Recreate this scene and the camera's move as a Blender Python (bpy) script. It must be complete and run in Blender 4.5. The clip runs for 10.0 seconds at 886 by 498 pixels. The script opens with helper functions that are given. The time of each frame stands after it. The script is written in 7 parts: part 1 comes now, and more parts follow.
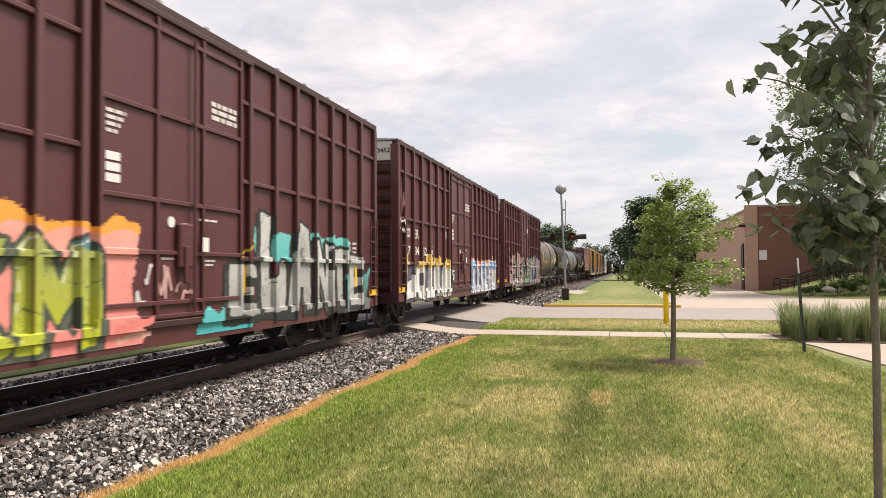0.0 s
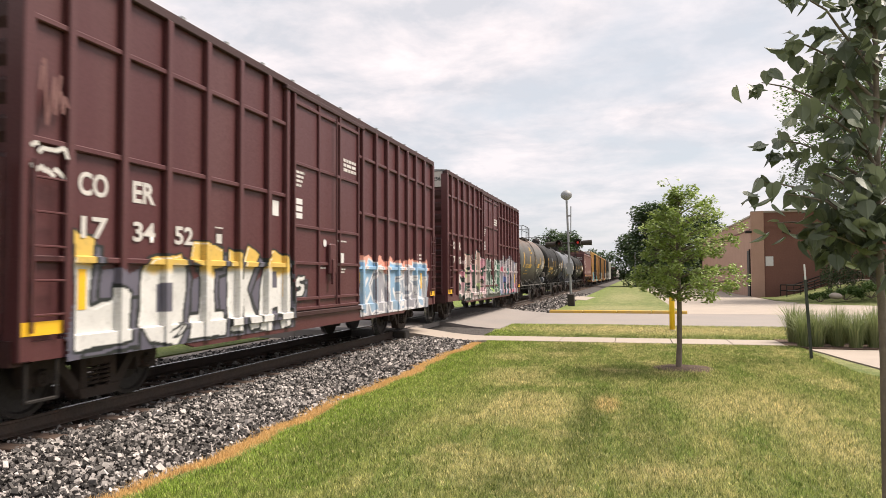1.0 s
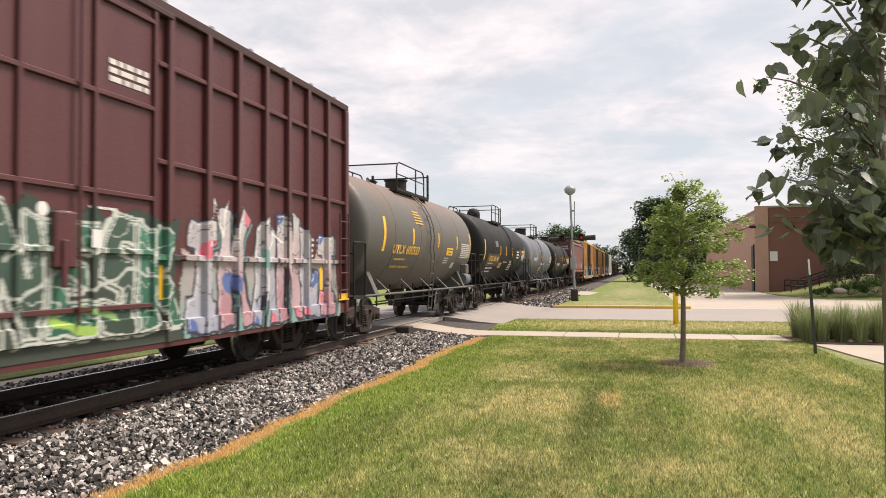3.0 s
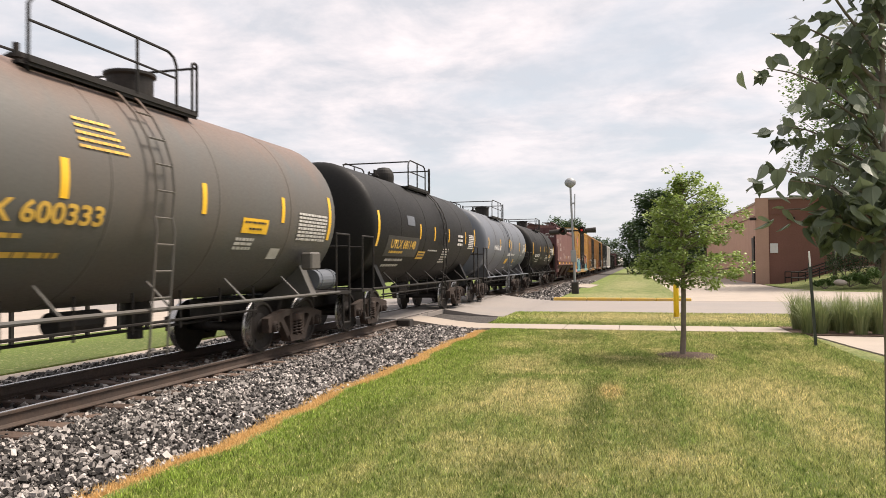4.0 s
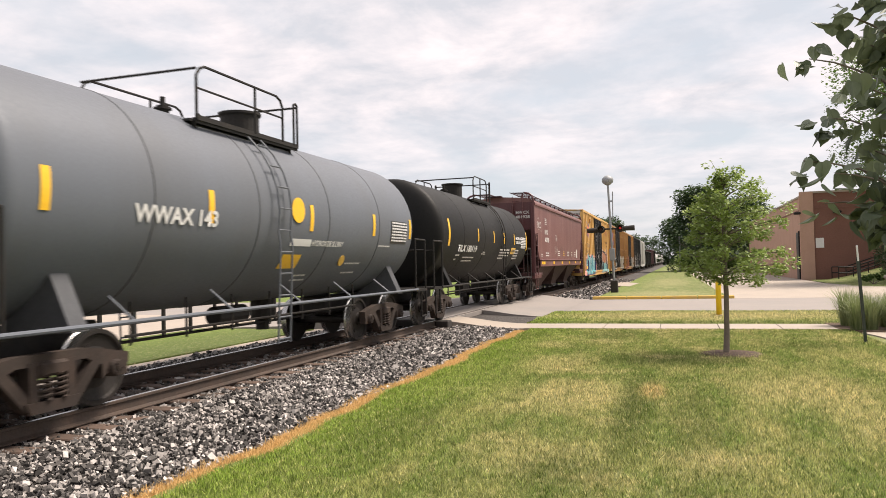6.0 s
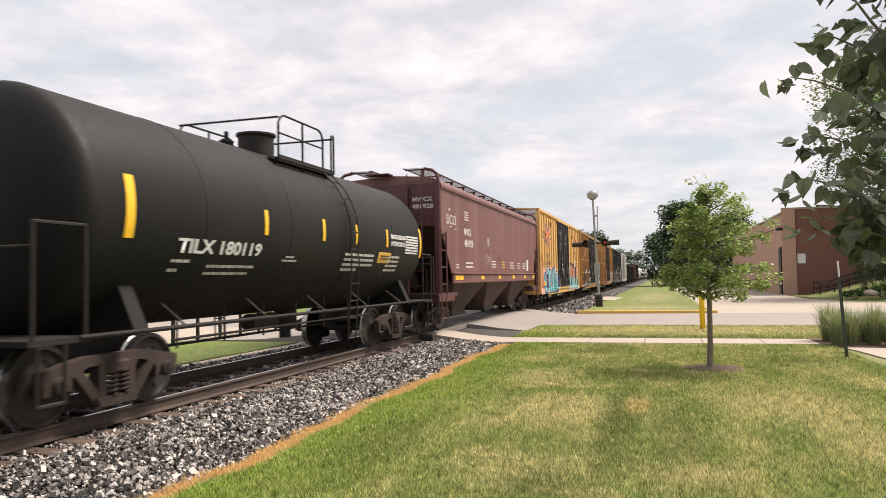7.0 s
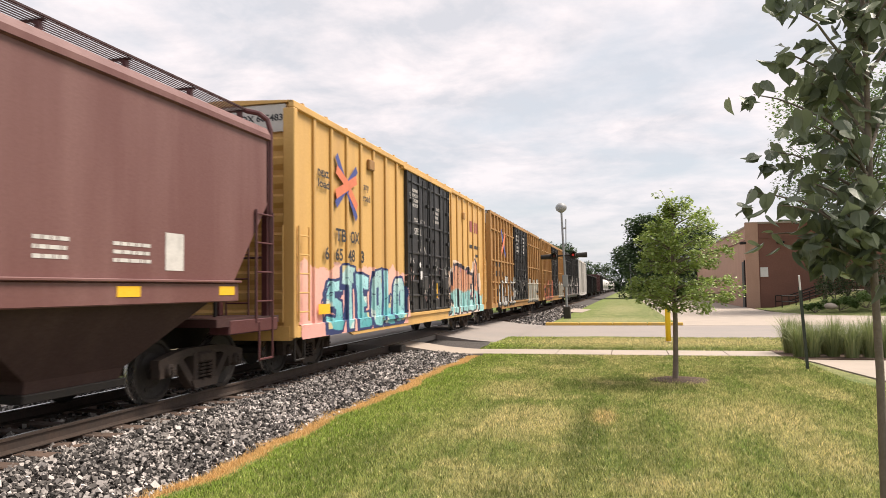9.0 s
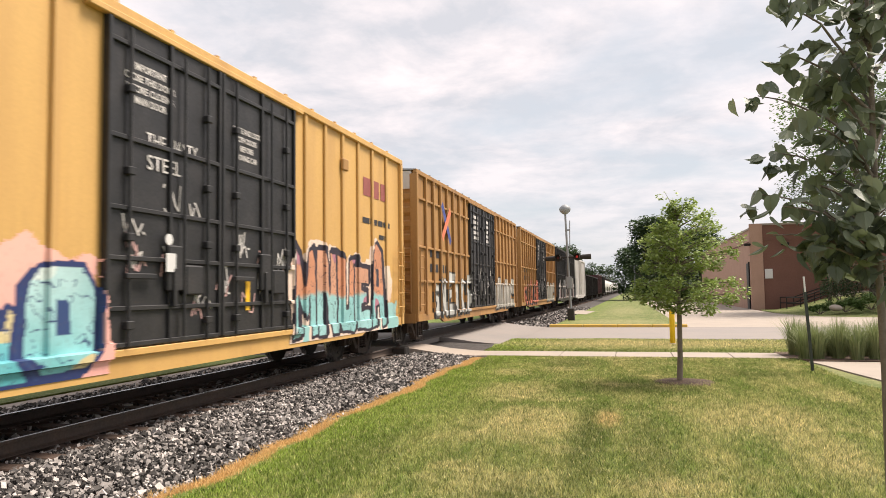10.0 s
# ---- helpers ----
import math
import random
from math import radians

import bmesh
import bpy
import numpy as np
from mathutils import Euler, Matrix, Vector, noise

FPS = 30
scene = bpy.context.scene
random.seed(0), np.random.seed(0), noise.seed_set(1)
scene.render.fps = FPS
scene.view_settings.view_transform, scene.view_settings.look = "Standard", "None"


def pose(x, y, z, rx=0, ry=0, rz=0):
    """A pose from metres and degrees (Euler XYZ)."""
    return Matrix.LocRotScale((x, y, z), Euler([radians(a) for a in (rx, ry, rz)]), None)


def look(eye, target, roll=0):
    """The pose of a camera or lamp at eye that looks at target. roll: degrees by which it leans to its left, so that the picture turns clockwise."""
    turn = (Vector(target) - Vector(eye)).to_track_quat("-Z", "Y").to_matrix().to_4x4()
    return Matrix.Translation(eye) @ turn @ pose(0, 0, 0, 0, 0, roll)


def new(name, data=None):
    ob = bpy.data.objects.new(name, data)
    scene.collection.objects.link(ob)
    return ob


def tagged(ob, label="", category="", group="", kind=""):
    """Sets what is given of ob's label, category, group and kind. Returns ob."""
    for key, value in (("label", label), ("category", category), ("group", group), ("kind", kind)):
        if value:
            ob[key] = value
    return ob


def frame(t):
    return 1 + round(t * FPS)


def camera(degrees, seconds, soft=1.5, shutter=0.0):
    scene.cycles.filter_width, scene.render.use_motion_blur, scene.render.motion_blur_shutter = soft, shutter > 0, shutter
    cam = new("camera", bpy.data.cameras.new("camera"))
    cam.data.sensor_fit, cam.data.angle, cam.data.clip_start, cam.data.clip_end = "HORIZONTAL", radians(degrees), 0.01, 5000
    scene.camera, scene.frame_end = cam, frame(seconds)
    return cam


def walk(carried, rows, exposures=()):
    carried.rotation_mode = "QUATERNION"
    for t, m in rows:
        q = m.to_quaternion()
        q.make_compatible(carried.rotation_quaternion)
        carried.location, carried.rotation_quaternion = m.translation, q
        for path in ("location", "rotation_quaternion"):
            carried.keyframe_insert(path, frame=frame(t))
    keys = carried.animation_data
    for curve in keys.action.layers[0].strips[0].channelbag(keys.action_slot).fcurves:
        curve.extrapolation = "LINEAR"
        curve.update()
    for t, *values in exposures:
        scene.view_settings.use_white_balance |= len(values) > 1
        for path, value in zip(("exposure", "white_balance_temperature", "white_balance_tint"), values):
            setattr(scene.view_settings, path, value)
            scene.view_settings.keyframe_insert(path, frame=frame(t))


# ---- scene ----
cam = camera(63.0, 10.0, soft=0.65, shutter=0.16)
EYE = 1.83          # eye height over the lawn
RAIL = 0.27         # rail top over the lawn
BODY = 0.13         # zero height of the car bodies, trucks stand on the rails
TRACK = -7.42       # centre line of the track
SPEED = 12.1       # metres a second, towards the viewer
# seconds, heading left of the track, tilt up, lean
PATH = [(0, 14.28, 1.69, 0.33), (0.5, 14.46, 1.90, 0.30), (1, 14.70, 2.16, 0.27), (1.5, 14.90, 2.28, 0.23), (2, 15.00, 2.23, 0.24), (2.5, 14.99, 2.05, 0.22), (4, 15.01, 1.22, 0.47), (4.5, 15.56, 1.08, 0.74), (5, 16.66, 0.95, 1.15), (6.5, 18.11, 1.76, 1.33), (7, 16.80, 2.37, 1.07), (7.5, 15.33, 2.81, 0.80), (8, 14.42, 3.04, 0.69), (8.5, 14.17, 3.16, 0.67), (9, 14.36, 3.22, 0.73), (9.5, 14.54, 3.29, 0.75), (10, 14.66, 3.37, 0.77)]
walk(cam, [(t, pose(0, 0, EYE, 90 + tilt, lean, turn)) for t, turn, tilt, lean in PATH])

# ---- world, sun ----
SUN_UP, SUN_FROM = 58.0, 55.0      # height over the horizon, bearing from +y towards +x
world = bpy.data.worlds.new("sky")
scene.world = world
world.use_nodes = True


def link(tree, a, b):
    tree.links.new(a, b)


def node(tree, kind, **inputs):
    n = tree.nodes.new(kind)
    for key, value in inputs.items():
        n.inputs[key.replace("_", " ")].default_value = value
    return n


def mixed(tree, fac, a, b, mode="MIX"):
    """A colour mix; fac, a and b are sockets or values."""
    n = tree.nodes.new("ShaderNodeMix")
    n.data_type, n.blend_type = "RGBA", mode
    for i, v in ((0, fac), (6, a), (7, b)):
        if hasattr(v, "is_output"):
            tree.links.new(v, n.inputs[i])
        else:
            n.inputs[i].default_value = v
    return n.outputs[2]


def ramp(tree, fac, lo, hi, a=0.0, b=1.0):
    n = tree.nodes.new("ShaderNodeMapRange")
    n.clamp = True
    tree.links.new(fac, n.inputs[0])
    for i, v in ((1, lo), (2, hi), (3, a), (4, b)):
        n.inputs[i].default_value = v
    return n.outputs[0]


def sky():
    tree = world.node_tree
    tree.nodes.clear()
    out = tree.nodes.new("ShaderNodeOutputWorld")
    blue = tree.nodes.new("ShaderNodeTexSky")
    blue.sky_type, blue.sun_disc = "NISHITA", False
    blue.sun_elevation, blue.sun_rotation = radians(SUN_UP), radians(SUN_FROM)
    blue.dust_density = 3.0
    scaled = mixed(tree, 1.0, blue.outputs[0], (0.088, 0.088, 0.088, 1), "MULTIPLY")
    scaled = mixed(tree, 0.7, scaled, (0.625, 0.66, 0.70, 1))
    co = tree.nodes.new("ShaderNodeTexCoord")
    # flattened cloud deck: direction divided by its height
    sep = tree.nodes.new("ShaderNodeSeparateXYZ")
    link(tree, co.outputs["Generated"], sep.inputs[0])
    up = tree.nodes.new("ShaderNodeMath")
    up.operation = "MAXIMUM"
    link(tree, sep.outputs[2], up.inputs[0])
    up.inputs[1].default_value = 0.0
    lift = tree.nodes.new("ShaderNodeMath")
    lift.operation = "ADD"
    link(tree, up.outputs[0], lift.inputs[0])
    lift.inputs[1].default_value = 0.16
    div = tree.nodes.new("ShaderNodeVectorMath")
    div.operation = "DIVIDE"
    link(tree, co.outputs["Generated"], div.inputs[0])
    comb = tree.nodes.new("ShaderNodeCombineXYZ")
    for i in range(3):
        link(tree, lift.outputs[0], comb.inputs[i])
    link(tree, comb.outputs[0], div.inputs[1])
    big = node(tree, "ShaderNodeTexNoise", Scale=1.25, Detail=7.0, Roughness=0.55, Distortion=0.35)
    link(tree, div.outputs[0], big.inputs["Vector"])
    fine = node(tree, "ShaderNodeTexNoise", Scale=2.6, Detail=8.0, Roughness=0.6, Distortion=0.2)
    link(tree, div.outputs[0], fine.inputs["Vector"])
    cover = ramp(tree, big.outputs[0], 0.28, 0.52)
    low = ramp(tree, sep.outputs[2], 0.03, 0.22)
    thick = tree.nodes.new("ShaderNodeMath")
    thick.operation = "MULTIPLY"
    link(tree, cover, thick.inputs[0])
    link(tree, ramp(tree, low, 0.0, 1.0, 0.35, 1.0), thick.inputs[1])
    cloud = mixed(tree, ramp(tree, fine.outputs[0], 0.38, 0.63), (0.56, 0.56, 0.60, 1), (0.835, 0.755, 0.76, 1))
    col = mixed(tree, thick.outputs[0], scaled, cloud)
    bg = tree.nodes.new("ShaderNodeBackground")
    link(tree, col, bg.inputs[0])
    bg.inputs[1].default_value = 1.0
    link(tree, bg.outputs[0], out.inputs[0])


sky()
sun_data = bpy.data.lights.new("sun", "SUN")
sun_data.energy, sun_data.angle, sun_data.color = 5.0, radians(22), (1.0, 0.885, 0.775)
sun = new("sun", sun_data)
sun.matrix_world = look((20 * math.sin(radians(SUN_FROM)), 20 * math.cos(radians(SUN_FROM)), 20 * math.tan(radians(SUN_UP))), (0, 0, 0))
scene.view_settings.exposure = 0.41

# ---- materials ----


def material(name, base, rough=0.6, metal=0.0, vary=0.25, scale=2.0, fine=30.0, bump=0.15, second=None, amount=0.5, streak=False, random_tone=0.0, depth=0.01, spec=0.5, skew=False):
    """A surface with broad patches (towards second), fine grain and a slight relief."""
    m = bpy.data.materials.new(name)
    m.use_nodes = True
    tree = m.node_tree
    bsdf = tree.nodes["Principled BSDF"]
    co = tree.nodes.new("ShaderNodeTexCoord")
    src = co.outputs["Object"]
    stretch = tree.nodes.new("ShaderNodeMapping")
    stretch.inputs["Scale"].default_value = (1, 1, 0.12) if streak else (1, 1, 1)
    link(tree, src, stretch.inputs[0])
    broad = node(tree, "ShaderNodeTexNoise", Scale=scale, Detail=6.0, Roughness=0.6)
    link(tree, stretch.outputs[0], broad.inputs["Vector"])
    grain = node(tree, "ShaderNodeTexNoise", Scale=fine, Detail=4.0, Roughness=0.65)
    link(tree, src, grain.inputs["Vector"])
    c = (*base, 1)
    d = (*(second or [v * (1 - vary) for v in base]), 1)
    col = mixed(tree, ramp(tree, broad.outputs[0], 0.42, 0.72, 0, amount if second else 1.0), c, d)
    col = mixed(tree, ramp(tree, grain.outputs[0], 0.3, 0.75, 0.0, 0.5), col, (*[v * (1 - vary) for v in base], 1))
    if random_tone:
        info = tree.nodes.new("ShaderNodeObjectInfo")
        geo = tree.nodes.new("ShaderNodeNewGeometry")
        add = tree.nodes.new("ShaderNodeMath")
        add.operation = "ADD"
        link(tree, info.outputs["Random"], add.inputs[0])
        link(tree, geo.outputs["Random Per Island"], add.inputs[1])
        fr = tree.nodes.new("ShaderNodeMath")
        fr.operation = "FRACT"
        link(tree, add.outputs[0], fr.inputs[0])
        value = fr.outputs[0]
        if skew:
            power = tree.nodes.new("ShaderNodeMath")
            power.operation = "POWER"
            link(tree, value, power.inputs[0])
            power.inputs[1].default_value = 2.4
            value = power.outputs[0]
        tone = ramp(tree, value, 0, 1, 1 - random_tone, 1 + random_tone * (2.6 if skew else 1))
        comb = tree.nodes.new("ShaderNodeCombineColor")
        for i in range(3):
            link(tree, tone, comb.inputs[i])
        col = mixed(tree, 1.0, col, comb.outputs[0], "MULTIPLY")
    link(tree, col, bsdf.inputs["Base Color"])
    link(tree, ramp(tree, grain.outputs[0], 0.3, 0.7, max(rough - 0.12, 0.02), min(rough + 0.1, 1)), bsdf.inputs["Roughness"])
    bsdf.inputs["Metallic"].default_value = metal
    bsdf.inputs["Specular IOR Level"].default_value = spec
    if bump:
        b = node(tree, "ShaderNodeBump", Strength=bump, Distance=depth)
        link(tree, grain.outputs[0], b.inputs["Height"])
        link(tree, b.outputs[0], bsdf.inputs["Normal"])
    return m


def glow(name, colour, strength):
    m = bpy.data.materials.new(name)
    m.use_nodes = True
    b = m.node_tree.nodes["Principled BSDF"]
    b.inputs["Base Color"].default_value = (*colour, 1)
    b.inputs["Emission Color"].default_value = (*colour, 1)
    b.inputs["Emission Strength"].default_value = strength
    return m


M = dict(
    maroon=material("oxide_red_paint", (0.090, 0.025, 0.028), 0.46, vary=0.42, scale=1.3, second=(0.125, 0.052, 0.052), amount=0.65, streak=True),
    maroon_dark=material("dark_oxide_paint", (0.050, 0.016, 0.016), 0.6, vary=0.4, scale=1.0),
    hopper=material("faded_brown_paint", (0.150, 0.060, 0.054), 0.55, vary=0.30, scale=1.3, second=(0.23, 0.120, 0.110), amount=0.85, streak=True),
    # hopper brown darkened for shade below the body and ends, with grime streaks
    hopper_shaded_grime=material("shaded_grimy_brown_steel", (0.060, 0.034, 0.030), 0.75, vary=0.4, scale=1.5, second=(0.10, 0.062, 0.052), amount=0.7, streak=True, spec=0.25),
    seam_grey=material("sooty_weld_seam", (0.085, 0.088, 0.096), 0.6, vary=0.3, scale=3.0, spec=0.25),
    yellow=material("weathered_yellow_paint", (0.66, 0.40, 0.13), 0.55, vary=0.25, scale=1.4, second=(0.45, 0.25, 0.09), amount=0.7, streak=True),
    yellow_dull=material("dull_yellow_paint", (0.40, 0.215, 0.07), 0.65, vary=0.35, scale=1.6, second=(0.20, 0.10, 0.045), amount=0.95, streak=True),
    black=material("black_tank_paint", (0.0095, 0.0092, 0.009), 0.6, spec=0.22, vary=0.4, scale=0.9, second=(0.022, 0.020, 0.018), amount=0.6, streak=True, bump=0.05),
    door_black=material("black_door_paint", (0.018, 0.018, 0.020), 0.5, vary=0.3, scale=2.0, second=(0.06, 0.055, 0.055), amount=0.6),
    tank_grime=material("grimy_grey_tank_paint", (0.112, 0.110, 0.104), 0.55, spec=0.3, vary=0.3, scale=0.7, second=(0.14, 0.105, 0.08), amount=0.65, streak=True, bump=0.05),
    tank_grey=material("grey_tank_paint", (0.132, 0.145, 0.170), 0.55, spec=0.3, vary=0.18, scale=0.8, second=(0.115, 0.12, 0.13), amount=0.8, streak=True, bump=0.05),
    steel_dark=material("dark_weathered_steel", (0.018, 0.016, 0.015), 0.7, spec=0.3, vary=0.4, scale=5.0, second=(0.035, 0.027, 0.022), amount=0.7),
    truck=material("rusty_cast_steel", (0.045, 0.034, 0.029), 0.8, spec=0.3, vary=0.4, scale=4.0, second=(0.075, 0.048, 0.036), amount=0.7, bump=0.3),
    wheel=material("dark_wheel_steel", (0.032, 0.026, 0.023), 0.65, metal=0.2, vary=0.4, scale=5.0),
    bright=material("polished_tread_steel", (0.45, 0.44, 0.43), 0.28, metal=0.9, vary=0.15, scale=8.0, bump=0.05),
    rail=material("rusty_rail_steel", (0.065, 0.046, 0.036), 0.75, vary=0.35, scale=3.0, second=(0.11, 0.068, 0.046), amount=0.6),
    tie=material("weathered_timber", (0.115, 0.080, 0.062), 0.9, vary=0.4, scale=5.0, second=(0.17, 0.10, 0.07), amount=0.7, bump=0.4, random_tone=0.3),
    stone=material("crushed_ballast_stone", (0.215, 0.197, 0.183), 0.85, vary=0.3, scale=9.0, bump=0.4, random_tone=0.84, skew=True, spec=0.3),
    ballast=material("ballast_bed_gravel", (0.085, 0.074, 0.068), 0.95, vary=0.5, scale=3.0, fine=45.0, bump=1.0, depth=0.03),
    white=material("white_paint", (0.72, 0.71, 0.70), 0.6, vary=0.15, scale=2.0),
    white_dirty=material("dirty_white_paint", (0.62, 0.60, 0.58), 0.6, vary=0.25, scale=1.0, second=(0.42, 0.38, 0.34), amount=0.6, streak=True),
    stencil=material("stencil_white_paint", (0.66, 0.63, 0.60), 0.65, vary=0.3, scale=6.0),
    stencil_yellow=material("stencil_yellow_paint", (0.75, 0.46, 0.08), 0.65, vary=0.3, scale=6.0),
    stencil_black=material("stencil_black_paint", (0.03, 0.03, 0.035), 0.6, vary=0.3, scale=6.0),
    reflector=material("yellow_reflective_tape", (0.90, 0.52, 0.03), 0.35, vary=0.1, scale=4.0),
    pale_spray=material("pale_pink_spray_paint", (0.58, 0.36, 0.34), 0.6, vary=0.2, scale=5.0),
    faded_red=material("faded_dark_red_paint", (0.33, 0.095, 0.085), 0.65, vary=0.3, scale=5.0),
    red=material("red_paint", (0.16, 0.02, 0.015), 0.5, vary=0.2, scale=4.0),
    orange_sign=material("orange_red_emblem_paint", (0.70, 0.20, 0.10), 0.6, vary=0.2, scale=4.0),
    blue_sign=material("blue_emblem_paint", (0.06, 0.08, 0.28), 0.6, vary=0.2, scale=4.0),
    asphalt=material("pale_asphalt", (0.275, 0.243, 0.220), 0.9, vary=0.2, scale=0.35, fine=60.0, bump=0.3, second=(0.22, 0.205, 0.195), amount=0.8),
    concrete=material("pale_concrete", (0.37, 0.312, 0.258), 0.85, vary=0.18, scale=0.8, fine=50.0, bump=0.25, second=(0.28, 0.245, 0.21), amount=0.7),
    kerb_yellow=material("yellow_kerb_paint", (0.66, 0.42, 0.07), 0.7, vary=0.2, scale=2.0, second=(0.45, 0.36, 0.22), amount=0.6),
    bollard=material("yellow_bollard_paint", (0.85, 0.55, 0.02), 0.45, vary=0.12, scale=3.0),
    galv=material("galvanised_steel", (0.32, 0.33, 0.34), 0.6, metal=0.2, vary=0.2, scale=3.0),
    # brick colours carry the light: one darkened as shaded, one lightened as sunlit
    brick=material("shaded_red_brown_brick", (0.20, 0.095, 0.072), 0.9, vary=0.2, scale=1.0, fine=9.0, second=(0.16, 0.08, 0.06), amount=0.6),
    brick_sunlit=material("sunlit_tan_brick", (0.46, 0.29, 0.22), 0.9, vary=0.18, scale=1.0, fine=9.0, second=(0.36, 0.22, 0.165), amount=0.6),
    roof=material("dark_roofing", (0.08, 0.08, 0.08), 0.9),
    bark=material("grey_brown_bark", (0.22, 0.18, 0.145), 0.95, vary=0.4, scale=6.0, bump=0.6, depth=0.02),
    mulch=material("brown_mulch", (0.12, 0.075, 0.05), 0.95, vary=0.5, scale=8.0, bump=0.9, depth=0.03),
    timber_dark=material("tarred_timber", (0.045, 0.038, 0.033), 0.9, vary=0.4, scale=4.0),
)


def leaf_material(name, base, other, gloss=0.5):
    m = bpy.data.materials.new(name)
    m.use_nodes = True
    tree = m.node_tree
    b = tree.nodes["Principled BSDF"]
    geo = tree.nodes.new("ShaderNodeNewGeometry")
    col = mixed(tree, geo.outputs["Random Per Island"], (*base, 1), (*other, 1))
    link(tree, col, b.inputs["Base Color"])
    b.inputs["Roughness"].default_value = gloss
    trans = tree.nodes.new("ShaderNodeBsdfTranslucent")
    link(tree, col, trans.inputs[0])
    add = tree.nodes.new("ShaderNodeMixShader")
    add.inputs[0].default_value = 0.3
    link(tree, b.outputs[0], add.inputs[1])
    link(tree, trans.outputs[0], add.inputs[2])
    link(tree, add.outputs[0], tree.nodes["Material Output"].inputs[0])
    return m


M["leaf_light"] = leaf_material("young_green_leaves", (0.20, 0.28, 0.06), (0.34, 0.42, 0.125))
M["leaf_dark"] = leaf_material("dark_green_leaves", (0.085, 0.108, 0.072), (0.20, 0.235, 0.140), 0.40)
M["leaf_far"] = leaf_material("far_green_leaves", (0.035, 0.065, 0.025), (0.07, 0.11, 0.04), 0.7)
M["leaf_mid"] = leaf_material("mid_green_leaves", (0.09, 0.16, 0.04), (0.15, 0.22, 0.06), 0.6)
M["blade_orange"] = leaf_material("sprayed_dead_grass", (0.66, 0.42, 0.16), (0.80, 0.56, 0.26), 0.8)
M["reed"] = leaf_material("tall_grass_blades", (0.15, 0.20, 0.075), (0.30, 0.33, 0.15), 0.6)

# ---- building tools ----


def part(name, bm, mat, parent=None, label="", smooth=False):
    """Links a bmesh as one mesh object under a thing or a part."""
    me = bpy.data.meshes.new(name)
    if smooth:
        for f in bm.faces:
            f.smooth = True
    bm.to_mesh(me)
    bm.free()
    for one in (mat if isinstance(mat, (list, tuple)) else [mat]):
        me.materials.append(one)
    ob = new(name, me)
    ob.parent = parent
    if label:
        tagged(ob, label)
    return ob


def share(name, me, parent, m):
    """Another object on a mesh that exists."""
    ob = new(name, me)
    ob.parent = parent
    ob.matrix_basis = m
    return ob


def thing(name, label, category, m=None, group="", kind=""):
    ob = new(name)
    ob.empty_display_size = 0.2
    if m is not None:
        ob.matrix_basis = m
    return tagged(ob, label, category, group, kind)


def box(bm, x0, x1, y0, y1, z0, z1, bevel=0.0):
    r = bmesh.ops.create_cube(bm, size=1.0, matrix=Matrix.LocRotScale(((x0 + x1) / 2, (y0 + y1) / 2, (z0 + z1) / 2), None, (x1 - x0, y1 - y0, z1 - z0)))
    if bevel:
        edges = list({e for v in r["verts"] for e in v.link_edges})
        bmesh.ops.bevel(bm, geom=edges, offset=bevel, segments=1, affect="EDGES", profile=0.5)
    return bm


def boxed(*a, **k):
    return box(bmesh.new(), *a, **k)


def rod(bm, a, b, r, seg=8, r2=None):
    a, b = Vector(a), Vector(b)
    d = b - a
    m = Matrix.Translation((a + b) / 2) @ d.to_track_quat("Z", "Y").to_matrix().to_4x4()
    bmesh.ops.create_cone(bm, cap_ends=True, segments=seg, radius1=r, radius2=r if r2 is None else r2, depth=d.length, matrix=m)
    return bm


def bent(bm, points, r, seg=6):
    for a, b in zip(points, points[1:]):
        rod(bm, a, b, r, seg)
        bmesh.ops.create_icosphere(bm, subdivisions=1, radius=r, matrix=Matrix.Translation(b))
    return bm


def lathe(bm, profile, axis, seg=32, m=Matrix()):
    """Turns (along, radius) pairs round the x, y or z axis."""
    rings = []
    for a, r in profile:
        ring = []
        for i in range(seg):
            t = 2 * math.pi * i / seg
            u, w = r * math.cos(t), r * math.sin(t)
            p = (a, u, w) if axis == "x" else (u, a, w) if axis == "y" else (u, w, a)
            ring.append(bm.verts.new(m @ Vector(p)))
        rings.append(ring)
    for p, q in zip(rings, rings[1:]):
        for i in range(seg):
            j = (i + 1) % seg
            bm.faces.new((p[i], p[j], q[j], q[i]))
    bm.faces.new(rings[0])
    bm.faces.new(rings[-1][::-1])
    bmesh.ops.recalc_face_normals(bm, faces=bm.faces[:])
    return bm


def prism(bm, outline, x0, x1):
    """Extrudes a (y, z) outline from x0 to x1."""
    a = [bm.verts.new((x0, y, z)) for y, z in outline]
    b = [bm.verts.new((x1, y, z)) for y, z in outline]
    bm.faces.new(a)
    bm.faces.new(b[::-1])
    for i in range(len(a)):
        j = (i + 1) % len(a)
        bm.faces.new((a[i], b[i], b[j], a[j]))
    bmesh.ops.recalc_face_normals(bm, faces=bm.faces[:])
    return bm


def mesh_of(name, verts, faces, mat, parent=None, smooth=False):
    me = bpy.data.meshes.new(name)
    me.from_pydata(verts, [], faces)
    for one in (mat if isinstance(mat, (list, tuple)) else [mat]):
        me.materials.append(one)
    if smooth:
        me.shade_smooth()
    ob = new(name, me)
    ob.parent = parent
    return ob


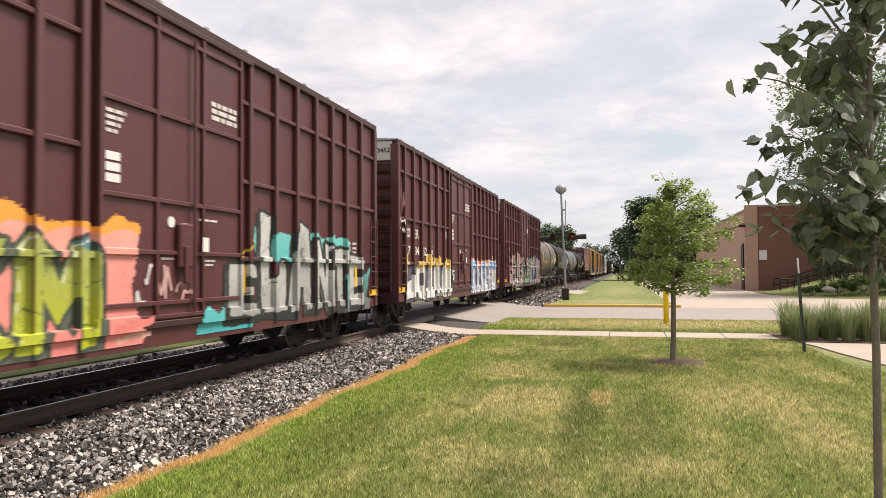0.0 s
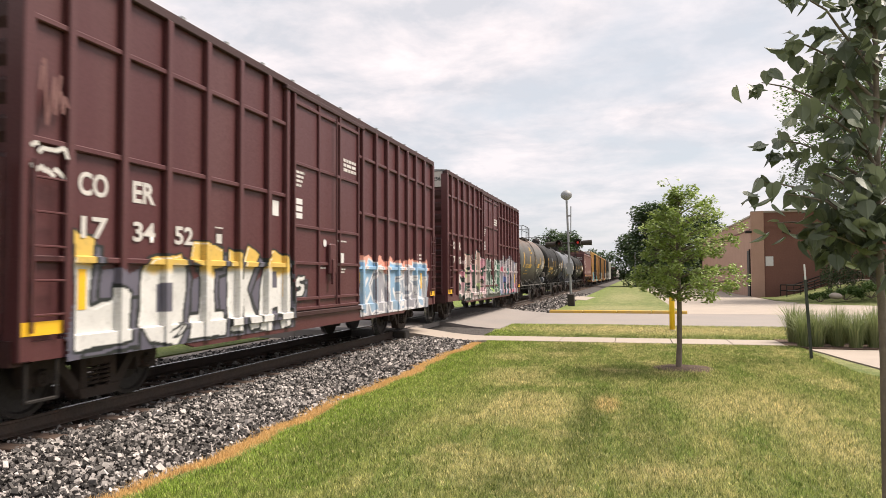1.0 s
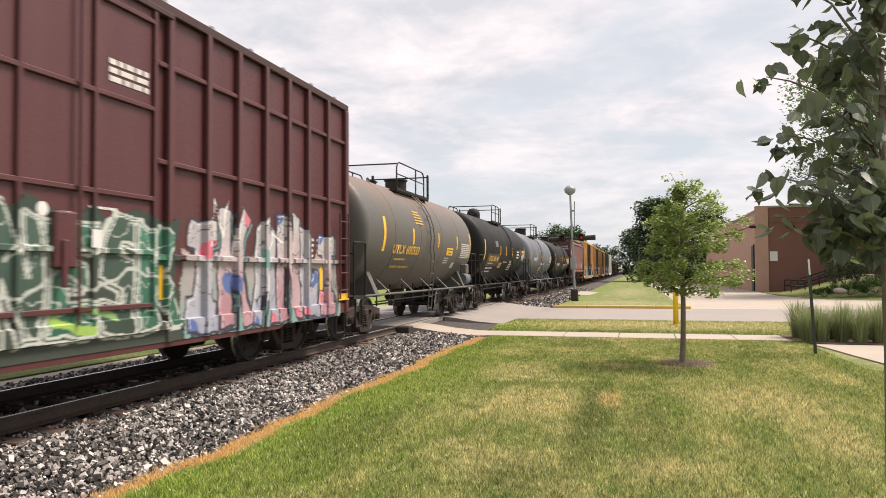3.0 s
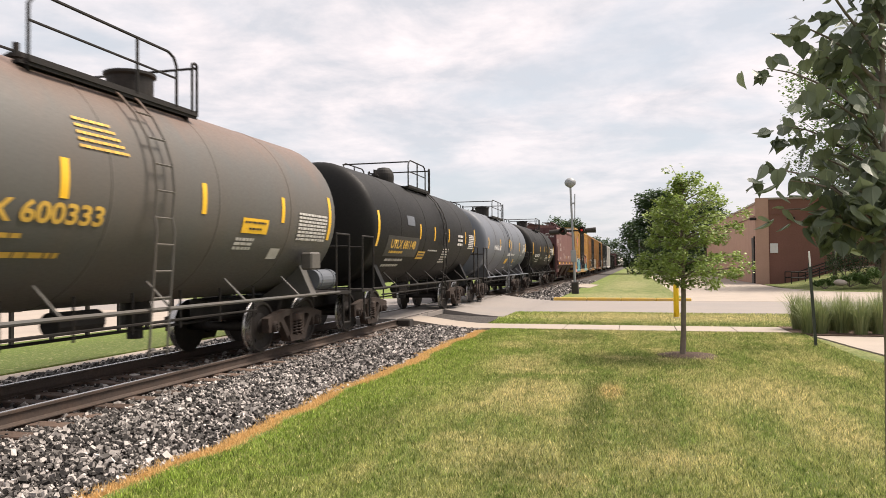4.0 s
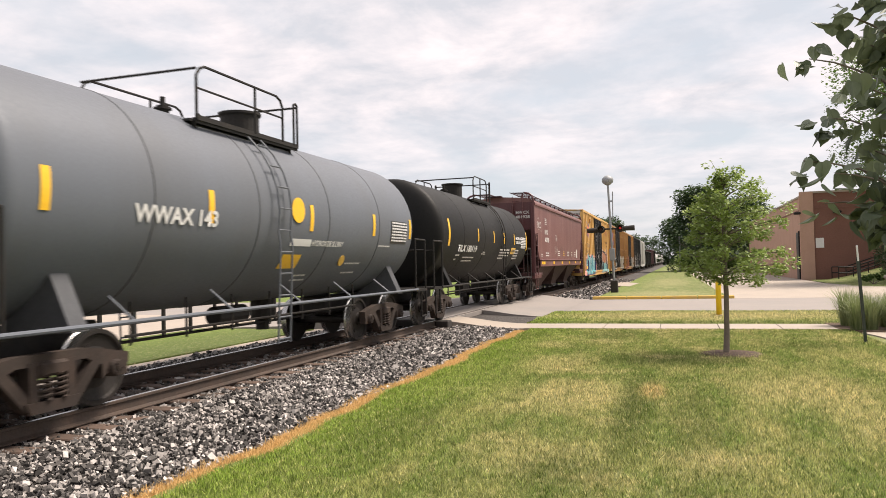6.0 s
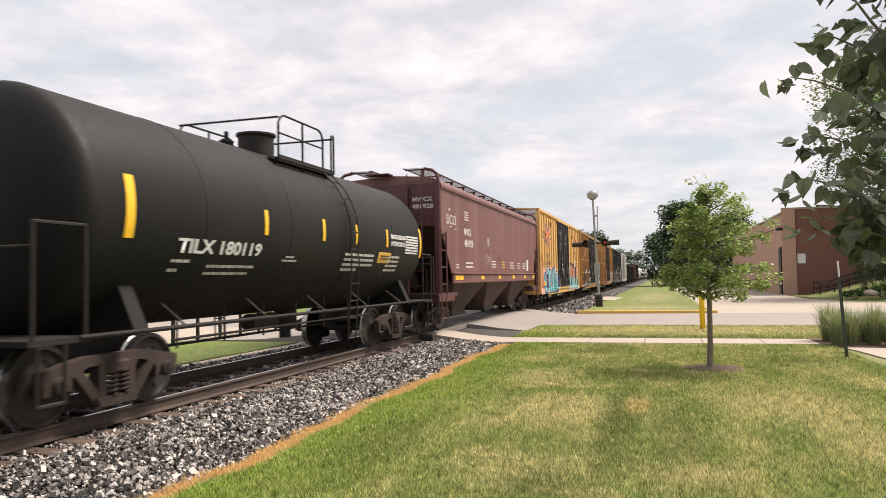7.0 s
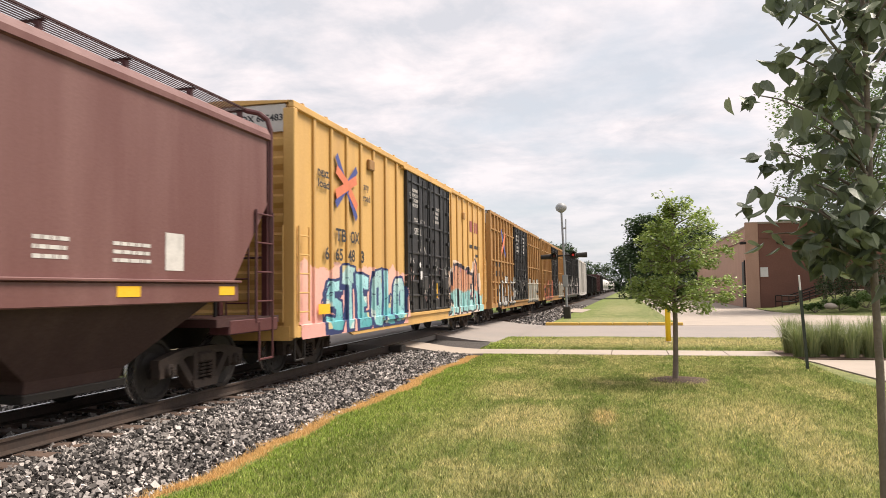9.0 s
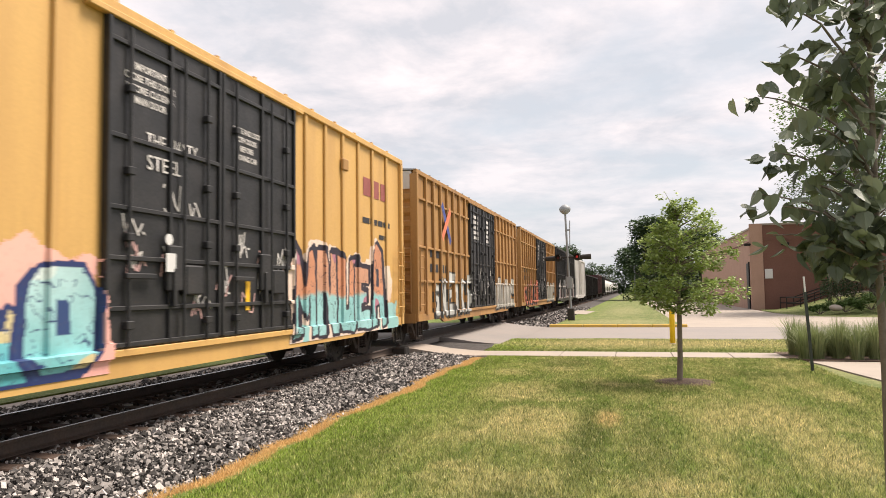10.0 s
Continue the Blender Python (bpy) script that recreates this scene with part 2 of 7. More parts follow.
def lettering(name, text, mat, parent, x, y0, y1, z, height, label="", face=1, bold=0.028):
    """Words on a side (face=1, reading towards +y) or on the near end (face=0, y = x given, reading towards +x), squeezed into y0..y1."""
    cu = bpy.data.curves.new(name, "FONT")
    cu.body, cu.size, cu.extrude, cu.resolution_u = text, 1.0, 0.0, 3
    cu.offset = bold
    ob = bpy.data.objects.new(name, cu)
    me = bpy.data.meshes.new_from_object(ob)
    bpy.data.objects.remove(ob)
    bpy.data.curves.remove(cu)
    co = np.empty(len(me.vertices) * 3)
    me.vertices.foreach_get("co", co)
    co = co.reshape(-1, 3)
    lo, hi = co.min(0), co.max(0)
    u = y0 + (co[:, 0] - lo[0]) / (hi[0] - lo[0]) * (y1 - y0)
    w = z + (co[:, 1] - lo[1]) / (hi[1] - lo[1]) * height
    out = np.stack([np.full(len(u), x), u, w] if face else [u, np.full(len(u), x), w], 1)
    me.vertices.foreach_set("co", out.ravel())
    me.materials.clear()
    me.materials.append(mat)
    me.update()
    ob = new(name, me)
    ob.parent = parent
    if label:
        tagged(ob, label)
    return ob


def bars(name, rows, mat, parent, x, seed=0):
    """Small stencilled lines that cannot be read: rows of (y0, y1, z, height)."""
    rnd = random.Random(seed)
    bm = bmesh.new()
    for y0, y1, z, h in rows:
        y = y0
        while y < y1 - 0.02:
            w = min(rnd.uniform(1.2, 4.0) * h, y1 - y)
            v = [bm.verts.new(p) for p in ((x, y, z), (x, y + w, z), (x, y + w, z + h), (x, y, z + h))]
            bm.faces.new(v)
            y += w + h * 0.5
    return tagged(part(name, bm, mat, parent), kind="stuff")

# ---- ground and track ----
WALK_Y0, WALK_Y1 = 20.1, 21.6
ROAD_Y0, ROAD_Y1 = 26.8, 35.9
EDGE = -4.12                 # lawn's edge along the ballast


# kind of turf or painted shade, middle x and y, half sizes, strength
LAWN_PATCHES = [
    ('straw', 0.6, 24.8, 6.0, 2.2, 0.95),
    ('deep', -1.0, 22.0, 8.0, 0.5, 0.6),
    ('straw', -1.2, 41.0, 3.0, 4.0, 0.7),
    ('straw', -0.6, 62.0, 1.8, 14.0, 0.6),
    # the train's shade on the strip beyond the rails, painted as dark turf
    ('deep', -11.5, 10.0, 2.2, 18.0, 0.7),
    ('straw', -1.39, 10.06, 1.0, 1.4, 0.8),
    ('straw', -2.1, 13.05, 0.8, 1.2, 0.6),
    ('deep', -0.57, 9.23, 0.3, 3.0, 0.7),
    ('worn', -0.38, 10.55, 0.24, 0.75, 0.85),
    ('deep', 0.1, 8.7, 0.35, 3.0, 0.4),
    ('straw', -1.34, 6.9, 0.7, 0.8, 0.6),
    ('deep', -1.04, 6.39, 0.5, 0.8, 0.5),
    ('deep', -1.5, 18.23, 0.6, 1.4, 0.45),
    ('deep', -3.87, 17.92, 0.9, 1.2, 0.4),
    ('straw', -2.72, 16.17, 0.5, 0.8, 0.6),
    ('straw', 1.64, 10.83, 1.1, 1.6, 0.7),
    ('straw', 2.01, 8.79, 0.6, 1.6, 0.6),
    ('deep', 2.51, 16.39, 1.0, 1.0, 0.4),
    ('straw', 0.21, 6.83, 0.5, 0.6, 0.5),
    ('deep', -3.07, 7.79, 0.6, 2.0, 0.4),
    ('straw', -0.45, 19.87, 0.9, 0.8, 0.5),
]


def lawn_colour(tree):
    """Mown lawn: mowing stripes along the track, dry patches, fresh green tufts."""
    co = tree.nodes.new("ShaderNodeTexCoord")
    src = co.outputs["Object"]

    def field(scale, stretch, detail=4.0, rough=0.6):
        m = tree.nodes.new("ShaderNodeMapping")
        m.inputs["Scale"].default_value = (*stretch, 1)
        link(tree, src, m.inputs[0])
        n = node(tree, "ShaderNodeTexNoise", Scale=scale, Detail=detail, Roughness=rough)
        link(tree, m.outputs[0], n.inputs["Vector"])
        return n.outputs[0]

    sep = tree.nodes.new("ShaderNodeSeparateXYZ")
    link(tree, src, sep.inputs[0])
    GREEN, STRAW, DEEP = (0.180, 0.245, 0.064, 1), (0.52, 0.47, 0.235, 1), (0.085, 0.120, 0.030, 1)
    col = mixed(tree, ramp(tree, field(1.7, (1.0, 0.22), 6.0, 0.65), 0.42, 0.66), GREEN, (0.39, 0.385, 0.160, 1))
    col = mixed(tree, ramp(tree, field(1.1, (0.7, 1.0), 5.0, 0.65), 0.53, 0.66, 0, 0.7), col, STRAW)
    # brighter, denser turf along the ballast
    col = mixed(tree, ramp(tree, sep.outputs[0], -3.9, -2.0, 0.85, 0.0), col, (0.21, 0.315, 0.045, 1))

    def mark(cx, cy, rx, ry, amount, colour, before):
        """A soft-edged patch of worn, dry or lush turf, or of the train's painted shade."""
        where = tree.nodes.new("ShaderNodeMapping")
        where.inputs["Location"].default_value = (-cx / rx, -cy / ry, 0)
        where.inputs["Scale"].default_value = (1 / rx, 1 / ry, 0)
        link(tree, src, where.inputs[0])
        far = tree.nodes.new("ShaderNodeVectorMath")
        far.operation = "LENGTH"
        link(tree, where.outputs[0], far.inputs[0])
        rough = tree.nodes.new("ShaderNodeMath")
        rough.operation = "MULTIPLY_ADD"
        link(tree, ragged, rough.inputs[0])
        rough.inputs[1].default_value = 1.1
        link(tree, far.outputs["Value"], rough.inputs[2])
        return mixed(tree, ramp(tree, rough.outputs[0], 0.95, 1.65, amount, 0.0), before, colour)

    ragged = field(2.6, (1.0, 1.0), 6.0, 0.7)
    for patch in LAWN_PATCHES:
        kind, place = patch[0], patch[1:]
        col = mark(*place, {"straw": STRAW, "deep": DEEP, "green": GREEN, "worn": (0.54, 0.42, 0.20, 1)}[kind], col)
    # tufts and single dry stems
    col = mixed(tree, ramp(tree, field(7.0, (1.0, 1.0), 6.0, 0.75), 0.46, 0.60, 0, 0.75), col, (0.115, 0.155, 0.034, 1))
    col = mixed(tree, ramp(tree, field(13.0, (1.0, 1.0), 5.0, 0.75), 0.53, 0.66, 0, 0.7), col, (0.64, 0.59, 0.30, 1))
    return col


def lawn_material(name, blades):
    m = bpy.data.materials.new(name)
    m.use_nodes = True
    tree = m.node_tree
    b = tree.nodes["Principled BSDF"]
    b.inputs["Roughness"].default_value = 0.85
    b.inputs["Specular IOR Level"].default_value = 0.2
    col = lawn_colour(tree)
    if blades:
        geo = tree.nodes.new("ShaderNodeNewGeometry")
        comb = tree.nodes.new("ShaderNodeCombineColor")
        for i, (lo, hi) in enumerate(((0.35, 2.4), (0.4, 2.2), (0.3, 2.4))):
            link(tree, ramp(tree, geo.outputs["Random Per Island"], 0, 1, lo, hi), comb.inputs[i])
        col = mixed(tree, 1.0, col, comb.outputs[0], "MULTIPLY")
        trans = tree.nodes.new("ShaderNodeBsdfTranslucent")
        link(tree, col, trans.inputs[0])
        add = tree.nodes.new("ShaderNodeMixShader")
        add.inputs[0].default_value = 0.35
        link(tree, b.outputs[0], add.inputs[1])
        link(tree, trans.outputs[0], add.inputs[2])
        link(tree, add.outputs[0], tree.nodes["Material Output"].inputs[0])
    else:
        co = tree.nodes.new("ShaderNodeTexCoord")
        g = node(tree, "ShaderNodeTexNoise", Scale=40.0, Detail=6.0, Roughness=0.7)
        link(tree, co.outputs["Object"], g.inputs["Vector"])
        col = mixed(tree, ramp(tree, g.outputs[0], 0.35, 0.65, 0.75, 0.25), col, (0.05, 0.06, 0.018, 1))
        bump = node(tree, "ShaderNodeBump", Strength=0.7, Distance=0.03)
        link(tree, g.outputs[0], bump.inputs["Height"])
        link(tree, bump.outputs[0], b.inputs["Normal"])
    link(tree, col, b.inputs["Base Color"])
    return m


def flat(name, mat, x0, x1, y0, y1, z, nx=1, ny=1, wob=0.0, label="", category=""):
    xs, ys = np.linspace(x0, x1, nx + 1), np.linspace(y0, y1, ny + 1)
    v = [(x, y, z + (wob * noise.noise((x * 0.3, y * 0.3, 0)) if wob else 0)) for y in ys for x in xs]
    f = [(j * (nx + 1) + i, j * (nx + 1) + i + 1, (j + 1) * (nx + 1) + i + 1, (j + 1) * (nx + 1) + i) for j in range(ny) for i in range(nx)]
    return tagged(mesh_of(name, v, f, mat), label, category, kind="structure")


def shape(name, mat, outline, z, label, category, low=-0.15):
    """A flat slab with any outline."""
    bm = bmesh.new()
    a = [bm.verts.new((x, y, z)) for x, y in outline]
    b = [bm.verts.new((x, y, low)) for x, y in outline]
    bm.faces.new(a)
    for i in range(len(a)):
        j = (i + 1) % len(a)
        bm.faces.new((a[i], b[i], b[j], a[j]))
    bmesh.ops.recalc_face_normals(bm, faces=bm.faces[:])
    return tagged(part(name, bm, mat), label, category, kind="structure")


M["lawn"] = lawn_material("lawn_turf", False)
M["blade"] = lawn_material("lawn_blades", True)
flat("ground", M["lawn"], -1500, 1500, -300, 2500, -0.12, label="wide grassy ground reaching the horizon", category="ground")
def edge_x(y):
    return EDGE + 0.07 * math.sin(y * 1.1) + 0.05 * math.sin(y * 2.9 + 1) + 0.10 * noise.noise((0, y * 0.6, 0))


edge_line = [(edge_x(-30 + 0.25 * k), -30 + 0.25 * k) for k in range(196)] + [(-3.9, 19.4), (-3.9, WALK_Y0)]
shape("lawn", M["lawn"], edge_line + [(4.05, WALK_Y0), (4.05, 19.3), (4.2, 18.5), (4.35, 17.0), (4.6, 15.2), (5.4, 12.5), (7.5, 9.5), (20, 5), (60, -10), (60, -30)], 0.0, "mown lawn with dry yellow patches beside the track", "lawn")
shape("lawn_verge", M["lawn"], [(-4.3, WALK_Y1), (-4.55, 24.0), (-4.9, 26.3), (-4.4, ROAD_Y0), (-1.0, ROAD_Y0 + 0.9), (1.0, ROAD_Y0 + 0.5), (4, ROAD_Y0 - 0.2), (60, ROAD_Y0 - 0.3), (60, WALK_Y1)], 0.02, "mown grass verge between pavement and road", "lawn")
tagged(part("road", boxed(-80, 90, ROAD_Y0 - 1.5, ROAD_Y1, -0.3, 0.004), M["asphalt"]), "pale worn asphalt road over the railway crossing", "road", kind="structure")
# pavement in slabs
slabs = tagged(thing("pavement", "pale concrete pavement slabs beside the road", "pavement"), kind="structure")
x = -5.0
while x < 40:
    part("slab", boxed(x + 0.008, x + 1.492, WALK_Y0, WALK_Y1, -0.2, 0.028 + 0.006 * noise.noise((x, 3, 1)), bevel=0.008), M["concrete"], slabs)
    x += 1.5


def ramp_slab(name, mat, section, y0, y1, label):
    """A slab that rises to the rails: section of (x, z), between y0 and y1."""
    v = [(x, y, z) for y in (y0, y1) for x, z in section] + [(x, y0, -0.2) for x, z in section]
    n = len(section)
    f = [(i, i + 1, n + i + 1, n + i) for i in range(n - 1)] + [(2 * n + i, 2 * n + i + 1, i + 1, i) for i in range(n - 1)]
    return tagged(mesh_of(name, v, f, mat), label, "apron", kind="structure")


HUMP = [(-6.56, 0.245), (-6.1, 0.19), (-5.4, 0.09), (-4.7, 0.03), (-4.15, 0.014)]
ramp_slab("pavement_ramp", M["concrete"], HUMP, WALK_Y0 - 0.05, WALK_Y1 + 0.1, "worn concrete ramp up to the rails")
ramp_slab("broken_asphalt", M["ballast"], [(-6.56, 0.10), (-6.1, 0.06), (-5.2, 0.02), (-4.5, 0.005)], WALK_Y1 + 0.1, 25.4, "dark broken asphalt beside the crossing")
ramp_slab("road_ramp", M["asphalt"], HUMP, 24.6, 36.3, "worn asphalt ramp up to the rails")
ramp_slab("far_ramp", M["asphalt"], [(-14.0, 0.01), (-12.0, 0.06), (-10.4, 0.2), (-9.9, 0.245)], 20.0, 36.3, "worn asphalt ramp beyond the rails")
for side, (a, b) in (("near", (-6.58, -6.72)), ("gauge", (-6.78, -8.06)), ("far", (-8.27, -9.9))):
    for i in range(6):
        y = 20.0 + i * 2.6
        tagged(part("crossing_panel", boxed(b + 0.01, a - 0.01, y, y + 2.58, -0.2, RAIL - 0.012, bevel=0.01), M["asphalt"]), "worn asphalt crossing panel between the rails", "crossing panel", "crossing panels", "structure")
tagged(part("panel_end", boxed(-6.64, -6.25, 19.6, 20.0, -0.1, RAIL + 0.0, bevel=0.03), M["timber_dark"]), "black rubber end block of the crossing", "end block", kind="structure")
shape("lawn_far", M["lawn"], [(-3.9, ROAD_Y1 + 0.18), (2.3, ROAD_Y1 + 0.18), (2.1, 45), (1.4, 110), (1.0, 500), (-3.9, 500)], 0.05, "mown grass strip along the far track", "lawn")
shape("car_park", M["concrete"], [(2.3, ROAD_Y1), (2.1, 45), (1.4, 110), (9.5, 112), (9.6, 63), (9.6, 55), (11, 48.5), (14, 46.5), (60, 44), (60, ROAD_Y1)], 0.008, "pale concrete car park before a brick building", "car park")
kerb = tagged(thing("kerb", "yellow painted concrete kerb", "kerb"), kind="structure")
for i in range(4):
    part("kerb_stone", boxed(-4.0 + 1.62 * i, -4.0 + 1.62 * i + 1.6, ROAD_Y1, ROAD_Y1 + 0.18, -0.2, 0.15, bevel=0.03), M["kerb_yellow"], kerb)
shape("path", M["concrete"], [(4.1, 19.35), (4.25, 18.45), (4.4, 17.0), (4.65, 15.2), (5.45, 12.5), (7.6, 9.4), (12, 12), (9, 16), (7.2, 19.3)], 0.02, "pale concrete path curving past the tall grass", "path")
shape("bed", M["mulch"], [(3.75, 22.0), (3.75, 20.2), (4.15, 19.4), (11, 19.4), (11, 22.4)], 0.035, "mulched planting bed", "bed")
shape("patch_slab", M["concrete"], [(-4.9, 55), (-3.3, 53), (-3.0, 60), (-4.6, 64)], 0.07, "pale concrete slab beside the track", "slab")
def bank(x):
    """Height of the stone bed across the track."""
    return np.interp(x, [-10.4, -9.3, -8.75, -8.7, -6.12, -6.05, -5.3, -4.5, -4.0], [-0.05, 0.06, 0.075, 0.035, 0.035, 0.075, 0.05, -0.01, -0.03])


cut = [-10.4, -9.3, -8.75, -8.7, -6.12, -6.05, -5.3, -4.5, -3.95]
for y0, y1 in ((-40, 20.0), (36.2, 700)):
    v = [(x, y, float(bank(x)) - 0.03) for y in (y0, y1) for x in cut]
    f = [(i, i + 1, len(cut) + i + 1, len(cut) + i) for i in range(len(cut) - 1)]
    tagged(mesh_of("ballast_bed", v, f, M["ballast"]), "grey crushed stone ballast bed under the track", "ballast", kind="structure")
shape("far_verge", M["lawn"], [(-10.5, -60), (-10.5, 19.6), (-14.6, 19.6), (-14.6, -60)], 0.02, "grass strip beyond the track", "lawn")
shape("far_track_bed", M["concrete"], [(-9.9, -60), (-9.9, 20), (-10.6, 20), (-10.6, -60)], -0.01, "dusty gravel strip beyond the track", "gravel")
shape("far_paving", M["concrete"], [(-14.6, -60), (-14.6, 26), (-46, 26), (-46, -60)], 0.01, "pale paving beyond the track", "paving")


def rails():
    prof = [(-0.075, 0), (0.075, 0), (0.075, 0.012), (0.012, 0.035), (0.012, 0.13), (0.036, 0.14), (0.036, 0.168), (0.026, 0.175), (-0.026, 0.175), (-0.036, 0.168), (-0.036, 0.14), (-0.012, 0.13), (-0.012, 0.035), (-0.075, 0.012)]
    for side in (1, -1):
        x = TRACK + side * 0.755
        z = RAIL - 0.175
        v = [(x + a, y, z + b) for y in (-40, 700) for a, b in prof]
        n = len(prof)
        f = [(i, (i + 1) % n, n + (i + 1) % n, n + i) for i in range(n)]
        ob = mesh_of("rail", v, f, [M["rail"], M["bright"]])
        for i, p in enumerate(ob.data.polygons):
            p.material_index = 1 if i in (7,) or (i == 8 and side == 1) or (i == 6 and side == -1) else 0
        tagged(ob, "rusty steel rail with a polished running top", "rail", "rails of the track", "structure")


rails()

# ---- railway cars: y along the track, +x towards the viewer, z from the rail top ----
MOVING, WHEELS = [], []
WHEEL_R = 0.457
CACHE = {}


def coil(bm, x, y, z0, z1, r=0.085, wire=0.019, turns=5):
    last, seg = None, 10
    n = turns * seg
    pts = [(x + r * math.cos(2 * math.pi * i / seg), y + r * math.sin(2 * math.pi * i / seg), z0 + (z1 - z0) * i / n) for i in range(n + 1)]
    for a, b in zip(pts, pts[1:]):
        rod(bm, a, b, wire, 5)
    return bm


def truck_meshes():
    """Meshes of a three-piece freight truck, made once."""
    if CACHE:
        return CACHE

    def keep(key, bm, mats, smooth=False):
        ob = part(key, bm, mats, None, smooth=smooth)
        CACHE[key] = ob.data
        bpy.data.objects.remove(ob)

    bm = bmesh.new()
    for x0, x1 in ((0.93, 1.07),):
        prism(bm, [(-1.12, 0.50), (-1.12, 0.62), (-0.72, 0.70), (-0.45, 0.74), (0.45, 0.74), (0.72, 0.70), (1.12, 0.62), (1.12, 0.50), (0.70, 0.52), (0.46, 0.62), (-0.46, 0.62), (-0.70, 0.52)], x0, x1)
        for s in (1, -1):
            prism(bm, [(s * 0.72, 0.60), (s * 0.56, 0.60), (s * 0.22, 0.22), (s * 0.34, 0.16)], x0, x1)      # diagonal arm
            prism(bm, [(s * 0.30, 0.66), (s * 0.19, 0.66), (s * 0.19, 0.20), (s * 0.30, 0.20)], x0 - 0.01, x1 + 0.01)   # column
            prism(bm, [(s * 1.10, 0.62), (s * 0.99, 0.62), (s * 0.99, 0.36), (s * 1.10, 0.36)], x0, x1)      # jaw
            prism(bm, [(s * 0.80, 0.62), (s * 0.70, 0.62), (s * 0.70, 0.36), (s * 0.80, 0.42)], x0, x1)
        prism(bm, [(-0.36, 0.25), (-0.30, 0.13), (0.30, 0.13), (0.36, 0.25)], x0 - 0.03, x1 + 0.03)             # spring seat
    keep("sideframe", bm, M["truck"])
    bm = bmesh.new()
    for y in (-0.10, 0.10):
        coil(bm, 1.03, y, 0.25, 0.52)
    keep("spring", bm, M["truck"])
    bm = boxed(-1.12, 1.12, -0.19, 0.19, 0.50, 0.66, bevel=0.03)
    keep("bolster", bm, M["truck"])
    bm = bmesh.new()
    lathe(bm, [(0.90, 0.10), (1.05, 0.105), (1.10, 0.10), (1.13, 0.085), (1.13, 0.03), (1.15, 0.03)], "x", 16)
    for i in range(3):
        t = 2 * math.pi * i / 3
        rod(bm, (1.13, 0.055 * math.cos(t), 0.055 * math.sin(t)), (1.155, 0.055 * math.cos(t), 0.055 * math.sin(t)), 0.014, 6)
    keep("bearing_cap", bm, M["truck"], False)
    R = WHEEL_R
    bm = bmesh.new()
    lathe(bm, [(0.685, R + 0.030), (0.705, R + 0.026), (0.722, R + 0.004), (0.825, R - 0.004), (0.828, R - 0.055), (0.795, R - 0.075), (0.775, 0.25), (0.80, 0.14), (0.835, 0.13), (0.835, 0.085), (0.70, 0.085), (0.70, 0.13), (0.72, R - 0.07), (0.69, R - 0.05)], "x", 40)
    # bright tread and rim
    for f in bm.faces:
        c = f.calc_center_median()
        d = math.hypot(c.y, c.z)
        if d > R - 0.01 and c.x > 0.69 and len(f.verts) == 4:
            f.material_index = 1
    # bosses and dirt marks that show the turning
    for i in range(3):
        t = 2 * math.pi * i / 3
        box(bm, 0.772, 0.800, 0.29 * math.cos(t) - 0.03, 0.29 * math.cos(t) + 0.03, 0.29 * math.sin(t) - 0.03, 0.29 * math.sin(t) + 0.03)
    keep("wheel", bm, [M["wheel"], M["bright"]], False)
    bm = rod(bmesh.new(), (-0.70, 0, 0), (0.70, 0, 0), 0.085, 14)
    keep("axle", bm, M["wheel"], True)
    return CACHE


FLIP = Matrix.Rotation(math.pi, 4, "Z")


def truck(car, y, rolls=True):
    """A truck under a car: frame, springs, and two wheel sets that roll."""
    c = truck_meshes()
    t = share("truck", c["bolster"], car, pose(0, y, RAIL - BODY))
    for turn in (Matrix(), FLIP):
        share("sideframe", c["sideframe"], t, turn)
        share("spring", c["spring"], t, turn)
        for s in (1, -1):
            share("bearing_cap", c["bearing_cap"], t, pose(0, s * 0.89, WHEEL_R) @ turn)
    for s in (1, -1):
        axle = share("axle", c["axle"], t, pose(0, s * 0.89, WHEEL_R))
        # wheels keep their place on the axle's line and turn with it
        for turn in (Matrix(), FLIP):
            w = share("wheel", c["wheel"], t, pose(0, s * 0.89, WHEEL_R) @ turn)
            if rolls:
                WHEELS.append((w, s * 0.89, turn is FLIP))
    return t


def car_at(name, start, label, group=""):
    """start: the car's middle along the track at the clip's start."""
    car = thing(name, label, "railway car", pose(TRACK, start, BODY), group)
    MOVING.append((car, start))
    return car


def coupler(car, y, s):
    bm = bmesh.new()
    box(bm, -0.11, 0.11, min(y, y + s * 0.75), max(y, y + s * 0.75), 0.78, 0.95, bevel=0.02)
    box(bm, -0.18, 0.16, min(y + s * 0.62, y + s * 0.9), max(y + s * 0.62, y + s * 0.9), 0.70, 1.02, bevel=0.04)
    part("coupler", bm, M["truck"], car)
    bm = bmesh.new()
    bent(bm, [(0.25, y, 0.75), (0.28, y + s * 0.3, 0.55), (0.24, y + s * 0.6, 0.42), (0.15, y + s * 0.9, 0.45)], 0.025)
    part("brake_hose", bm, M["timber_dark"], car)


def ladder(car, x, y0, y1, z0, z1, n, mat, lean=0.0, r=0.014, name="ladder"):
    bm = bmesh.new()
    for y in (y0, y1):
        rod(bm, (x, y, z0), (x + lean, y, z1), r * 1.3, 6)
    for i in range(n):
        f = (i + 0.5) / n
        rod(bm, (x + lean * f, y0, z0 + (z1 - z0) * f), (x + lean * f, y1, z0 + (z1 - z0) * f), r, 6)
    return part(name, bm, mat, car)


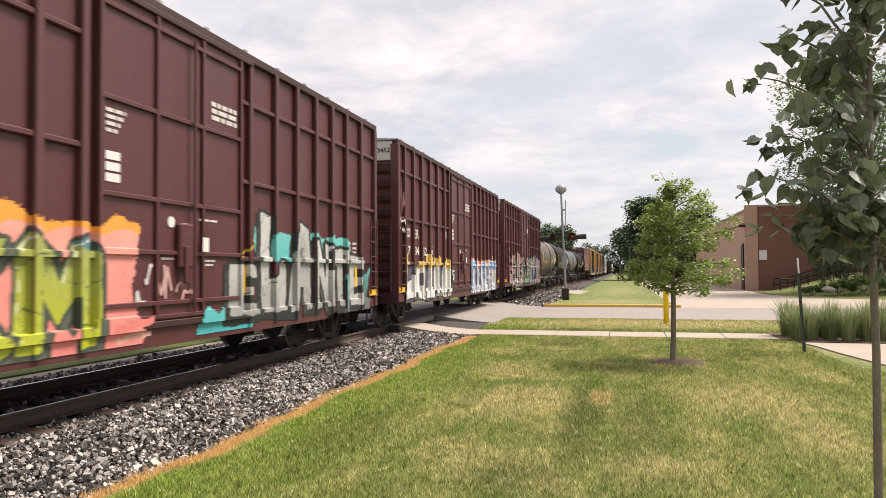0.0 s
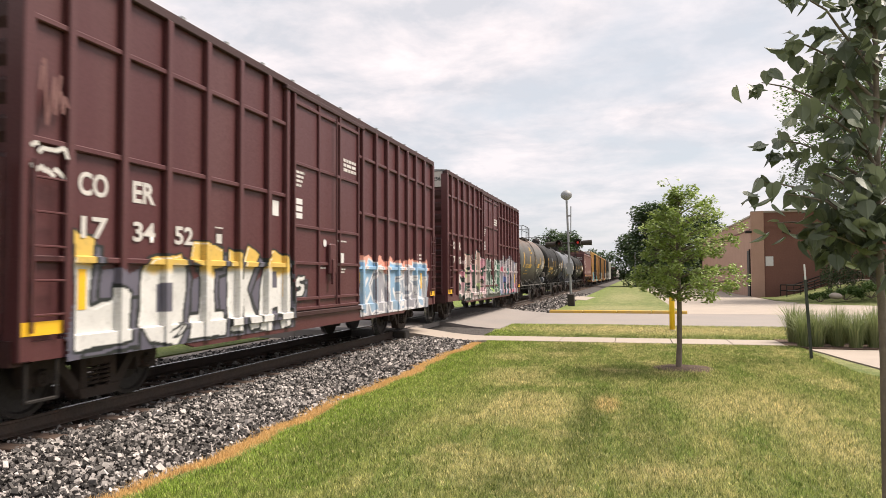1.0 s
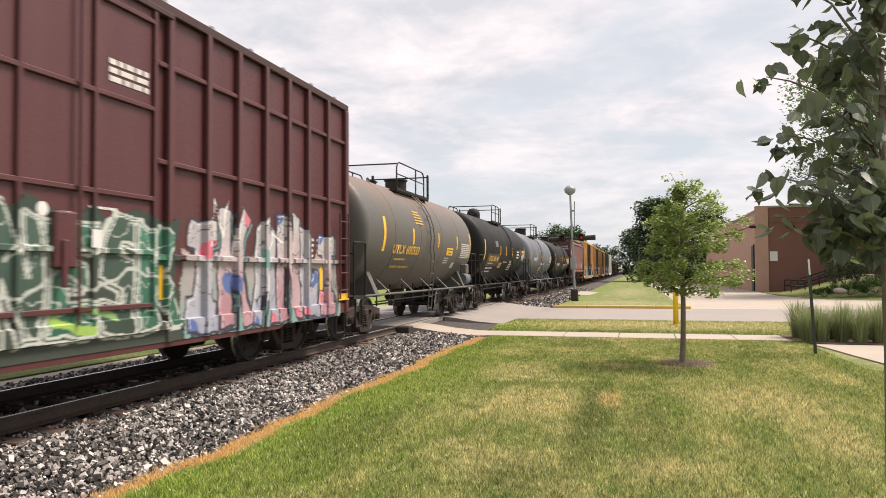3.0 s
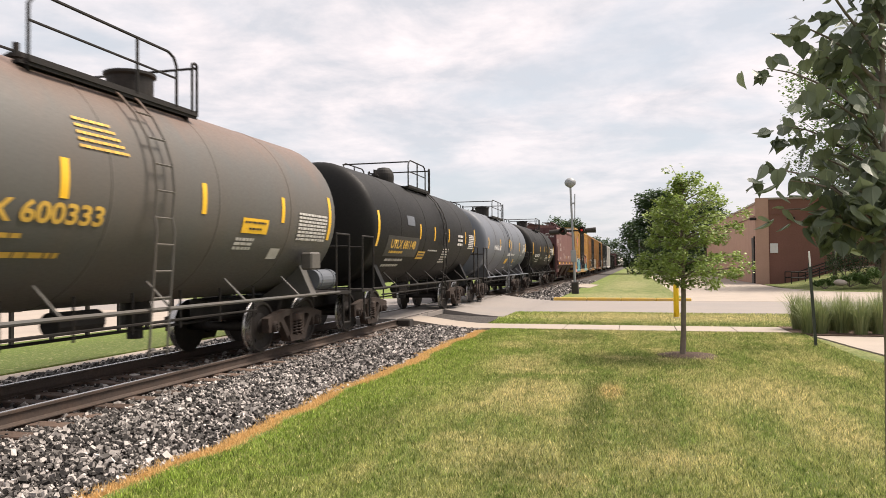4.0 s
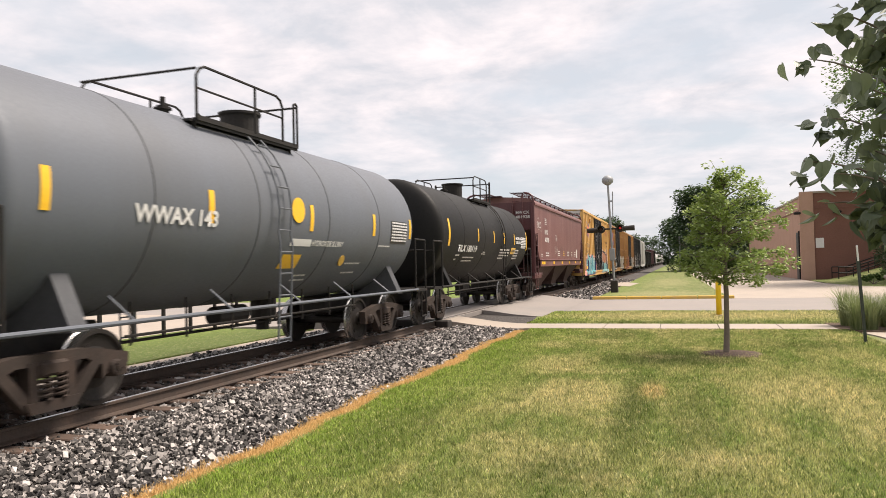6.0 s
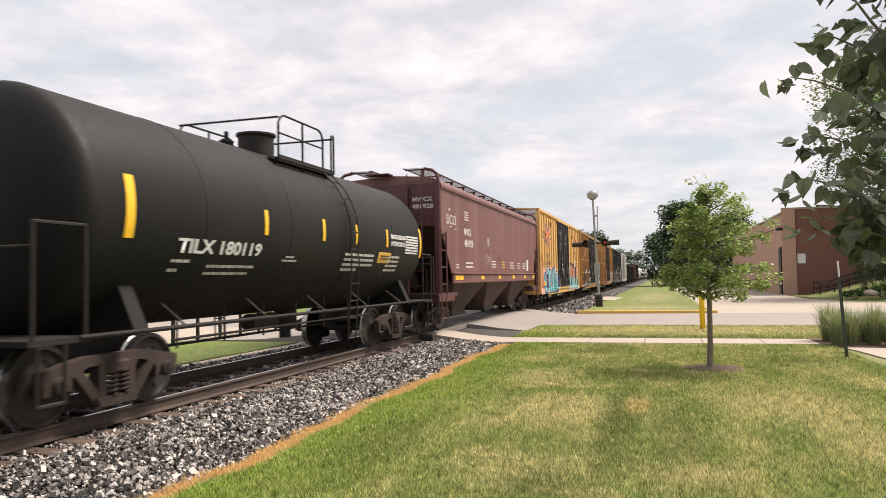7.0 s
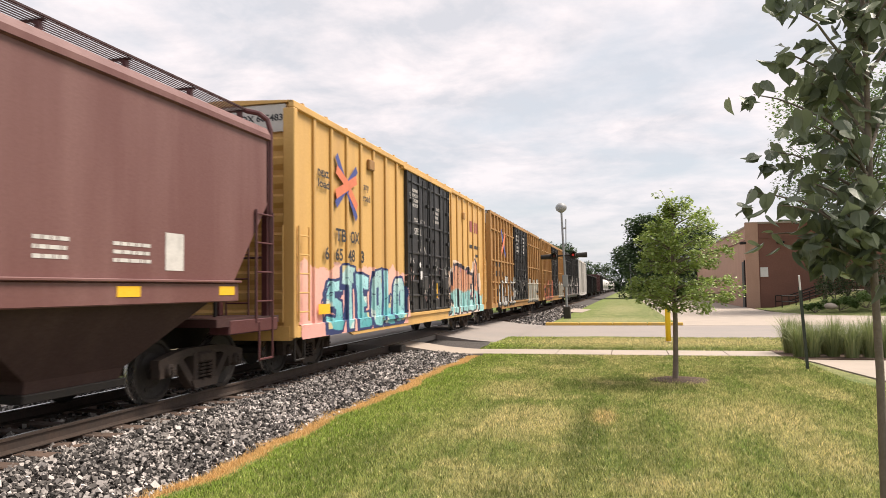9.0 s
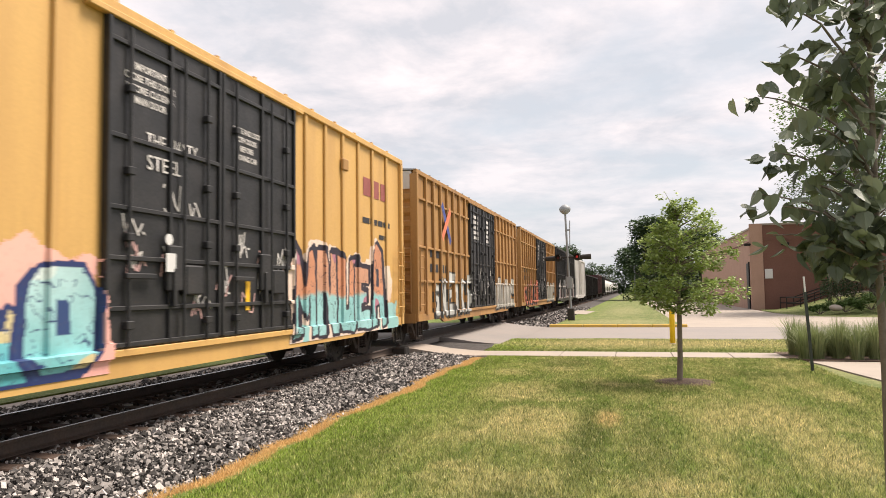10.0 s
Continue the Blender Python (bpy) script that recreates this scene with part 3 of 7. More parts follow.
def end_ladder(car, y, x0, x1, z0, z1, n, mat):
    bm = bmesh.new()
    for x in (x0, x1):
        rod(bm, (x, y, z0), (x, y, z1), 0.018, 6)
    for i in range(n):
        z = z0 + (z1 - z0) * (i + 0.5) / n
        rod(bm, (x0, y, z), (x1, y, z), 0.014, 6)
    return part("end_ladder", bm, mat, car)


def boxcar(name, start, length, label, paint, trim, door_mat, posts, door, ribs, rolls=True, group="", style="ribbed", end_number="", top=5.2, rib_posts=0.085):
    """posts: y of each outside post from the near end; door: (y0, y1, leaves); ribs: heights of the level stiffeners."""
    car = car_at(name, start, label, group)
    L = length / 2
    W = 1.515
    part("body", boxed(-W, W, -L + 0.09, L - 0.09, 0.98, top - 0.04), paint, car)
    # underframe
    bm = bmesh.new()
    box(bm, -0.35, 0.35, -L + 0.2, L - 0.2, 0.72, 0.98)
    for k in range(9):
        y = -L + 0.9 + k * (2 * L - 1.8) / 8
        box(bm, -1.40, 1.40, y - 0.07, y + 0.07, 0.82, 0.98)
    part("underframe", bm, M["steel_dark"], car)
    for s in (1, -1):
        bm = bmesh.new()
        prism(bm, [(-L + 0.02, 1.06), (-L + 0.02, 0.86), (-L + 2.6, 0.86), (-L + 3.0, 0.74), (L - 3.0, 0.74), (L - 2.6, 0.86), (L - 0.02, 0.86), (L - 0.02, 1.06)], s * (W - 0.02), s * (W + 0.05))
        part("side_sill", bm, paint, car)
        bm = boxed(*sorted((s * (W - 0.03), s * (W + 0.075))), -L, L, top - 0.13, top, bevel=0.012)
        part("eave_rail", bm, trim, car)
    # low-pitched ribbed roof
    bm = bmesh.new()
    prism_pts = [(-W - 0.05, top), (0, top + 0.09), (W + 0.05, top)]
    a = [bm.verts.new((x, -L, z)) for x, z in prism_pts] + [bm.verts.new((W + 0.05, -L, top - 0.03)), bm.verts.new((-W - 0.05, -L, top - 0.03))]
    b = [bm.verts.new((v.co.x, L, v.co.z)) for v in a]
    bm.faces.new(a)
    bm.faces.new(b[::-1])
    for i in range(5):
        j = (i + 1) % 5
        bm.faces.new((a[i], b[i], b[j], a[j]))
    for k in range(int(length / 1.1)):
        y = -L + 0.5 + k * 1.1
        box(bm, -W - 0.04, W + 0.04, y - 0.04, y + 0.04, top - 0.02, top + 0.05)
    bmesh.ops.recalc_face_normals(bm, faces=bm.faces[:])
    part("roof", bm, M["galv"] if style == "ribbed" else trim, car)
    # ends: corner posts and pressed level corrugations
    for s in (-1, 1):
        for c in (-1, 1):
            part("corner_post", boxed(*sorted((c * (W - 0.14), c * (W + 0.085))), *sorted((s * (L - 0.16), s * L)), 0.86, top - 0.13, bevel=0.015), paint, car)
        n = 9 if style == "ribbed" else 10
        z0, z1 = 1.1, top - 0.58
        for k in range(n):
            z = z0 + (z1 - z0) * (k + 0.5) / n
            h = (z1 - z0) / n
            bm = bmesh.new()
            prof = [(s * (L - 0.10), z - h * 0.48), (s * (L - 0.03), z - h * 0.18), (s * (L - 0.02), z + h * 0.15), (s * (L - 0.10), z + h * 0.32)]
            prism(bm, prof, -W + 0.13, W - 0.13)
            part("end_panel", bm, trim, car)
        bm = boxed(-W + 0.1, W - 0.1, *sorted((s * (L - 0.10), s * (L - 0.03))), top - 0.56, top - 0.05)
        part("end_header", bm, M["white_dirty"], car, "dirty white upper end panel")
        part("end_sill", boxed(-W, W, *sorted((s * (L - 0.12), s * (L + 0.03))), 0.82, 1.08), trim, car)
        coupler(car, s * L, s)
        part("crossover_step", boxed(-1.2, 1.2, *sorted((s * L, s * (L + 0.28))), 1.02, 1.05), M["steel_dark"], car)
    if end_number:
        lettering("end_number", end_number, M["stencil_black"], car, -L + 0.026, 0.28, 1.36, top - 0.36, 0.13, face=0)
    # outside posts on both sides
    for s in (1, -1):
        bm_first = None
        for y in posts:
            wide = 0.055
            if bm_first is None:
                bm = bmesh.new()
                box(bm, *sorted((s * W, s * (W + rib_posts))), -wide, wide, 1.02, top - 0.12, bevel=0.012)
                bm_first = part("side_post", bm, paint, car)
                bm_first.location.y = -L + y
            else:
                share("side_post", bm_first.data, car, pose(0, -L + y, 0))
        d0, d1 = door[0], door[1]
        edges = [0.1] + [p for p in posts if p < d0] + [d0]
        other = [d1] + [p for p in posts if p > d1] + [length - 0.1]
        for z in ribs:
            for run in (edges, other):
                for u, w in zip(run, run[1:]):
                    if w - u > 0.25:
                        bm = bmesh.new()
                        box(bm, *sorted((s * W, s * (W + 0.06))), -L + u + 0.05, -L + w - 0.05, z - 0.035, z + 0.035, bevel=0.012)
                        part("stiffener", bm, paint, car)
    # doors
    for s in (1, -1):
        leaf = (d1 - d0) / door[2]
        for k in range(door[2]):
            u, w = -L + d0 + k * leaf, -L + d0 + (k + 1) * leaf
            x0 = W + 0.01
            dm = part("door", boxed(*sorted((s * x0, s * (x0 + 0.05))), u + 0.02, w - 0.02, 1.08, top - 0.16), door_mat, car)
            xo = x0 + 0.05
            cols = 3 if door[2] == 1 else 2
            for i in range(cols + 1):
                y = u + 0.05 + (w - u - 0.10) * i / cols
                part("door_post", boxed(*sorted((s * xo, s * (xo + 0.045))), y - 0.03, y + 0.03, 1.10, top - 0.2, bevel=0.01), door_mat, dm)
            for z in (1.12, 1.30, 1.95, 2.62, 3.75, top - 0.35) if door[2] == 1 else (1.12, 1.55, 2.15, 2.75, 3.6, top - 0.45):
                part("door_rib", boxed(*sorted((s * xo, s * (xo + 0.04))), u + 0.07, w - 0.07, z - 0.03, z + 0.03, bevel=0.008), door_mat, dm)
            # lock bar, handle and gear box
            if s == 1:
                bm = rod(bmesh.new(), (xo + 0.07, (u + w) / 2 + 0.25, 1.15), (xo + 0.07, (u + w) / 2 + 0.25, top - 0.3), 0.02, 8)
                part("lock_rod", bm, door_mat, dm)
                for f in (0.16, 0.84) if door[2] == 2 else ():
                    y = u + (w - u) * f
                    part("lock_rod", rod(bmesh.new(), (xo + 0.05, y, 1.10), (xo + 0.05, y, top - 0.25), 0.024, 8), door_mat, dm)
                    for z in (1.35, 2.4, 3.2, 4.2):
                        part("rod_guide", boxed(xo, xo + 0.09, y - 0.06, y + 0.06, z - 0.05, z + 0.05, bevel=0.01), door_mat, dm)
                if door[2] == 2:
                    part("door_handle", boxed(xo + 0.05, xo + 0.10, u + 0.3, u + 0.85, 1.90, 1.97, bevel=0.01), door_mat, dm)
                    part("gear_box", boxed(xo, xo + 0.10, w - 0.95, w - 0.55, 1.7, 2.1, bevel=0.02), door_mat, dm)
                bm = boxed(xo, xo + 0.08, (u + w) / 2 - 0.1, (u + w) / 2 + 0.22, 1.75, 2.35, bevel=0.02)
                box(bm, xo + 0.06, xo + 0.11, (u + w) / 2 - 0.02, (u + w) / 2 + 0.06, 1.55, 2.05, bevel=0.01)
                part("door_latch", bm, door_mat, dm)
        bm = boxed(*sorted((s * W, s * (W + 0.10))), -L + d0 - 2.0, -L + d1 + 0.3, 0.98, 1.07, bevel=0.01)
        part("door_track", bm, trim, car)
        bm = boxed(*sorted((s * W, s * (W + 0.11))), -L + d0 - 0.3, -L + d1 + 0.3, top - 0.2, top - 0.12, bevel=0.01)
        part("door_hood", bm, trim, car)
    # grab irons, steps
    for s in (1, -1):
        ladder(car, W + 0.12, *sorted((s * (L - 0.12), s * (L - 0.55))), 1.15, 2.9, 5, paint, name="side_ladder")
        bm = bmesh.new()
        y0, y1 = s * (L - 0.14), s * (L - 0.55)
        bent(bm, [(W + 0.02, y0, 0.95), (W + 0.02, y0, 0.45), (W + 0.02, y1, 0.45), (W + 0.02, y1, 0.95)], 0.02)
        part("stirrup_step", bm, M["steel_dark"], car)
        end_ladder(car, s * (L + 0.05), 1.0, 1.40, 1.15, 2.9, 5, paint)
    for s in (1, -1):
        truck(car, s * (L - 1.72), rolls)
    return car


def tank_car(name, start, shell, label, paint, band, radius=1.52, middle=2.68, shift=0.0, rolls=True, ball=False, dome=-0.35, climb=0.50, near=-1.3):
    """shift: how far the platform stands off the middle; dome, climb and near: the dome, the ladder and the platform's near end from there."""
    car = car_at(name, start, label)
    L = shell / 2
    R = radius
    bm = bmesh.new()
    prof = []
    for i in range(15):
        a = math.pi / 2 * i / 14
        prof.append((-L + 0.40 * (1 - math.cos(a) ** 0.8), max(R * math.sin(a) ** 0.8, 0.02)))
    prof += [(-a, r) for a, r in prof[::-1]]
    lathe(bm, prof, "y", 48, Matrix.Translation((0, 0, middle)))
    part("tank", bm, paint, car, smooth=True)
    # weld seams
    for k in (-0.6, -0.2, 0.2, 0.6):
        bm = bmesh.new()
        lathe(bm, [(k * L - 0.015, R - 0.01), (k * L - 0.012, R + 0.006), (k * L + 0.012, R + 0.006), (k * L + 0.015, R - 0.01)], "y", 48, Matrix.Translation((0, 0, middle)))
        part("weld_seam", bm, M["seam_grey"] if paint is M["tank_grey"] else paint, car, smooth=True)
    U = L + 0.55
    # stub sills, side running rail, bolsters
    for s in (1, -1):
        part("stub_sill", boxed(-0.32, 0.32, *sorted((s * (L - 2.6), s * U)), 0.75, 1.12, bevel=0.03), M["steel_dark"], car)
        y = s * (L - 1.15)
        for c in (1, -1):
            bm = bmesh.new()
            sect = [(c * 0.3, 1.05), (c * 1.45, 1.10), (c * 1.15, 1.75), (c * 0.9, 1.45)]
            a = [bm.verts.new((x, y - 0.12, z)) for x, z in sect]
            b = [bm.verts.new((x, y + 0.12, z)) for x, z in sect]
            bm.faces.new(a)
            bm.faces.new(b[::-1])
            for i in range(4):
                j = (i + 1) % 4
                bm.faces.new((a[i], b[i], b[j], a[j]))
            bmesh.ops.recalc_face_normals(bm, faces=bm.faces[:])
            part("saddle", bm, M["seam_grey"] if paint is M["tank_grey"] else paint, car)
        part("end_platform", boxed(-1.50, 1.50, *sorted((s * (L - 0.25), s * U)), 1.10, 1.16), M["steel_dark"], car)
        bm = bmesh.new()
        for c in (1, -1):
            bent(bm, [(c * 1.48, s * (L - 0.2), 1.16), (c * 1.48, s * (L - 0.2), 2.35), (c * 1.48, s * (U - 0.06), 2.35), (c * 1.48, s * (U - 0.06), 1.16)], 0.022)
        bent(bm, [(1.46, s * (U - 0.06), 2.1), (-1.46, s * (U - 0.06), 2.1)], 0.022)
        part("end_handrail", bm, M["steel_dark"], car)
        coupler(car, s * U, s)
        bm = bmesh.new()
        bent(bm, [(1.50, s * (L + 0.1), 1.1), (1.50, s * (L + 0.1), 0.5), (1.50, s * (L + 0.45), 0.5), (1.50, s * (L + 0.45), 1.1)], 0.022)
        part("stirrup_step", bm, M["steel_dark"], car)
        truck(car, s * (L - 1.15), rolls)
    for c in (1, -1):
        bm = rod(bmesh.new(), (c * 1.50, -L + 0.1, 1.15), (c * 1.50, L - 0.1, 1.15), 0.028, 8)
        for k in range(5):
            y = -L + 1.9 + k * (2 * L - 3.8) / 4
            rod(bm, (c * 1.50, y, 1.15), (c * 1.12, y, 1.50 + middle - 2.68), 0.018, 6)
        part("running_rail", bm, M["steel_dark"] if band else paint, car)
    # brake gear under the tank
    bm = bmesh.new()
    rod(bm, (0.5, -1.0, 1.0), (0.5, -0.2, 1.0), 0.15, 14)
    rod(bm, (0.9, -L + 2.4, 0.92), (0.9, L - 2.4, 0.92), 0.02, 6)
    for i in range(7):
        y = -L + 2.5 + i * (2 * L - 5) / 6
        rod(bm, (0.9, y, 0.80), (0.9, y, 1.35), 0.018, 6)
    rod(bm, (0.1, -L + 2.2, 0.75), (0.1, L - 2.2, 0.75), 0.022, 6)
    part("brake_gear", bm, M["steel_dark"], car)
    # bottom outlet
    bm = bmesh.new()
    rod(bm, (0, 1.2, middle - R - 0.35), (0, 1.2, middle - R + 0.1), 0.22, 14)
    rod(bm, (0, 1.2, middle - R - 0.55), (0, 1.2, middle - R - 0.3), 0.12, 12)
    part("outlet_valve", bm, M["steel_dark"], car)
    # dome, platform, rails, ladder
    top = middle + R
    k = shift
    bm = bmesh.new()
    lathe(bm, [(top - 0.12, 0.34), (top + 0.36, 0.34), (top + 0.39, 0.38), (top + 0.43, 0.38), (top + 0.45, 0.05)], "z", 24, pose(0, k + dome, 0))
    if ball:
        bm.free()
        bm = bmesh.new()
        lathe(bm, [(top - 0.1, 0.30), (top + 0.16, 0.31), (top + 0.26, 0.30), (top + 0.36, 0.26), (top + 0.44, 0.18), (top + 0.47, 0.04)], "z", 24, pose(0, k - 0.55, 0))
    part("valve_dome", bm, M["steel_dark"], car)
    bm = bmesh.new()
    rod(bm, (0.0, k - 1.35, top - 0.05), (0.0, k - 1.35, top + 0.16), 0.10, 10)
    rod(bm, (0.0, k - 1.35, top + 0.16), (0.0, k - 1.35, top + 0.30), 0.04, 8)
    rod(bm, (0.0, k - 1.35, top + 0.10), (0.0, k - 1.35, top + 0.13), 0.14, 10)
    part("relief_valve", bm, M["steel_dark"], car)
    bm = bmesh.new()
    for x in (1.02, -1.02):
        for i in range(4):
            u = 0.50 + 0.14 * i
            box(bm, *sorted((x * u, x * (u + 0.10))), k + near, k + 0.95, top - 0.24, top - 0.20)
        box(bm, *sorted((x * 0.98, x)), k + near, k + 0.95, top - 0.28, top - 0.16)
        for y in (k + near + 0.1, k - 0.2, k + 0.85):
            rod(bm, (x * 0.9, y, top - 0.7), (x * 0.9, y, top - 0.22), 0.025, 6)
            rod(bm, (x * 0.9, y, top - 0.26), (x * 0.5, y, top - 0.26), 0.025, 6)
    part("platform", bm, M["steel_dark"], car)
    h = top + 0.56
    for x in (1.02, -1.02):
        bm = bmesh.new()
        bent(bm, [(x, k + near, top - 0.22), (x, k + near, h - 0.16), (x, k + near + 0.08, h - 0.05), (x, k + near + 0.2, h), (x, k + 0.25, h), (x, k + 0.38, h - 0.05), (x, k + 0.45, h - 0.16), (x, k + 0.45, top - 0.22)], 0.021)
        bent(bm, [(x, k - 0.4, top - 0.22), (x, k - 0.4, h)], 0.021)
        bent(bm, [(x, k + near, h - 0.34), (x, k + 0.45, h - 0.34)], 0.017)
        bent(bm, [(x, k + 0.83, top - 0.22), (x, k + 0.83, h - 0.03), (x, k + 0.90, h), (x, k + 0.95, h - 0.03), (x, k + 0.95, top - 0.22)], 0.020)
        part("guard_rail", bm, M["steel_dark"], car)
    for y in (k + near, k + 0.95):
        part("guard_rail", bent(bmesh.new(), [(1.02, y, h - 0.06), (-1.02, y, h - 0.06)], 0.02), M["steel_dark"], car)
    for c in (1, -1):
        steel = M["steel_dark"] if band else paint
        y0, y1 = k + climb, k + climb + 0.36
        for y in (y0, y1):
            bm = bmesh.new()
            pts = [(c * 1.50, y, 0.55), (c * (R + 0.10), y, middle - 0.5)]
            for i in range(7):
                a = -0.2 + i * 0.21
                pts.append((c * (R + 0.10) * math.cos(a), y, middle + (R + 0.10) * math.sin(a)))
            bent(bm, pts, 0.017, 5)
            part("ladder_rail", bm, steel, car)
        for i in range(11):
            z = 0.62 + i * 0.34
            if z < middle - 0.4:
                x = 1.50 + (R + 0.10 - 1.50) * (z - 0.55) / (middle - 1.05)
            else:
                q = (z - middle) / (R + 0.10)
                if q > 0.96:
                    continue
                x = (R + 0.10) * math.sqrt(1 - q * q)
            part("rung", rod(bmesh.new(), (c * x, y0, z), (c * x, y1, z), 0.014, 5), steel, car)
    return car, L, R, middle


def on_shell(R, middle, z, out=0.006):
    q = (z - middle) / R
    return math.sqrt(max(1 - q * q, 0.01)) * R + out


def shell_patch(name, mat, car, R, middle, y0, y1, z0, z1, out=0.006, rows=6, parent=None):
    """A painted or taped patch that follows the round shell."""
    bm = bmesh.new()
    prev = None
    for i in range(rows + 1):
        z = z0 + (z1 - z0) * i / rows
        x = on_shell(R, middle, z, out)
        cur = [bm.verts.new((x, y0, z)), bm.verts.new((x, y1, z))]
        if prev:
            bm.faces.new((prev[0], prev[1], cur[1], cur[0]))
        prev = cur
    return part(name, bm, mat, parent or car)


def bend_to_shell(ob, R, middle, out=0.008):
    for v in ob.data.vertices:
        v.co.x = on_shell(R, middle, v.co.z, out)
    return ob

# ---- sprayed graffiti: paint that follows the relief of a car's side ----


def spray_material():
    m = bpy.data.materials.new("spray_paint")
    m.use_nodes = True
    tree = m.node_tree
    b = tree.nodes["Principled BSDF"]
    at = tree.nodes.new("ShaderNodeVertexColor")
    at.layer_name = "paint"
    co = tree.nodes.new("ShaderNodeTexCoord")
    n = node(tree, "ShaderNodeTexNoise", Scale=14.0, Detail=5.0)
    link(tree, co.outputs["Object"], n.inputs["Vector"])
    link(tree, mixed(tree, ramp(tree, n.outputs[0], 0.55, 0.8, 0, 0.35), at.outputs[0], (0.12, 0.09, 0.08, 1)), b.inputs["Base Color"])
    b.inputs["Roughness"].default_value = 0.5
    return m


M["spray"] = spray_material()


def rusty_crown(mat, low, high, rust):
    """Rust and soot that washed down from the top fittings of a tank."""
    tree = mat.node_tree
    b = tree.nodes["Principled BSDF"]
    before = b.inputs["Base Color"].links[0].from_socket
    co = tree.nodes.new("ShaderNodeTexCoord")
    sep = tree.nodes.new("ShaderNodeSeparateXYZ")
    link(tree, co.outputs["Object"], sep.inputs[0])
    m = tree.nodes.new("ShaderNodeMapping")
    m.inputs["Scale"].default_value = (0.5, 1.0, 0.15)
    link(tree, co.outputs["Object"], m.inputs[0])
    n = node(tree, "ShaderNodeTexNoise", Scale=1.8, Detail=7.0, Roughness=0.65)
    link(tree, m.outputs[0], n.inputs["Vector"])
    add = tree.nodes.new("ShaderNodeMath")
    add.operation = "MULTIPLY_ADD"
    link(tree, n.outputs[0], add.inputs[0])
    add.inputs[1].default_value = 1.3
    link(tree, sep.outputs[2], add.inputs[2])
    link(tree, mixed(tree, ramp(tree, add.outputs[0], low, high, 0, 0.75), before, (*rust, 1)), b.inputs["Base Color"])


rusty_crown(M["tank_grime"], 4.0, 4.9, (0.20, 0.115, 0.08))
rusty_crown(M["tank_grey"], 3.6, 5.2, (0.115, 0.122, 0.138))
# block letters of sprayed lettering, as outlines in a unit box
GLYPH = {}
GLYPH["L"] = ((0, 1), (.40, .96), (.36, .36), (.70, .42), (.72, .55), (1.02, .50), (1, 0), (.04, .03))
GLYPH["I"] = ((.06, 1), (.92, .97), (.9, .74), (.68, .72), (.72, .27), (.97, .25), (.94, 0), (.02, .03), (.06, .27), (.30, .28), (.28, .72), (.04, .75))
GLYPH["K"] = ((0, 1), (.36, .97), (.35, .64), (.66, 1.04), (1.05, .93), (.64, .52), (1.1, .03), (.72, -.02), (.38, .40), (.40, 0), (.02, .02))
GLYPH["A"] = ((.0, 0), (.20, .92), (.46, 1.05), (.80, .96), (1.0, .02), (.68, 0), (.62, .28), (.38, .28), (.32, .0))
GLYPH["E"] = ((0, 1), (.98, .96), (.94, .72), (.40, .70), (.38, .60), (.80, .60), (.78, .40), (.38, .38), (.40, .28), (1.0, .30), (.97, .0), (.03, .02))
GLYPH["S"] = ((.95, .98), (.18, 1.0), (.0, .80), (.05, .50), (.62, .42), (.60, .28), (.02, .30), (.06, .02), (.86, .0), (1.02, .22), (.95, .58), (.40, .66), (.42, .76), (.98, .74))
GLYPH["N"] = ((.0, 1), (.32, 1.02), (.66, .48), (.64, 1), (.98, .97), (1.0, .0), (.70, .0), (.34, .50), (.36, .02), (.02, .0))
GLYPH["U"] = ((.0, 1.02), (.36, .97), (.36, .34), (.62, .32), (.64, .98), (1.0, 1.0), (.97, .12), (.80, .0), (.18, .02), (.02, .16))
GLYPH["O"] = ((.16, .98), (.84, 1.02), (1.0, .80), (.97, .18), (.80, .0), (.18, .02), (.0, .20), (.03, .82))
GLYPH["T"] = ((.0, 1), (1.0, .97), (1.04, .68), (.70, .70), (.66, .0), (.30, .02), (.33, .68), (-.03, .70))
GLYPH["M"] = ((.0, .0), (.03, .86), (.18, 1.04), (.36, .92), (.52, .62), (.66, .95), (.84, 1.02), (.99, .84), (1.0, .02), (.74, .0), (.72, .48), (.52, .22), (.30, .50), (.28, .02))
COUNTER = {"A": (.40, .52, .58, .74), "O": (.38, .36, .62, .68)}


def inside_of(py, pz, outline):
    """True within an outline of (y, z) corners."""
    hit = np.zeros(py.shape, bool)
    for (a, b), (c, d) in zip(outline, outline[1:] + outline[:1]):
        if b != d:
            hit ^= ((b > pz) != (d > pz)) & (py < (c - a) * (pz - b) / (d - b) + a)
    return hit


def segment(py, pz, a, b, c, d):
    vy, vz = c - a, d - b
    t = np.clip(((py - a) * vy + (pz - b) * vz) / (vy * vy + vz * vz + 1e-9), 0, 1)
    return np.hypot(py - a - t * vy, pz - b - t * vz)


def wave(py, pz, seed, size):
    r = np.random.RandomState(seed)
    out = np.zeros_like(py)
    for k in range(6):
        f = (k + 1) * 1.3 / size
        out += np.sin(py * f * r.uniform(0.6, 1.4) + r.uniform(0, 6)) * np.cos(pz * f * r.uniform(0.6, 1.4) + r.uniform(0, 6)) / (k + 1)
    return out


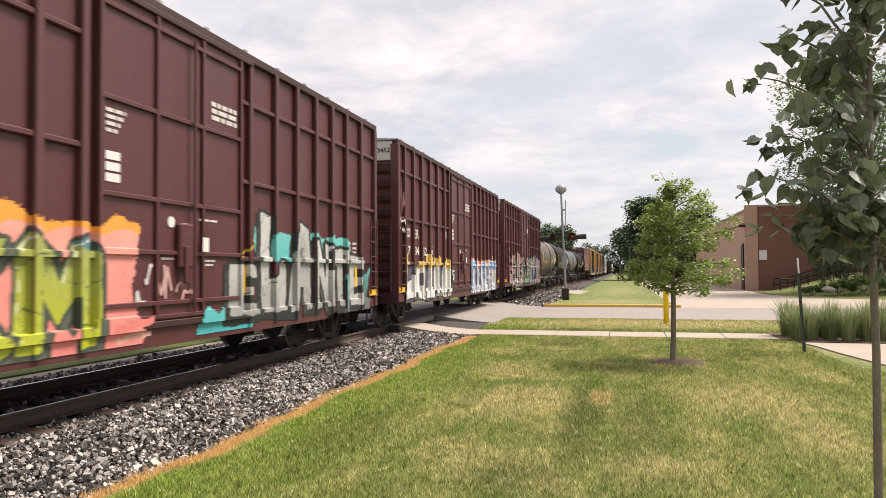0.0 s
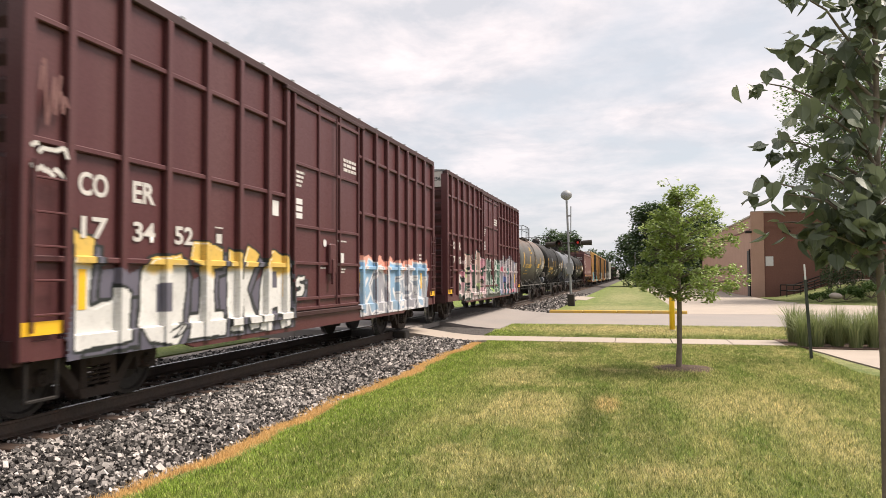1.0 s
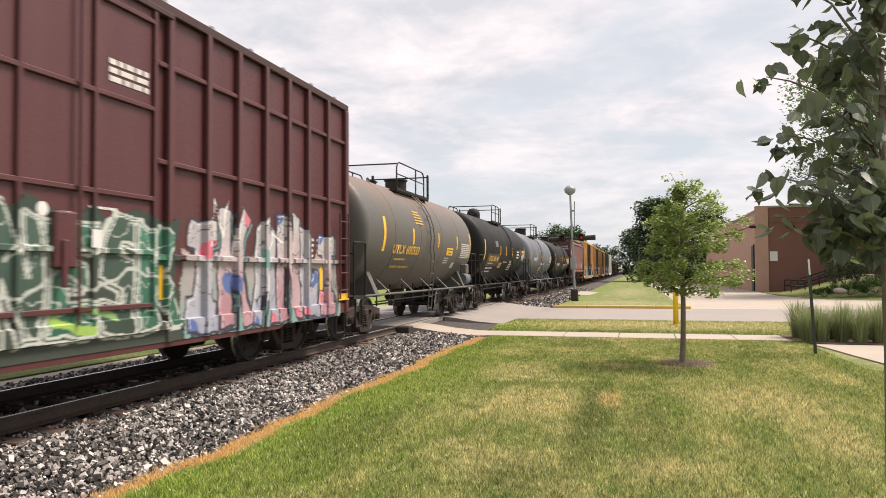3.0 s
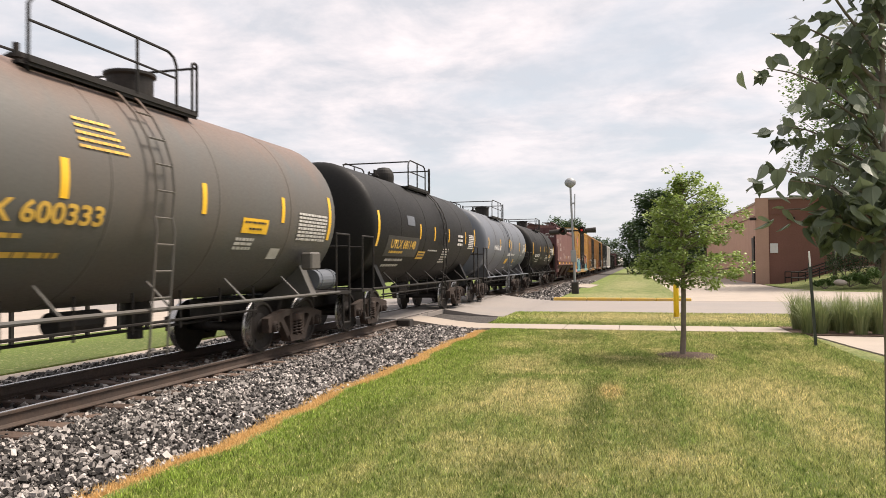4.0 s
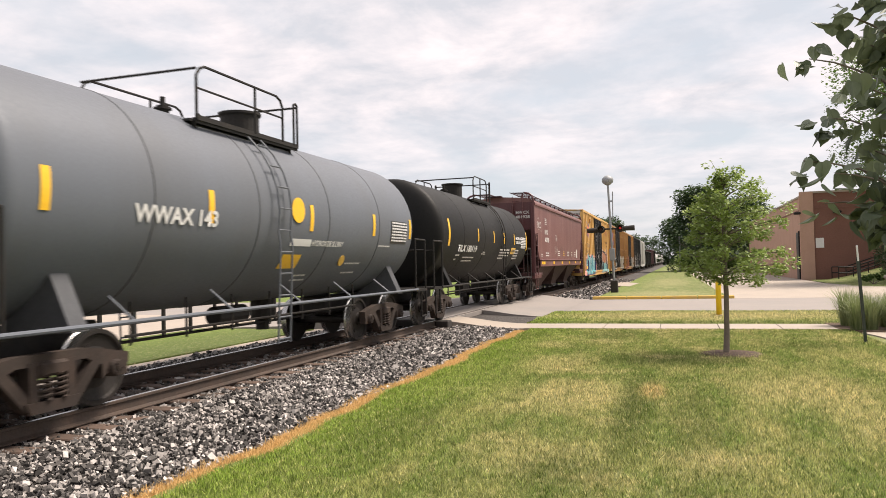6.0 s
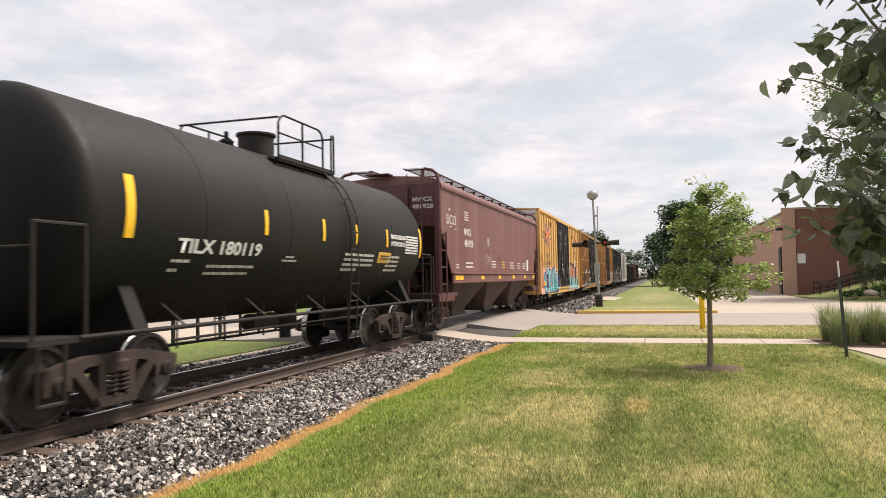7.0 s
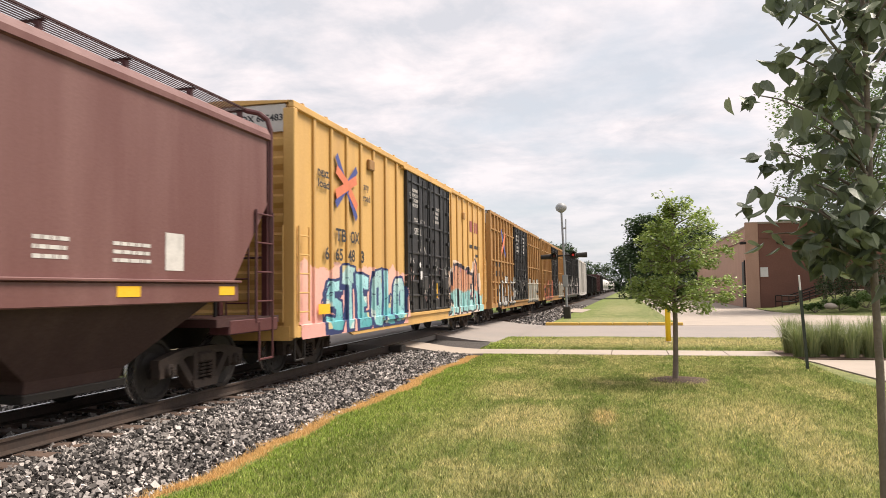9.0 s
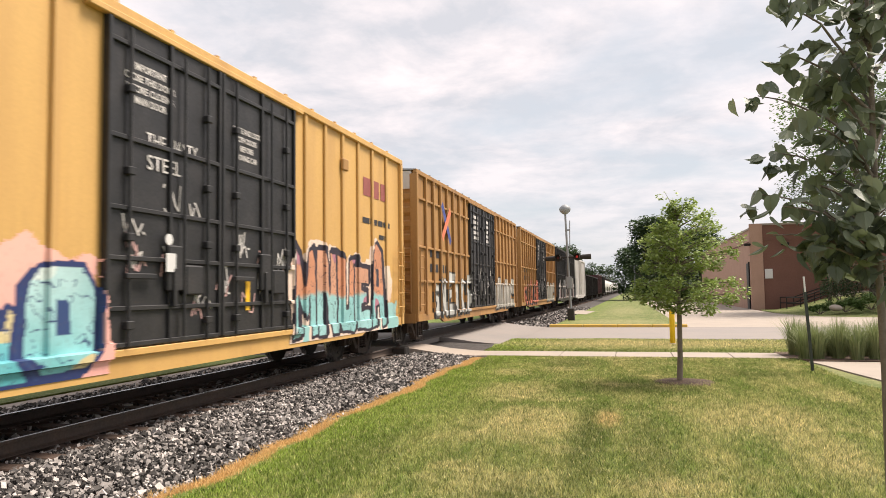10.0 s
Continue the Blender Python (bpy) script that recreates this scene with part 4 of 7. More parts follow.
def graffiti(car, depth, letters, fills, outline, shadow=None, halo=None, cloud=(), rim=None, split=None, edge=0.035, drop=(-0.09, -0.07), accents=(), strokes=(), shards=None, seed=1, cell=0.016, label="", wobble=0.03, crease=0.0):
    """letters: (glyph, y0, y1, z0, z1); fills: colours below and above, then those of every second letter;
    cloud: (y0, y1, z0, z1, colour below, colour above) patches behind; split: level where the fill changes sharply;
    shadow: colour of the letters' depth; strokes: (colour, width, y, z, y, z, ...) lines over all."""
    rnd = random.Random(seed)
    spans = [(a[1], a[2], a[3], a[4]) for a in letters] + [c[:4] for c in cloud]
    b = (min(a[0] for a in spans) - 0.25, max(a[1] for a in spans) + 0.25, max(min(a[2] for a in spans) - 0.12, 0.78), max(a[3] for a in spans) + 0.25)
    ny, nz = int((b[1] - b[0]) / cell), int((b[3] - b[2]) / cell)
    py, pz = np.meshgrid(np.linspace(b[0], b[1], ny), np.linspace(b[2], b[3], nz))
    wy = py + wobble * wave(py, pz, seed, 0.5)
    wz = pz + wobble * wave(py, pz, seed + 9, 0.5)
    col = np.zeros((*py.shape, 4))
    col[..., 3] = 1
    alpha = np.zeros(py.shape, bool)

    def lay(where, colour):
        col[where, :3] = np.clip(np.broadcast_to(colour, (*py.shape, 3))[where], 0, 1)
        alpha[where] = True

    ragged = wave(py, pz, seed + 5, 0.45)
    speck = np.random.RandomState(seed).uniform(-1, 1, py.shape)
    for y0, y1, z0, z1, low, high in cloud:
        # puffs along the upper edge, mist at the ends
        bump = 0.10 * np.abs(np.sin((py - y0) * 4.2 + seed)) + 0.08 * ragged
        room = np.minimum(np.minimum(py - y0 + 0.10 * ragged, y1 - py + 0.10 * ragged), np.minimum(z1 - 0.12 + bump - pz, pz - z0 + 0.05))
        up = np.clip((pz - z0) / (z1 - z0) + 0.2 * ragged, 0, 1)[..., None]
        lay(room + 0.03 * speck > 0, np.array(low) * (1 - up) + np.array(high) * up)
        if rim is not None:
            lay((room + 0.03 * speck > 0) & (z1 - 0.12 + bump - pz < 0.13 + 0.05 * ragged), rim)
    shapes = []
    for k, (glyph, y0, y1, z0, z1) in enumerate(letters):
        lean = rnd.uniform(-0.08, 0.08)
        pts = [(y0 + a * (y1 - y0) + lean * c, z0 + c * (z1 - z0)) for a, c in GLYPH[glyph]]
        dist = np.full(py.shape, 9.0)
        deep = np.full(py.shape, 9.0)
        for (a, c), (d, e) in zip(pts, pts[1:] + pts[:1]):
            dist = np.minimum(dist, segment(wy, wz, a, c, d, e))
            deep = np.minimum(deep, segment(wy - drop[0], wz - drop[1], a, c, d, e))
        within = inside_of(wy, wz, pts)
        behind = np.zeros(py.shape, bool)
        for f in (0.34, 0.67, 1.0):
            behind |= inside_of(wy - drop[0] * f, wz - drop[1] * f, pts)
        shapes.append((k, glyph, pts, dist, deep, within, behind, (y0, y1, z0, z1)))
    if halo is not None:
        for sh in shapes:
            lay(sh[5] | (sh[3] < 0.14 + 0.05 * ragged), halo)
    for k, glyph, pts, dist, deep, within, behind, (y0, y1, z0, z1) in shapes:
        if shadow is not None:
            lay(behind | (deep < edge), outline)
            lay(behind & (deep > edge * 0.6), shadow)
        lay(within | (dist < edge), outline)
        pair = fills[2:4] if k % 2 and len(fills) > 3 else fills[:2]
        up = (pz - z0) / (z1 - z0) + 0.12 * ragged
        up = np.clip((pz - split + 0.06 * ragged) * 12 + 0.5, 0, 1) if split else np.clip(up, 0, 1)
        body = np.array(pair[0]) * (1 - up[..., None]) + np.array(pair[1]) * up[..., None]
        body = body * (1 + 0.10 * speck[..., None] * 0.5 + 0.08 * ragged[..., None])
        fill = within & (dist > edge * 0.4)
        lay(fill, body)
        for i, accent in enumerate(accents):
            a, c = pts[(3 + 4 * i + k) % len(pts)]
            spot = np.hypot(wy - a, (wz - c) * 1.3)
            lay(fill & (spot < 0.22), accent)
        # highlights inside the upper left edges, and creases
        lit = fill & (dist > edge * 1.2) & (dist < edge * 1.9) & ~inside_of(wy - 0.045, wz + 0.045, pts)
        lay(lit, body * 0.25 + 0.62)
        if shards is not None:
            for _ in range(3):
                a, c = rnd.uniform(y0, y1), rnd.uniform(z0, z1)
                star = np.minimum(segment(wy, wz, a, c, a + rnd.uniform(-.4, .4), c + rnd.uniform(.15, .45)), segment(wy, wz, a, c, a + rnd.uniform(.1, .45), c + rnd.uniform(-.3, .1)))
                lay(fill & (star < 0.05), shards)
        if crease:
            lay(fill & (np.abs(wave(py, pz, seed + 30 + k, 0.30)) < crease), outline)
        if glyph in COUNTER:
            u0, w0, u1, w1 = COUNTER[glyph]
            hy, hz = (wy - y0) / (y1 - y0), (wz - z0) / (z1 - z0)
            lay((hy > u0) & (hy < u1) & (hz > w0) & (hz < w1), shadow if shadow is not None else outline)
    for stroke in strokes:
        pts = list(zip(stroke[2::2], stroke[3::2]))
        for (a, c), (d, e) in zip(pts, pts[1:]):
            lay(segment(wy, wz, a, c, d, e) < stroke[1], stroke[0])
    alpha &= (pz > 0.80)
    # keep painted cells alone
    px = depth(py, pz) + 0.007
    idx = np.arange(ny * nz).reshape(nz, ny)
    keep = alpha[:-1, :-1] & alpha[1:, :-1] & alpha[:-1, 1:] & alpha[1:, 1:]
    q = np.stack([idx[:-1, :-1][keep], idx[:-1, 1:][keep], idx[1:, 1:][keep], idx[1:, :-1][keep]], 1)
    used, back = np.unique(q, return_inverse=True)
    verts = np.stack([px.ravel()[used], py.ravel()[used], pz.ravel()[used]], 1)
    ob = mesh_of("graffiti", verts.tolist(), back.reshape(-1, 4).tolist(), M["spray"], car)
    layer = ob.data.color_attributes.new("paint", "FLOAT_COLOR", "POINT")
    layer.data.foreach_set("color", col.reshape(-1, 4)[used].ravel())
    if label:
        tagged(ob, label)
    return ob


def relief(posts, ribs, door, length, proud, W=1.515, top=5.2):
    """How far a boxcar's side stands out, by place."""
    L = length / 2

    def depth(y, z):
        x = np.full(y.shape, W)
        for r in ribs:
            x = np.where(np.abs(z - r) < 0.04, W + 0.062, x)
        for p in posts:
            x = np.where(np.abs(y + L - p) < 0.062, W + proud, x)
        u, w, n = -L + door[0], -L + door[1], door[2]
        leaf = (w - u) / n
        dx = np.full(y.shape, W + 0.062)
        cols = 3 if n == 1 else 2
        for k in range(n):
            for i in range(cols + 1):
                yy = u + k * leaf + 0.05 + (leaf - 0.10) * i / cols
                dx = np.where(np.abs(y - yy) < 0.04, W + 0.108, dx)
        for r in (1.12, 1.95) if n == 1 else (1.12, 1.55, 2.15):
            dx = np.where(np.abs(z - r) < 0.04, W + 0.103, dx)
        x = np.where((y > u - 0.01) & (y < w + 0.01) & (z > 1.07), dx, x)
        track = (y > u - 2.0) & (y < w + 0.3) & (z > 0.965) & (z < 1.085)
        x = np.where(track, W + 0.103, x)
        x = np.where((z < 1.075) & ~track, np.maximum(x, W + 0.053), x)
        x = np.where(np.abs(y) > L - 0.175, np.maximum(x, W + 0.088), x)
        return x
    return depth


def tag_strokes(car, x, y, z, w, h, mat, seed, n=7, thick=0.018, name="scrawl"):
    """A thin sprayed scrawl."""
    rnd = random.Random(seed)
    bm = bmesh.new()
    px, pz = y, z + h * rnd.random()
    for k in range(n):
        qx, qz = y + w * (k + 0.6 + rnd.uniform(-0.5, 0.5)) / n, z + h * rnd.random()
        d = Vector((qx - px, qz - pz))
        if d.length < 0.02:
            continue
        s = Vector((-d.y, d.x)).normalized() * thick
        v = [bm.verts.new((x, px + s.x, pz + s.y)), bm.verts.new((x, px - s.x, pz - s.y)), bm.verts.new((x, qx - s.x, qz - s.y)), bm.verts.new((x, qx + s.x, qz + s.y))]
        bm.faces.new(v)
        px, pz = (qx, qz) if rnd.random() < 0.7 else (qx, z + h * rnd.random())
        x += 0.0005
    return part(name, bm, mat, car)


def hopper_car(start, length, label):
    """Covered hopper: sloped ends, flat side, three bins below, roof walk."""
    car = car_at("hopper_car", start, label)
    L = length / 2
    W, top = 1.53, 4.36
    # inner bin between the side sheets, its ends sloping far inwards, shade in its dark colour
    inner = [(-L + 3.0, 1.62), (-L + 0.12, 3.30), (-L + 0.06, top), (L - 0.06, top), (L - 0.12, 3.30), (L - 3.0, 1.62)]
    part("body", prism(bmesh.new(), inner, -W + 0.03, W - 0.03), M["hopper_shaded_grime"], car)
    # side sheets, cut back below the end sheets
    out = [(-L + 1.22, 1.70), (-L + 0.55, 2.55), (-L + 0.05, 3.15), (-L, 3.25), (-L, top), (L, top), (L, 3.25), (L - 0.05, 3.15), (L - 0.55, 2.55), (L - 1.22, 1.70)]
    for s in (1, -1):
        part("side_sheet", prism(bmesh.new(), out, *sorted((s * (W - 0.035), s * W))), M["hopper"], car)
    # rounded shoulder to the roof
    for s in (1, -1):
        bm = bmesh.new()
        sect = [(W, top - 0.10), (W + 0.05, top - 0.08), (W + 0.05, top + 0.0), (W - 0.02, top + 0.12), (W - 0.35, top + 0.24), (0, top + 0.32), (0, top - 0.1)]
        a = [bm.verts.new((s * x, -L, z)) for x, z in sect]
        b = [bm.verts.new((s * x, L, z)) for x, z in sect]
        bm.faces.new(a)
        bm.faces.new(b[::-1])
        for i in range(len(a)):
            j = (i + 1) % len(a)
            bm.faces.new((a[i], b[i], b[j], a[j]))
        bmesh.ops.recalc_face_normals(bm, faces=bm.faces[:])
        part("roof_side", bm, M["hopper"], car)
        bm = boxed(*sorted((s * W, s * (W + 0.06))), -L + 1.05, L - 1.05, 1.56, 1.84, bevel=0.015)
        part("side_sill", bm, M["hopper"], car)
        bm = boxed(*sorted((s * W, s * (W + 0.10))), -L + 1.02, L - 1.02, 1.84, 1.88, bevel=0.01)
        part("sill_flange", bm, M["hopper"], car)
    # roof walk grating on brackets, with hatches
    n = int(length / 1.35)
    for s in (1,):
        for k in range(n + 1):
            y = -L + 0.05 + k * (length - 0.1) / n
            part("walk_bracket", boxed(0.98, 1.06, y - 0.03, y + 0.03, top + 0.1, top + 0.46), M["maroon"], car)
    for s in (1, -1):
        for x in (0.50, 1.12):
            part("walk_slat", boxed(*sorted((s * (x - 0.015), s * (x + 0.015))), -L - 0.12, L + 0.12, top + 0.47, top + 0.495), M["maroon_dark"], car)
        bm = bmesh.new()
        for k in range(n + 1):
            y = -L + 0.05 + k * (length - 0.1) / n
            box(bm, *sorted((s * 0.5, s * 1.1)), y - 0.03, y + 0.03, top + 0.44, top + 0.468)
        for k in range(10):
            x = s * (0.555 + 0.057 * k)
            box(bm, x - 0.007, x + 0.007, -L - 0.12, L + 0.12, top + 0.472, top + 0.484)
        tagged(part("walk_grating", bm, M["maroon_dark"], car), kind="stuff")
    # ends: slope sheet cover, posts, platform, ladders
    for e in (-1, 1):
        part("end_sheet", boxed(-W, W, *sorted((e * (L - 0.05), e * (L + 0.02))), 3.20, top + 0.05), M["maroon"], car)
        for x in (-1.45, -0.55, 0.55, 1.45):
            part("end_post", boxed(x - 0.06, x + 0.06, *sorted((e * (L + 0.02), e * (L + 0.14))), 1.25 if abs(x) > 1 else 1.3, top - 0.05, bevel=0.012), M["maroon"], car)
        part("end_platform", boxed(-1.55, 1.55, *sorted((e * (L - 1.6), e * (L + 0.35))), 1.18, 1.30), M["maroon_dark"], car)
        for s in (1, -1):
            part("step_box", boxed(*sorted((s * 1.2, s * 1.56)), *sorted((e * (L - 1.25), e * (L + 0.3))), 1.05, 1.28, bevel=0.02), M["maroon"], car)
        bm = bmesh.new()
        for y in (e * (L + 0.1), e * (L - 0.45)):
            rod(bm, (1.56, y, 1.2), (1.56, y, 3.05), 0.024, 6)
        for k in range(4):
            rod(bm, (1.56, e * (L + 0.1), 1.55 + k * 0.48), (1.56, e * (L - 0.45), 1.55 + k * 0.48), 0.016, 6)
        bent(bm, [(1.56, e * (L + 0.1), 1.2), (1.56, e * (L + 0.1), 0.6), (1.56, e * (L - 0.35), 0.6), (1.56, e * (L - 0.35), 1.2)], 0.02)
        part("side_ladder", bm, M["maroon"], car)
        end_ladder(car, e * (L + 0.2), 0.62, 1.05, 1.3, top + 0.3, 8, M["maroon"])
        bm = bmesh.new()
        bent(bm, [(-1.4, e * (L + 0.32), 1.3), (-1.4, e * (L + 0.32), 2.3), (1.4, e * (L + 0.32), 2.3), (1.4, e * (L + 0.32), 1.3)], 0.02)
        part("end_handrail", bm, M["maroon_dark"], car)
        # corner tubes that bend over to the roof walk
        for s in (1, -1):
            bm = bent(bmesh.new(), [(s * 1.52, e * (L + 0.10), 1.2), (s * 1.52, e * (L + 0.10), top + 0.12), (s * 1.47, e * (L + 0.09), top + 0.30), (s * 1.34, e * (L + 0.04), top + 0.41), (s * 1.12, e * (L - 0.02), top + 0.46)], 0.045, 8)
            part("corner_tube", bm, M["maroon"], car)
        part("brake_platform", boxed(-0.55, 0.15, *sorted((e * (L + 0.02), e * (L + 0.42))), top + 0.30, top + 0.34), M["maroon_dark"], car)
        # brake cylinder and pipes behind the posts
        bm = bmesh.new()
        rod(bm, (-0.3, e * (L - 0.75), 1.62), (0.5, e * (L - 0.75), 1.62), 0.24, 14)
        bent(bm, [(0.9, e * (L - 0.6), 1.3), (0.9, e * (L - 0.6), 2.0), (0.2, e * (L - 0.9), 2.2)], 0.03)
        part("brake_gear", bm, M["steel_dark"], car)
        coupler(car, e * (L + 0.25), e)
        truck(car, e * (L - 1.15), True)
    part("centre_sill", boxed(-0.3, 0.3, -L - 0.2, L + 0.2, 0.80, 1.15), M["steel_dark"], car)
    # bins: tapering chutes, coloured dark for the shade under the car
    span = (length - 3.0) / 3
    for k in range(3):
        yc = -L + 1.5 + span * (k + 0.5)
        bm = bmesh.new()
        rows = [(1.62, span * 0.5 - 0.01, 1.46), (0.74, 0.80, 0.98), (0.58, 0.78, 0.94), (0.58, 0.70, 0.86)]
        prev = None
        for z, hy, hx in rows:
            cur = [bm.verts.new(p) for p in ((-hx, yc - hy, z), (hx, yc - hy, z), (hx, yc + hy, z), (-hx, yc + hy, z))]
            if prev:
                for i in range(4):
                    j = (i + 1) % 4
                    bm.faces.new((prev[i], prev[j], cur[j], cur[i]))
            else:
                bm.faces.new(cur)
            prev = cur
        bm.faces.new(prev)
        bmesh.ops.recalc_face_normals(bm, faces=bm.faces[:])
        part("bin", bm, M["hopper_shaded_grime"], car)
        part("outlet_gate", boxed(-1.0, 1.0, yc - 0.84, yc + 0.84, 0.50, 0.60, bevel=0.01), M["steel_dark"], car)
    x, N = W + 0.004, L - 0.20
    lettering("reporting_mark", "MWCX", M["stencil"], car, x, -N + 2.35, -N + 3.22, 3.06, 0.23)
    lettering("car_number", "481928", M["stencil"], car, x, -N + 2.36, -N + 3.44, 2.70, 0.23)
    lettering("end_mark", "MWCX", M["stencil"], car, -L - 0.024, 0.72, 1.32, 3.90, 0.13, face=0)
    lettering("end_number", "481928", M["stencil"], car, -L - 0.024, 0.70, 1.34, 3.70, 0.13, face=0)
    bars("stencil", [(-N + 2.4, -N + 2.9, 3.78 - 0.08 * k, 0.035) for k in range(4)], M["stencil"], car, x, 3)
    bars("stencil", [(-N + 2.5, -N + 3.4, 2.16, 0.06), (-N + 2.5, -N + 3.4, 2.04, 0.06)], M["stencil"], car, x, 4)
    bars("stencil", [(-N + 1.3, -N + 1.7, 2.10 - 0.08 * k, 0.035) for k in range(2)], M["stencil"], car, x, 5)
    for k, (y, w) in enumerate(((6.1, 0.7), (7.9, 0.5), (9.4, 0.8), (11.0, 0.5), (12.2, 0.7))):
        bars("stencil", [(-N + y, -N + y + w, 2.28 - 0.10 * i, 0.045) for i in range(3)], (M["stencil"], M["stencil_yellow"])[k % 2 if k < 3 else 0], car, x, 6 + k)
    bars("placard", [(-N + 13.2, -N + 13.6, 2.0, 0.5)], M["stencil"], car, x, 2)
    bm = bmesh.new()
    for a, b, c, d in ((0, 0.28, 0, 0.02), (0, 0.28, 0.28, 0.30), (0, 0.02, 0.02, 0.28), (0.26, 0.28, 0.02, 0.28), (0.07, 0.21, 0.20, 0.24), (0.10, 0.13, 0.06, 0.16), (0.13, 0.20, 0.06, 0.09), (0.13, 0.20, 0.13, 0.16)):
        box(bm, x - 0.002, x + 0.001, -N + 5.5 + a, -N + 5.5 + b, 2.83 + c, 2.83 + d)
    part("data_panel", bm, M["stencil"], car)
    lettering("scrawl", "SICO", M["stencil"], car, x, -N + 0.40, -N + 1.40, 3.30, 0.28, bold=0.0)
    tag_strokes(car, x, -N + 0.62, 3.62, 0.22, 0.2, M["stencil"], 12, 4, 0.014)
    bars("stencil", [(-N + 0.72, -N + 0.95, 3.22, 0.025), (-N + 1.22, -N + 1.45, 3.17, 0.025)], M["stencil"], car, x, 31)
    tag_strokes(car, x, -N + 5.2, 2.15, 0.9, 0.4, M["stencil"], 15, 9, 0.012)
    tag_strokes(car, x, -N + 6.9, 2.2, 0.9, 0.4, M["door_black"], 16, 9, 0.010)
    for y in (1.06, 1.52, 4.25, 6.95, 9.6, 12.2, 14.4):
        part("reflective_tape", boxed(W + 0.06, W + 0.066, -N + y, -N + y + 0.42, 1.66, 1.79), M["reflector"], car)
    return car


def gondola(start, length, label, mat, height=2.6):
    car = car_at("gondola_car", start, label)
    L = length / 2
    bm = bmesh.new()
    for s in (1, -1):
        box(bm, *sorted((s * 1.45, s * 1.52)), -L, L, 0.95, height)
        box(bm, -1.45, 1.45, *sorted((s * (L - 0.07), s * L)), 0.95, height)
    box(bm, -1.45, 1.45, -L + 0.07, L - 0.07, 0.90, 1.0)
    part("body", bm, mat, car)
    for k in range(int(length / 1.2)):
        for s in (1, -1):
            part("side_post", boxed(*sorted((s * 1.52, s * 1.6)), -L + 0.6 + k * 1.2 - 0.06, -L + 0.6 + k * 1.2 + 0.06, 0.95, height - 0.05), mat, car)
    for s in (1, -1):
        part("top_chord", boxed(*sorted((s * 1.42, s * 1.62)), -L, L, height - 0.05, height + 0.08), mat, car)
        coupler(car, s * L, s)
        truck(car, s * (L - 1.7), False)
    return car

# ---- the train ----
post_a = [0.66, 1.52, 2.37, 3.27, 4.17, 5.07, 5.72]
post_b = [9.40, 10.28, 11.10, 11.94, 12.74, 13.52, 14.40]
RED_RIBS = (1.90, 3.12, 4.38)
RED_DOOR = (5.9, 9.1, 1)
red_depth = relief(post_a + post_b, RED_RIBS, RED_DOOR, 15.4, 0.085)


def red_boxcar(start_end, label, number, digits):
    car = boxcar("boxcar", start_end + 7.7, 15.4, label, M["maroon"], M["maroon_dark"], M["maroon"], post_a + post_b, RED_DOOR, RED_RIBS, group="oxide red boxcars", end_number=number)
    L, x = 7.7, 1.521
    if digits:
        lettering("reporting_mark", "CO", M["stencil"], car, x, -L + 0.84, -L + 1.31, 2.62, 0.27)
        lettering("reporting_mark", "ER", M["stencil"], car, x, -L + 1.74, -L + 2.16, 2.62, 0.27)
        for text, y in zip(digits, (0.88, 1.74, 2.57)):
            lettering("car_number", text, M["stencil"], car, x + 0.010, -L + y, -L + y + 0.42, 2.14, 0.25)
        bars("data_panel", [(-L + 3.55, -L + 3.75, 2.16, 0.24)], M["maroon_dark"], car, x, 3)
        bars("stencil", [(-L + 3.55, -L + 3.75, 2.42, 0.02), (-L + 3.58, -L + 3.72, 2.2, 0.14)], M["stencil"], car, x + 0.002, 3)
        bars("stencil", [(-L + 5.28, -L + 5.5, 2.75, 0.26)], M["white"], car, x, 2)
    # stencils on the door and the far panels
    bars("stencil", [(-L + 8.25, -L + 8.95, 4.12 - 0.10 * k, 0.065) for k in range(3)], M["stencil"], car, 1.582, 4)
    bars("stencil", [(-L + 6.05, -L + 6.4 - 0.05 * k, 3.58 - 0.08 * k, 0.045) for k in range(4)], M["stencil"], car, 1.582, 5)
    bars("stencil", [(-L + 6.05, -L + 6.3, 3.02 - 0.13 * k, 0.10) for k in range(3)], M["white"], car, 1.582, 6)
    bars("stencil", [(-L + 7.95, -L + 8.4, 2.42, 0.03), (-L + 7.55, -L + 7.7, 2.2, 0.16)], M["white"], car, 1.582, 7)
    bm = lathe(bmesh.new(), [(0, 0.075), (0.004, 0.075), (0.004, 0.01)], "x", 18)
    part("door_mark", bm, M["white"], car).matrix_basis = pose(1.582, -0.4, 2.36)
    bars("stencil", [(-0.4 + 0.75, -0.4 + 1.05, 2.36 - 0.52, 0.03), (-0.4 + 0.75, -0.4 + 1.0, 2.36 - 0.58, 0.03), (-0.4 - 0.2, -0.4 + 0.05, 2.36 - 0.5, 0.03)], M["stencil"], car, 1.582, 17)
    bars("placard", [(-L + 7.9, -L + 8.05, 1.98, 0.2)], M["white"], car, 1.674, 2)
    for k in range(2):
        bars("stencil", [(-L + 13.62 + 0.36 * k, -L + 13.85 + 0.36 * k, 2.28 - 0.10 * i, 0.05) for i in range(4)], M["stencil"], car, x, 8 + k)
    for y in (0.85, 5.65, 9.25, 14.1):
        part("reflective_tape", boxed(1.522, 1.528, -L + y, -L + y + 0.12, 1.35, 1.80), M["reflector"], car)
    part("reflective_tape", boxed(1.60, 1.606, -L + 0.02, -L + 0.55, 1.12, 1.26), M["reflector"], car)
    part("reflective_tape", boxed(1.60, 1.606, L - 0.55, L - 0.02, 1.12, 1.26), M["reflector"], car)
    return car


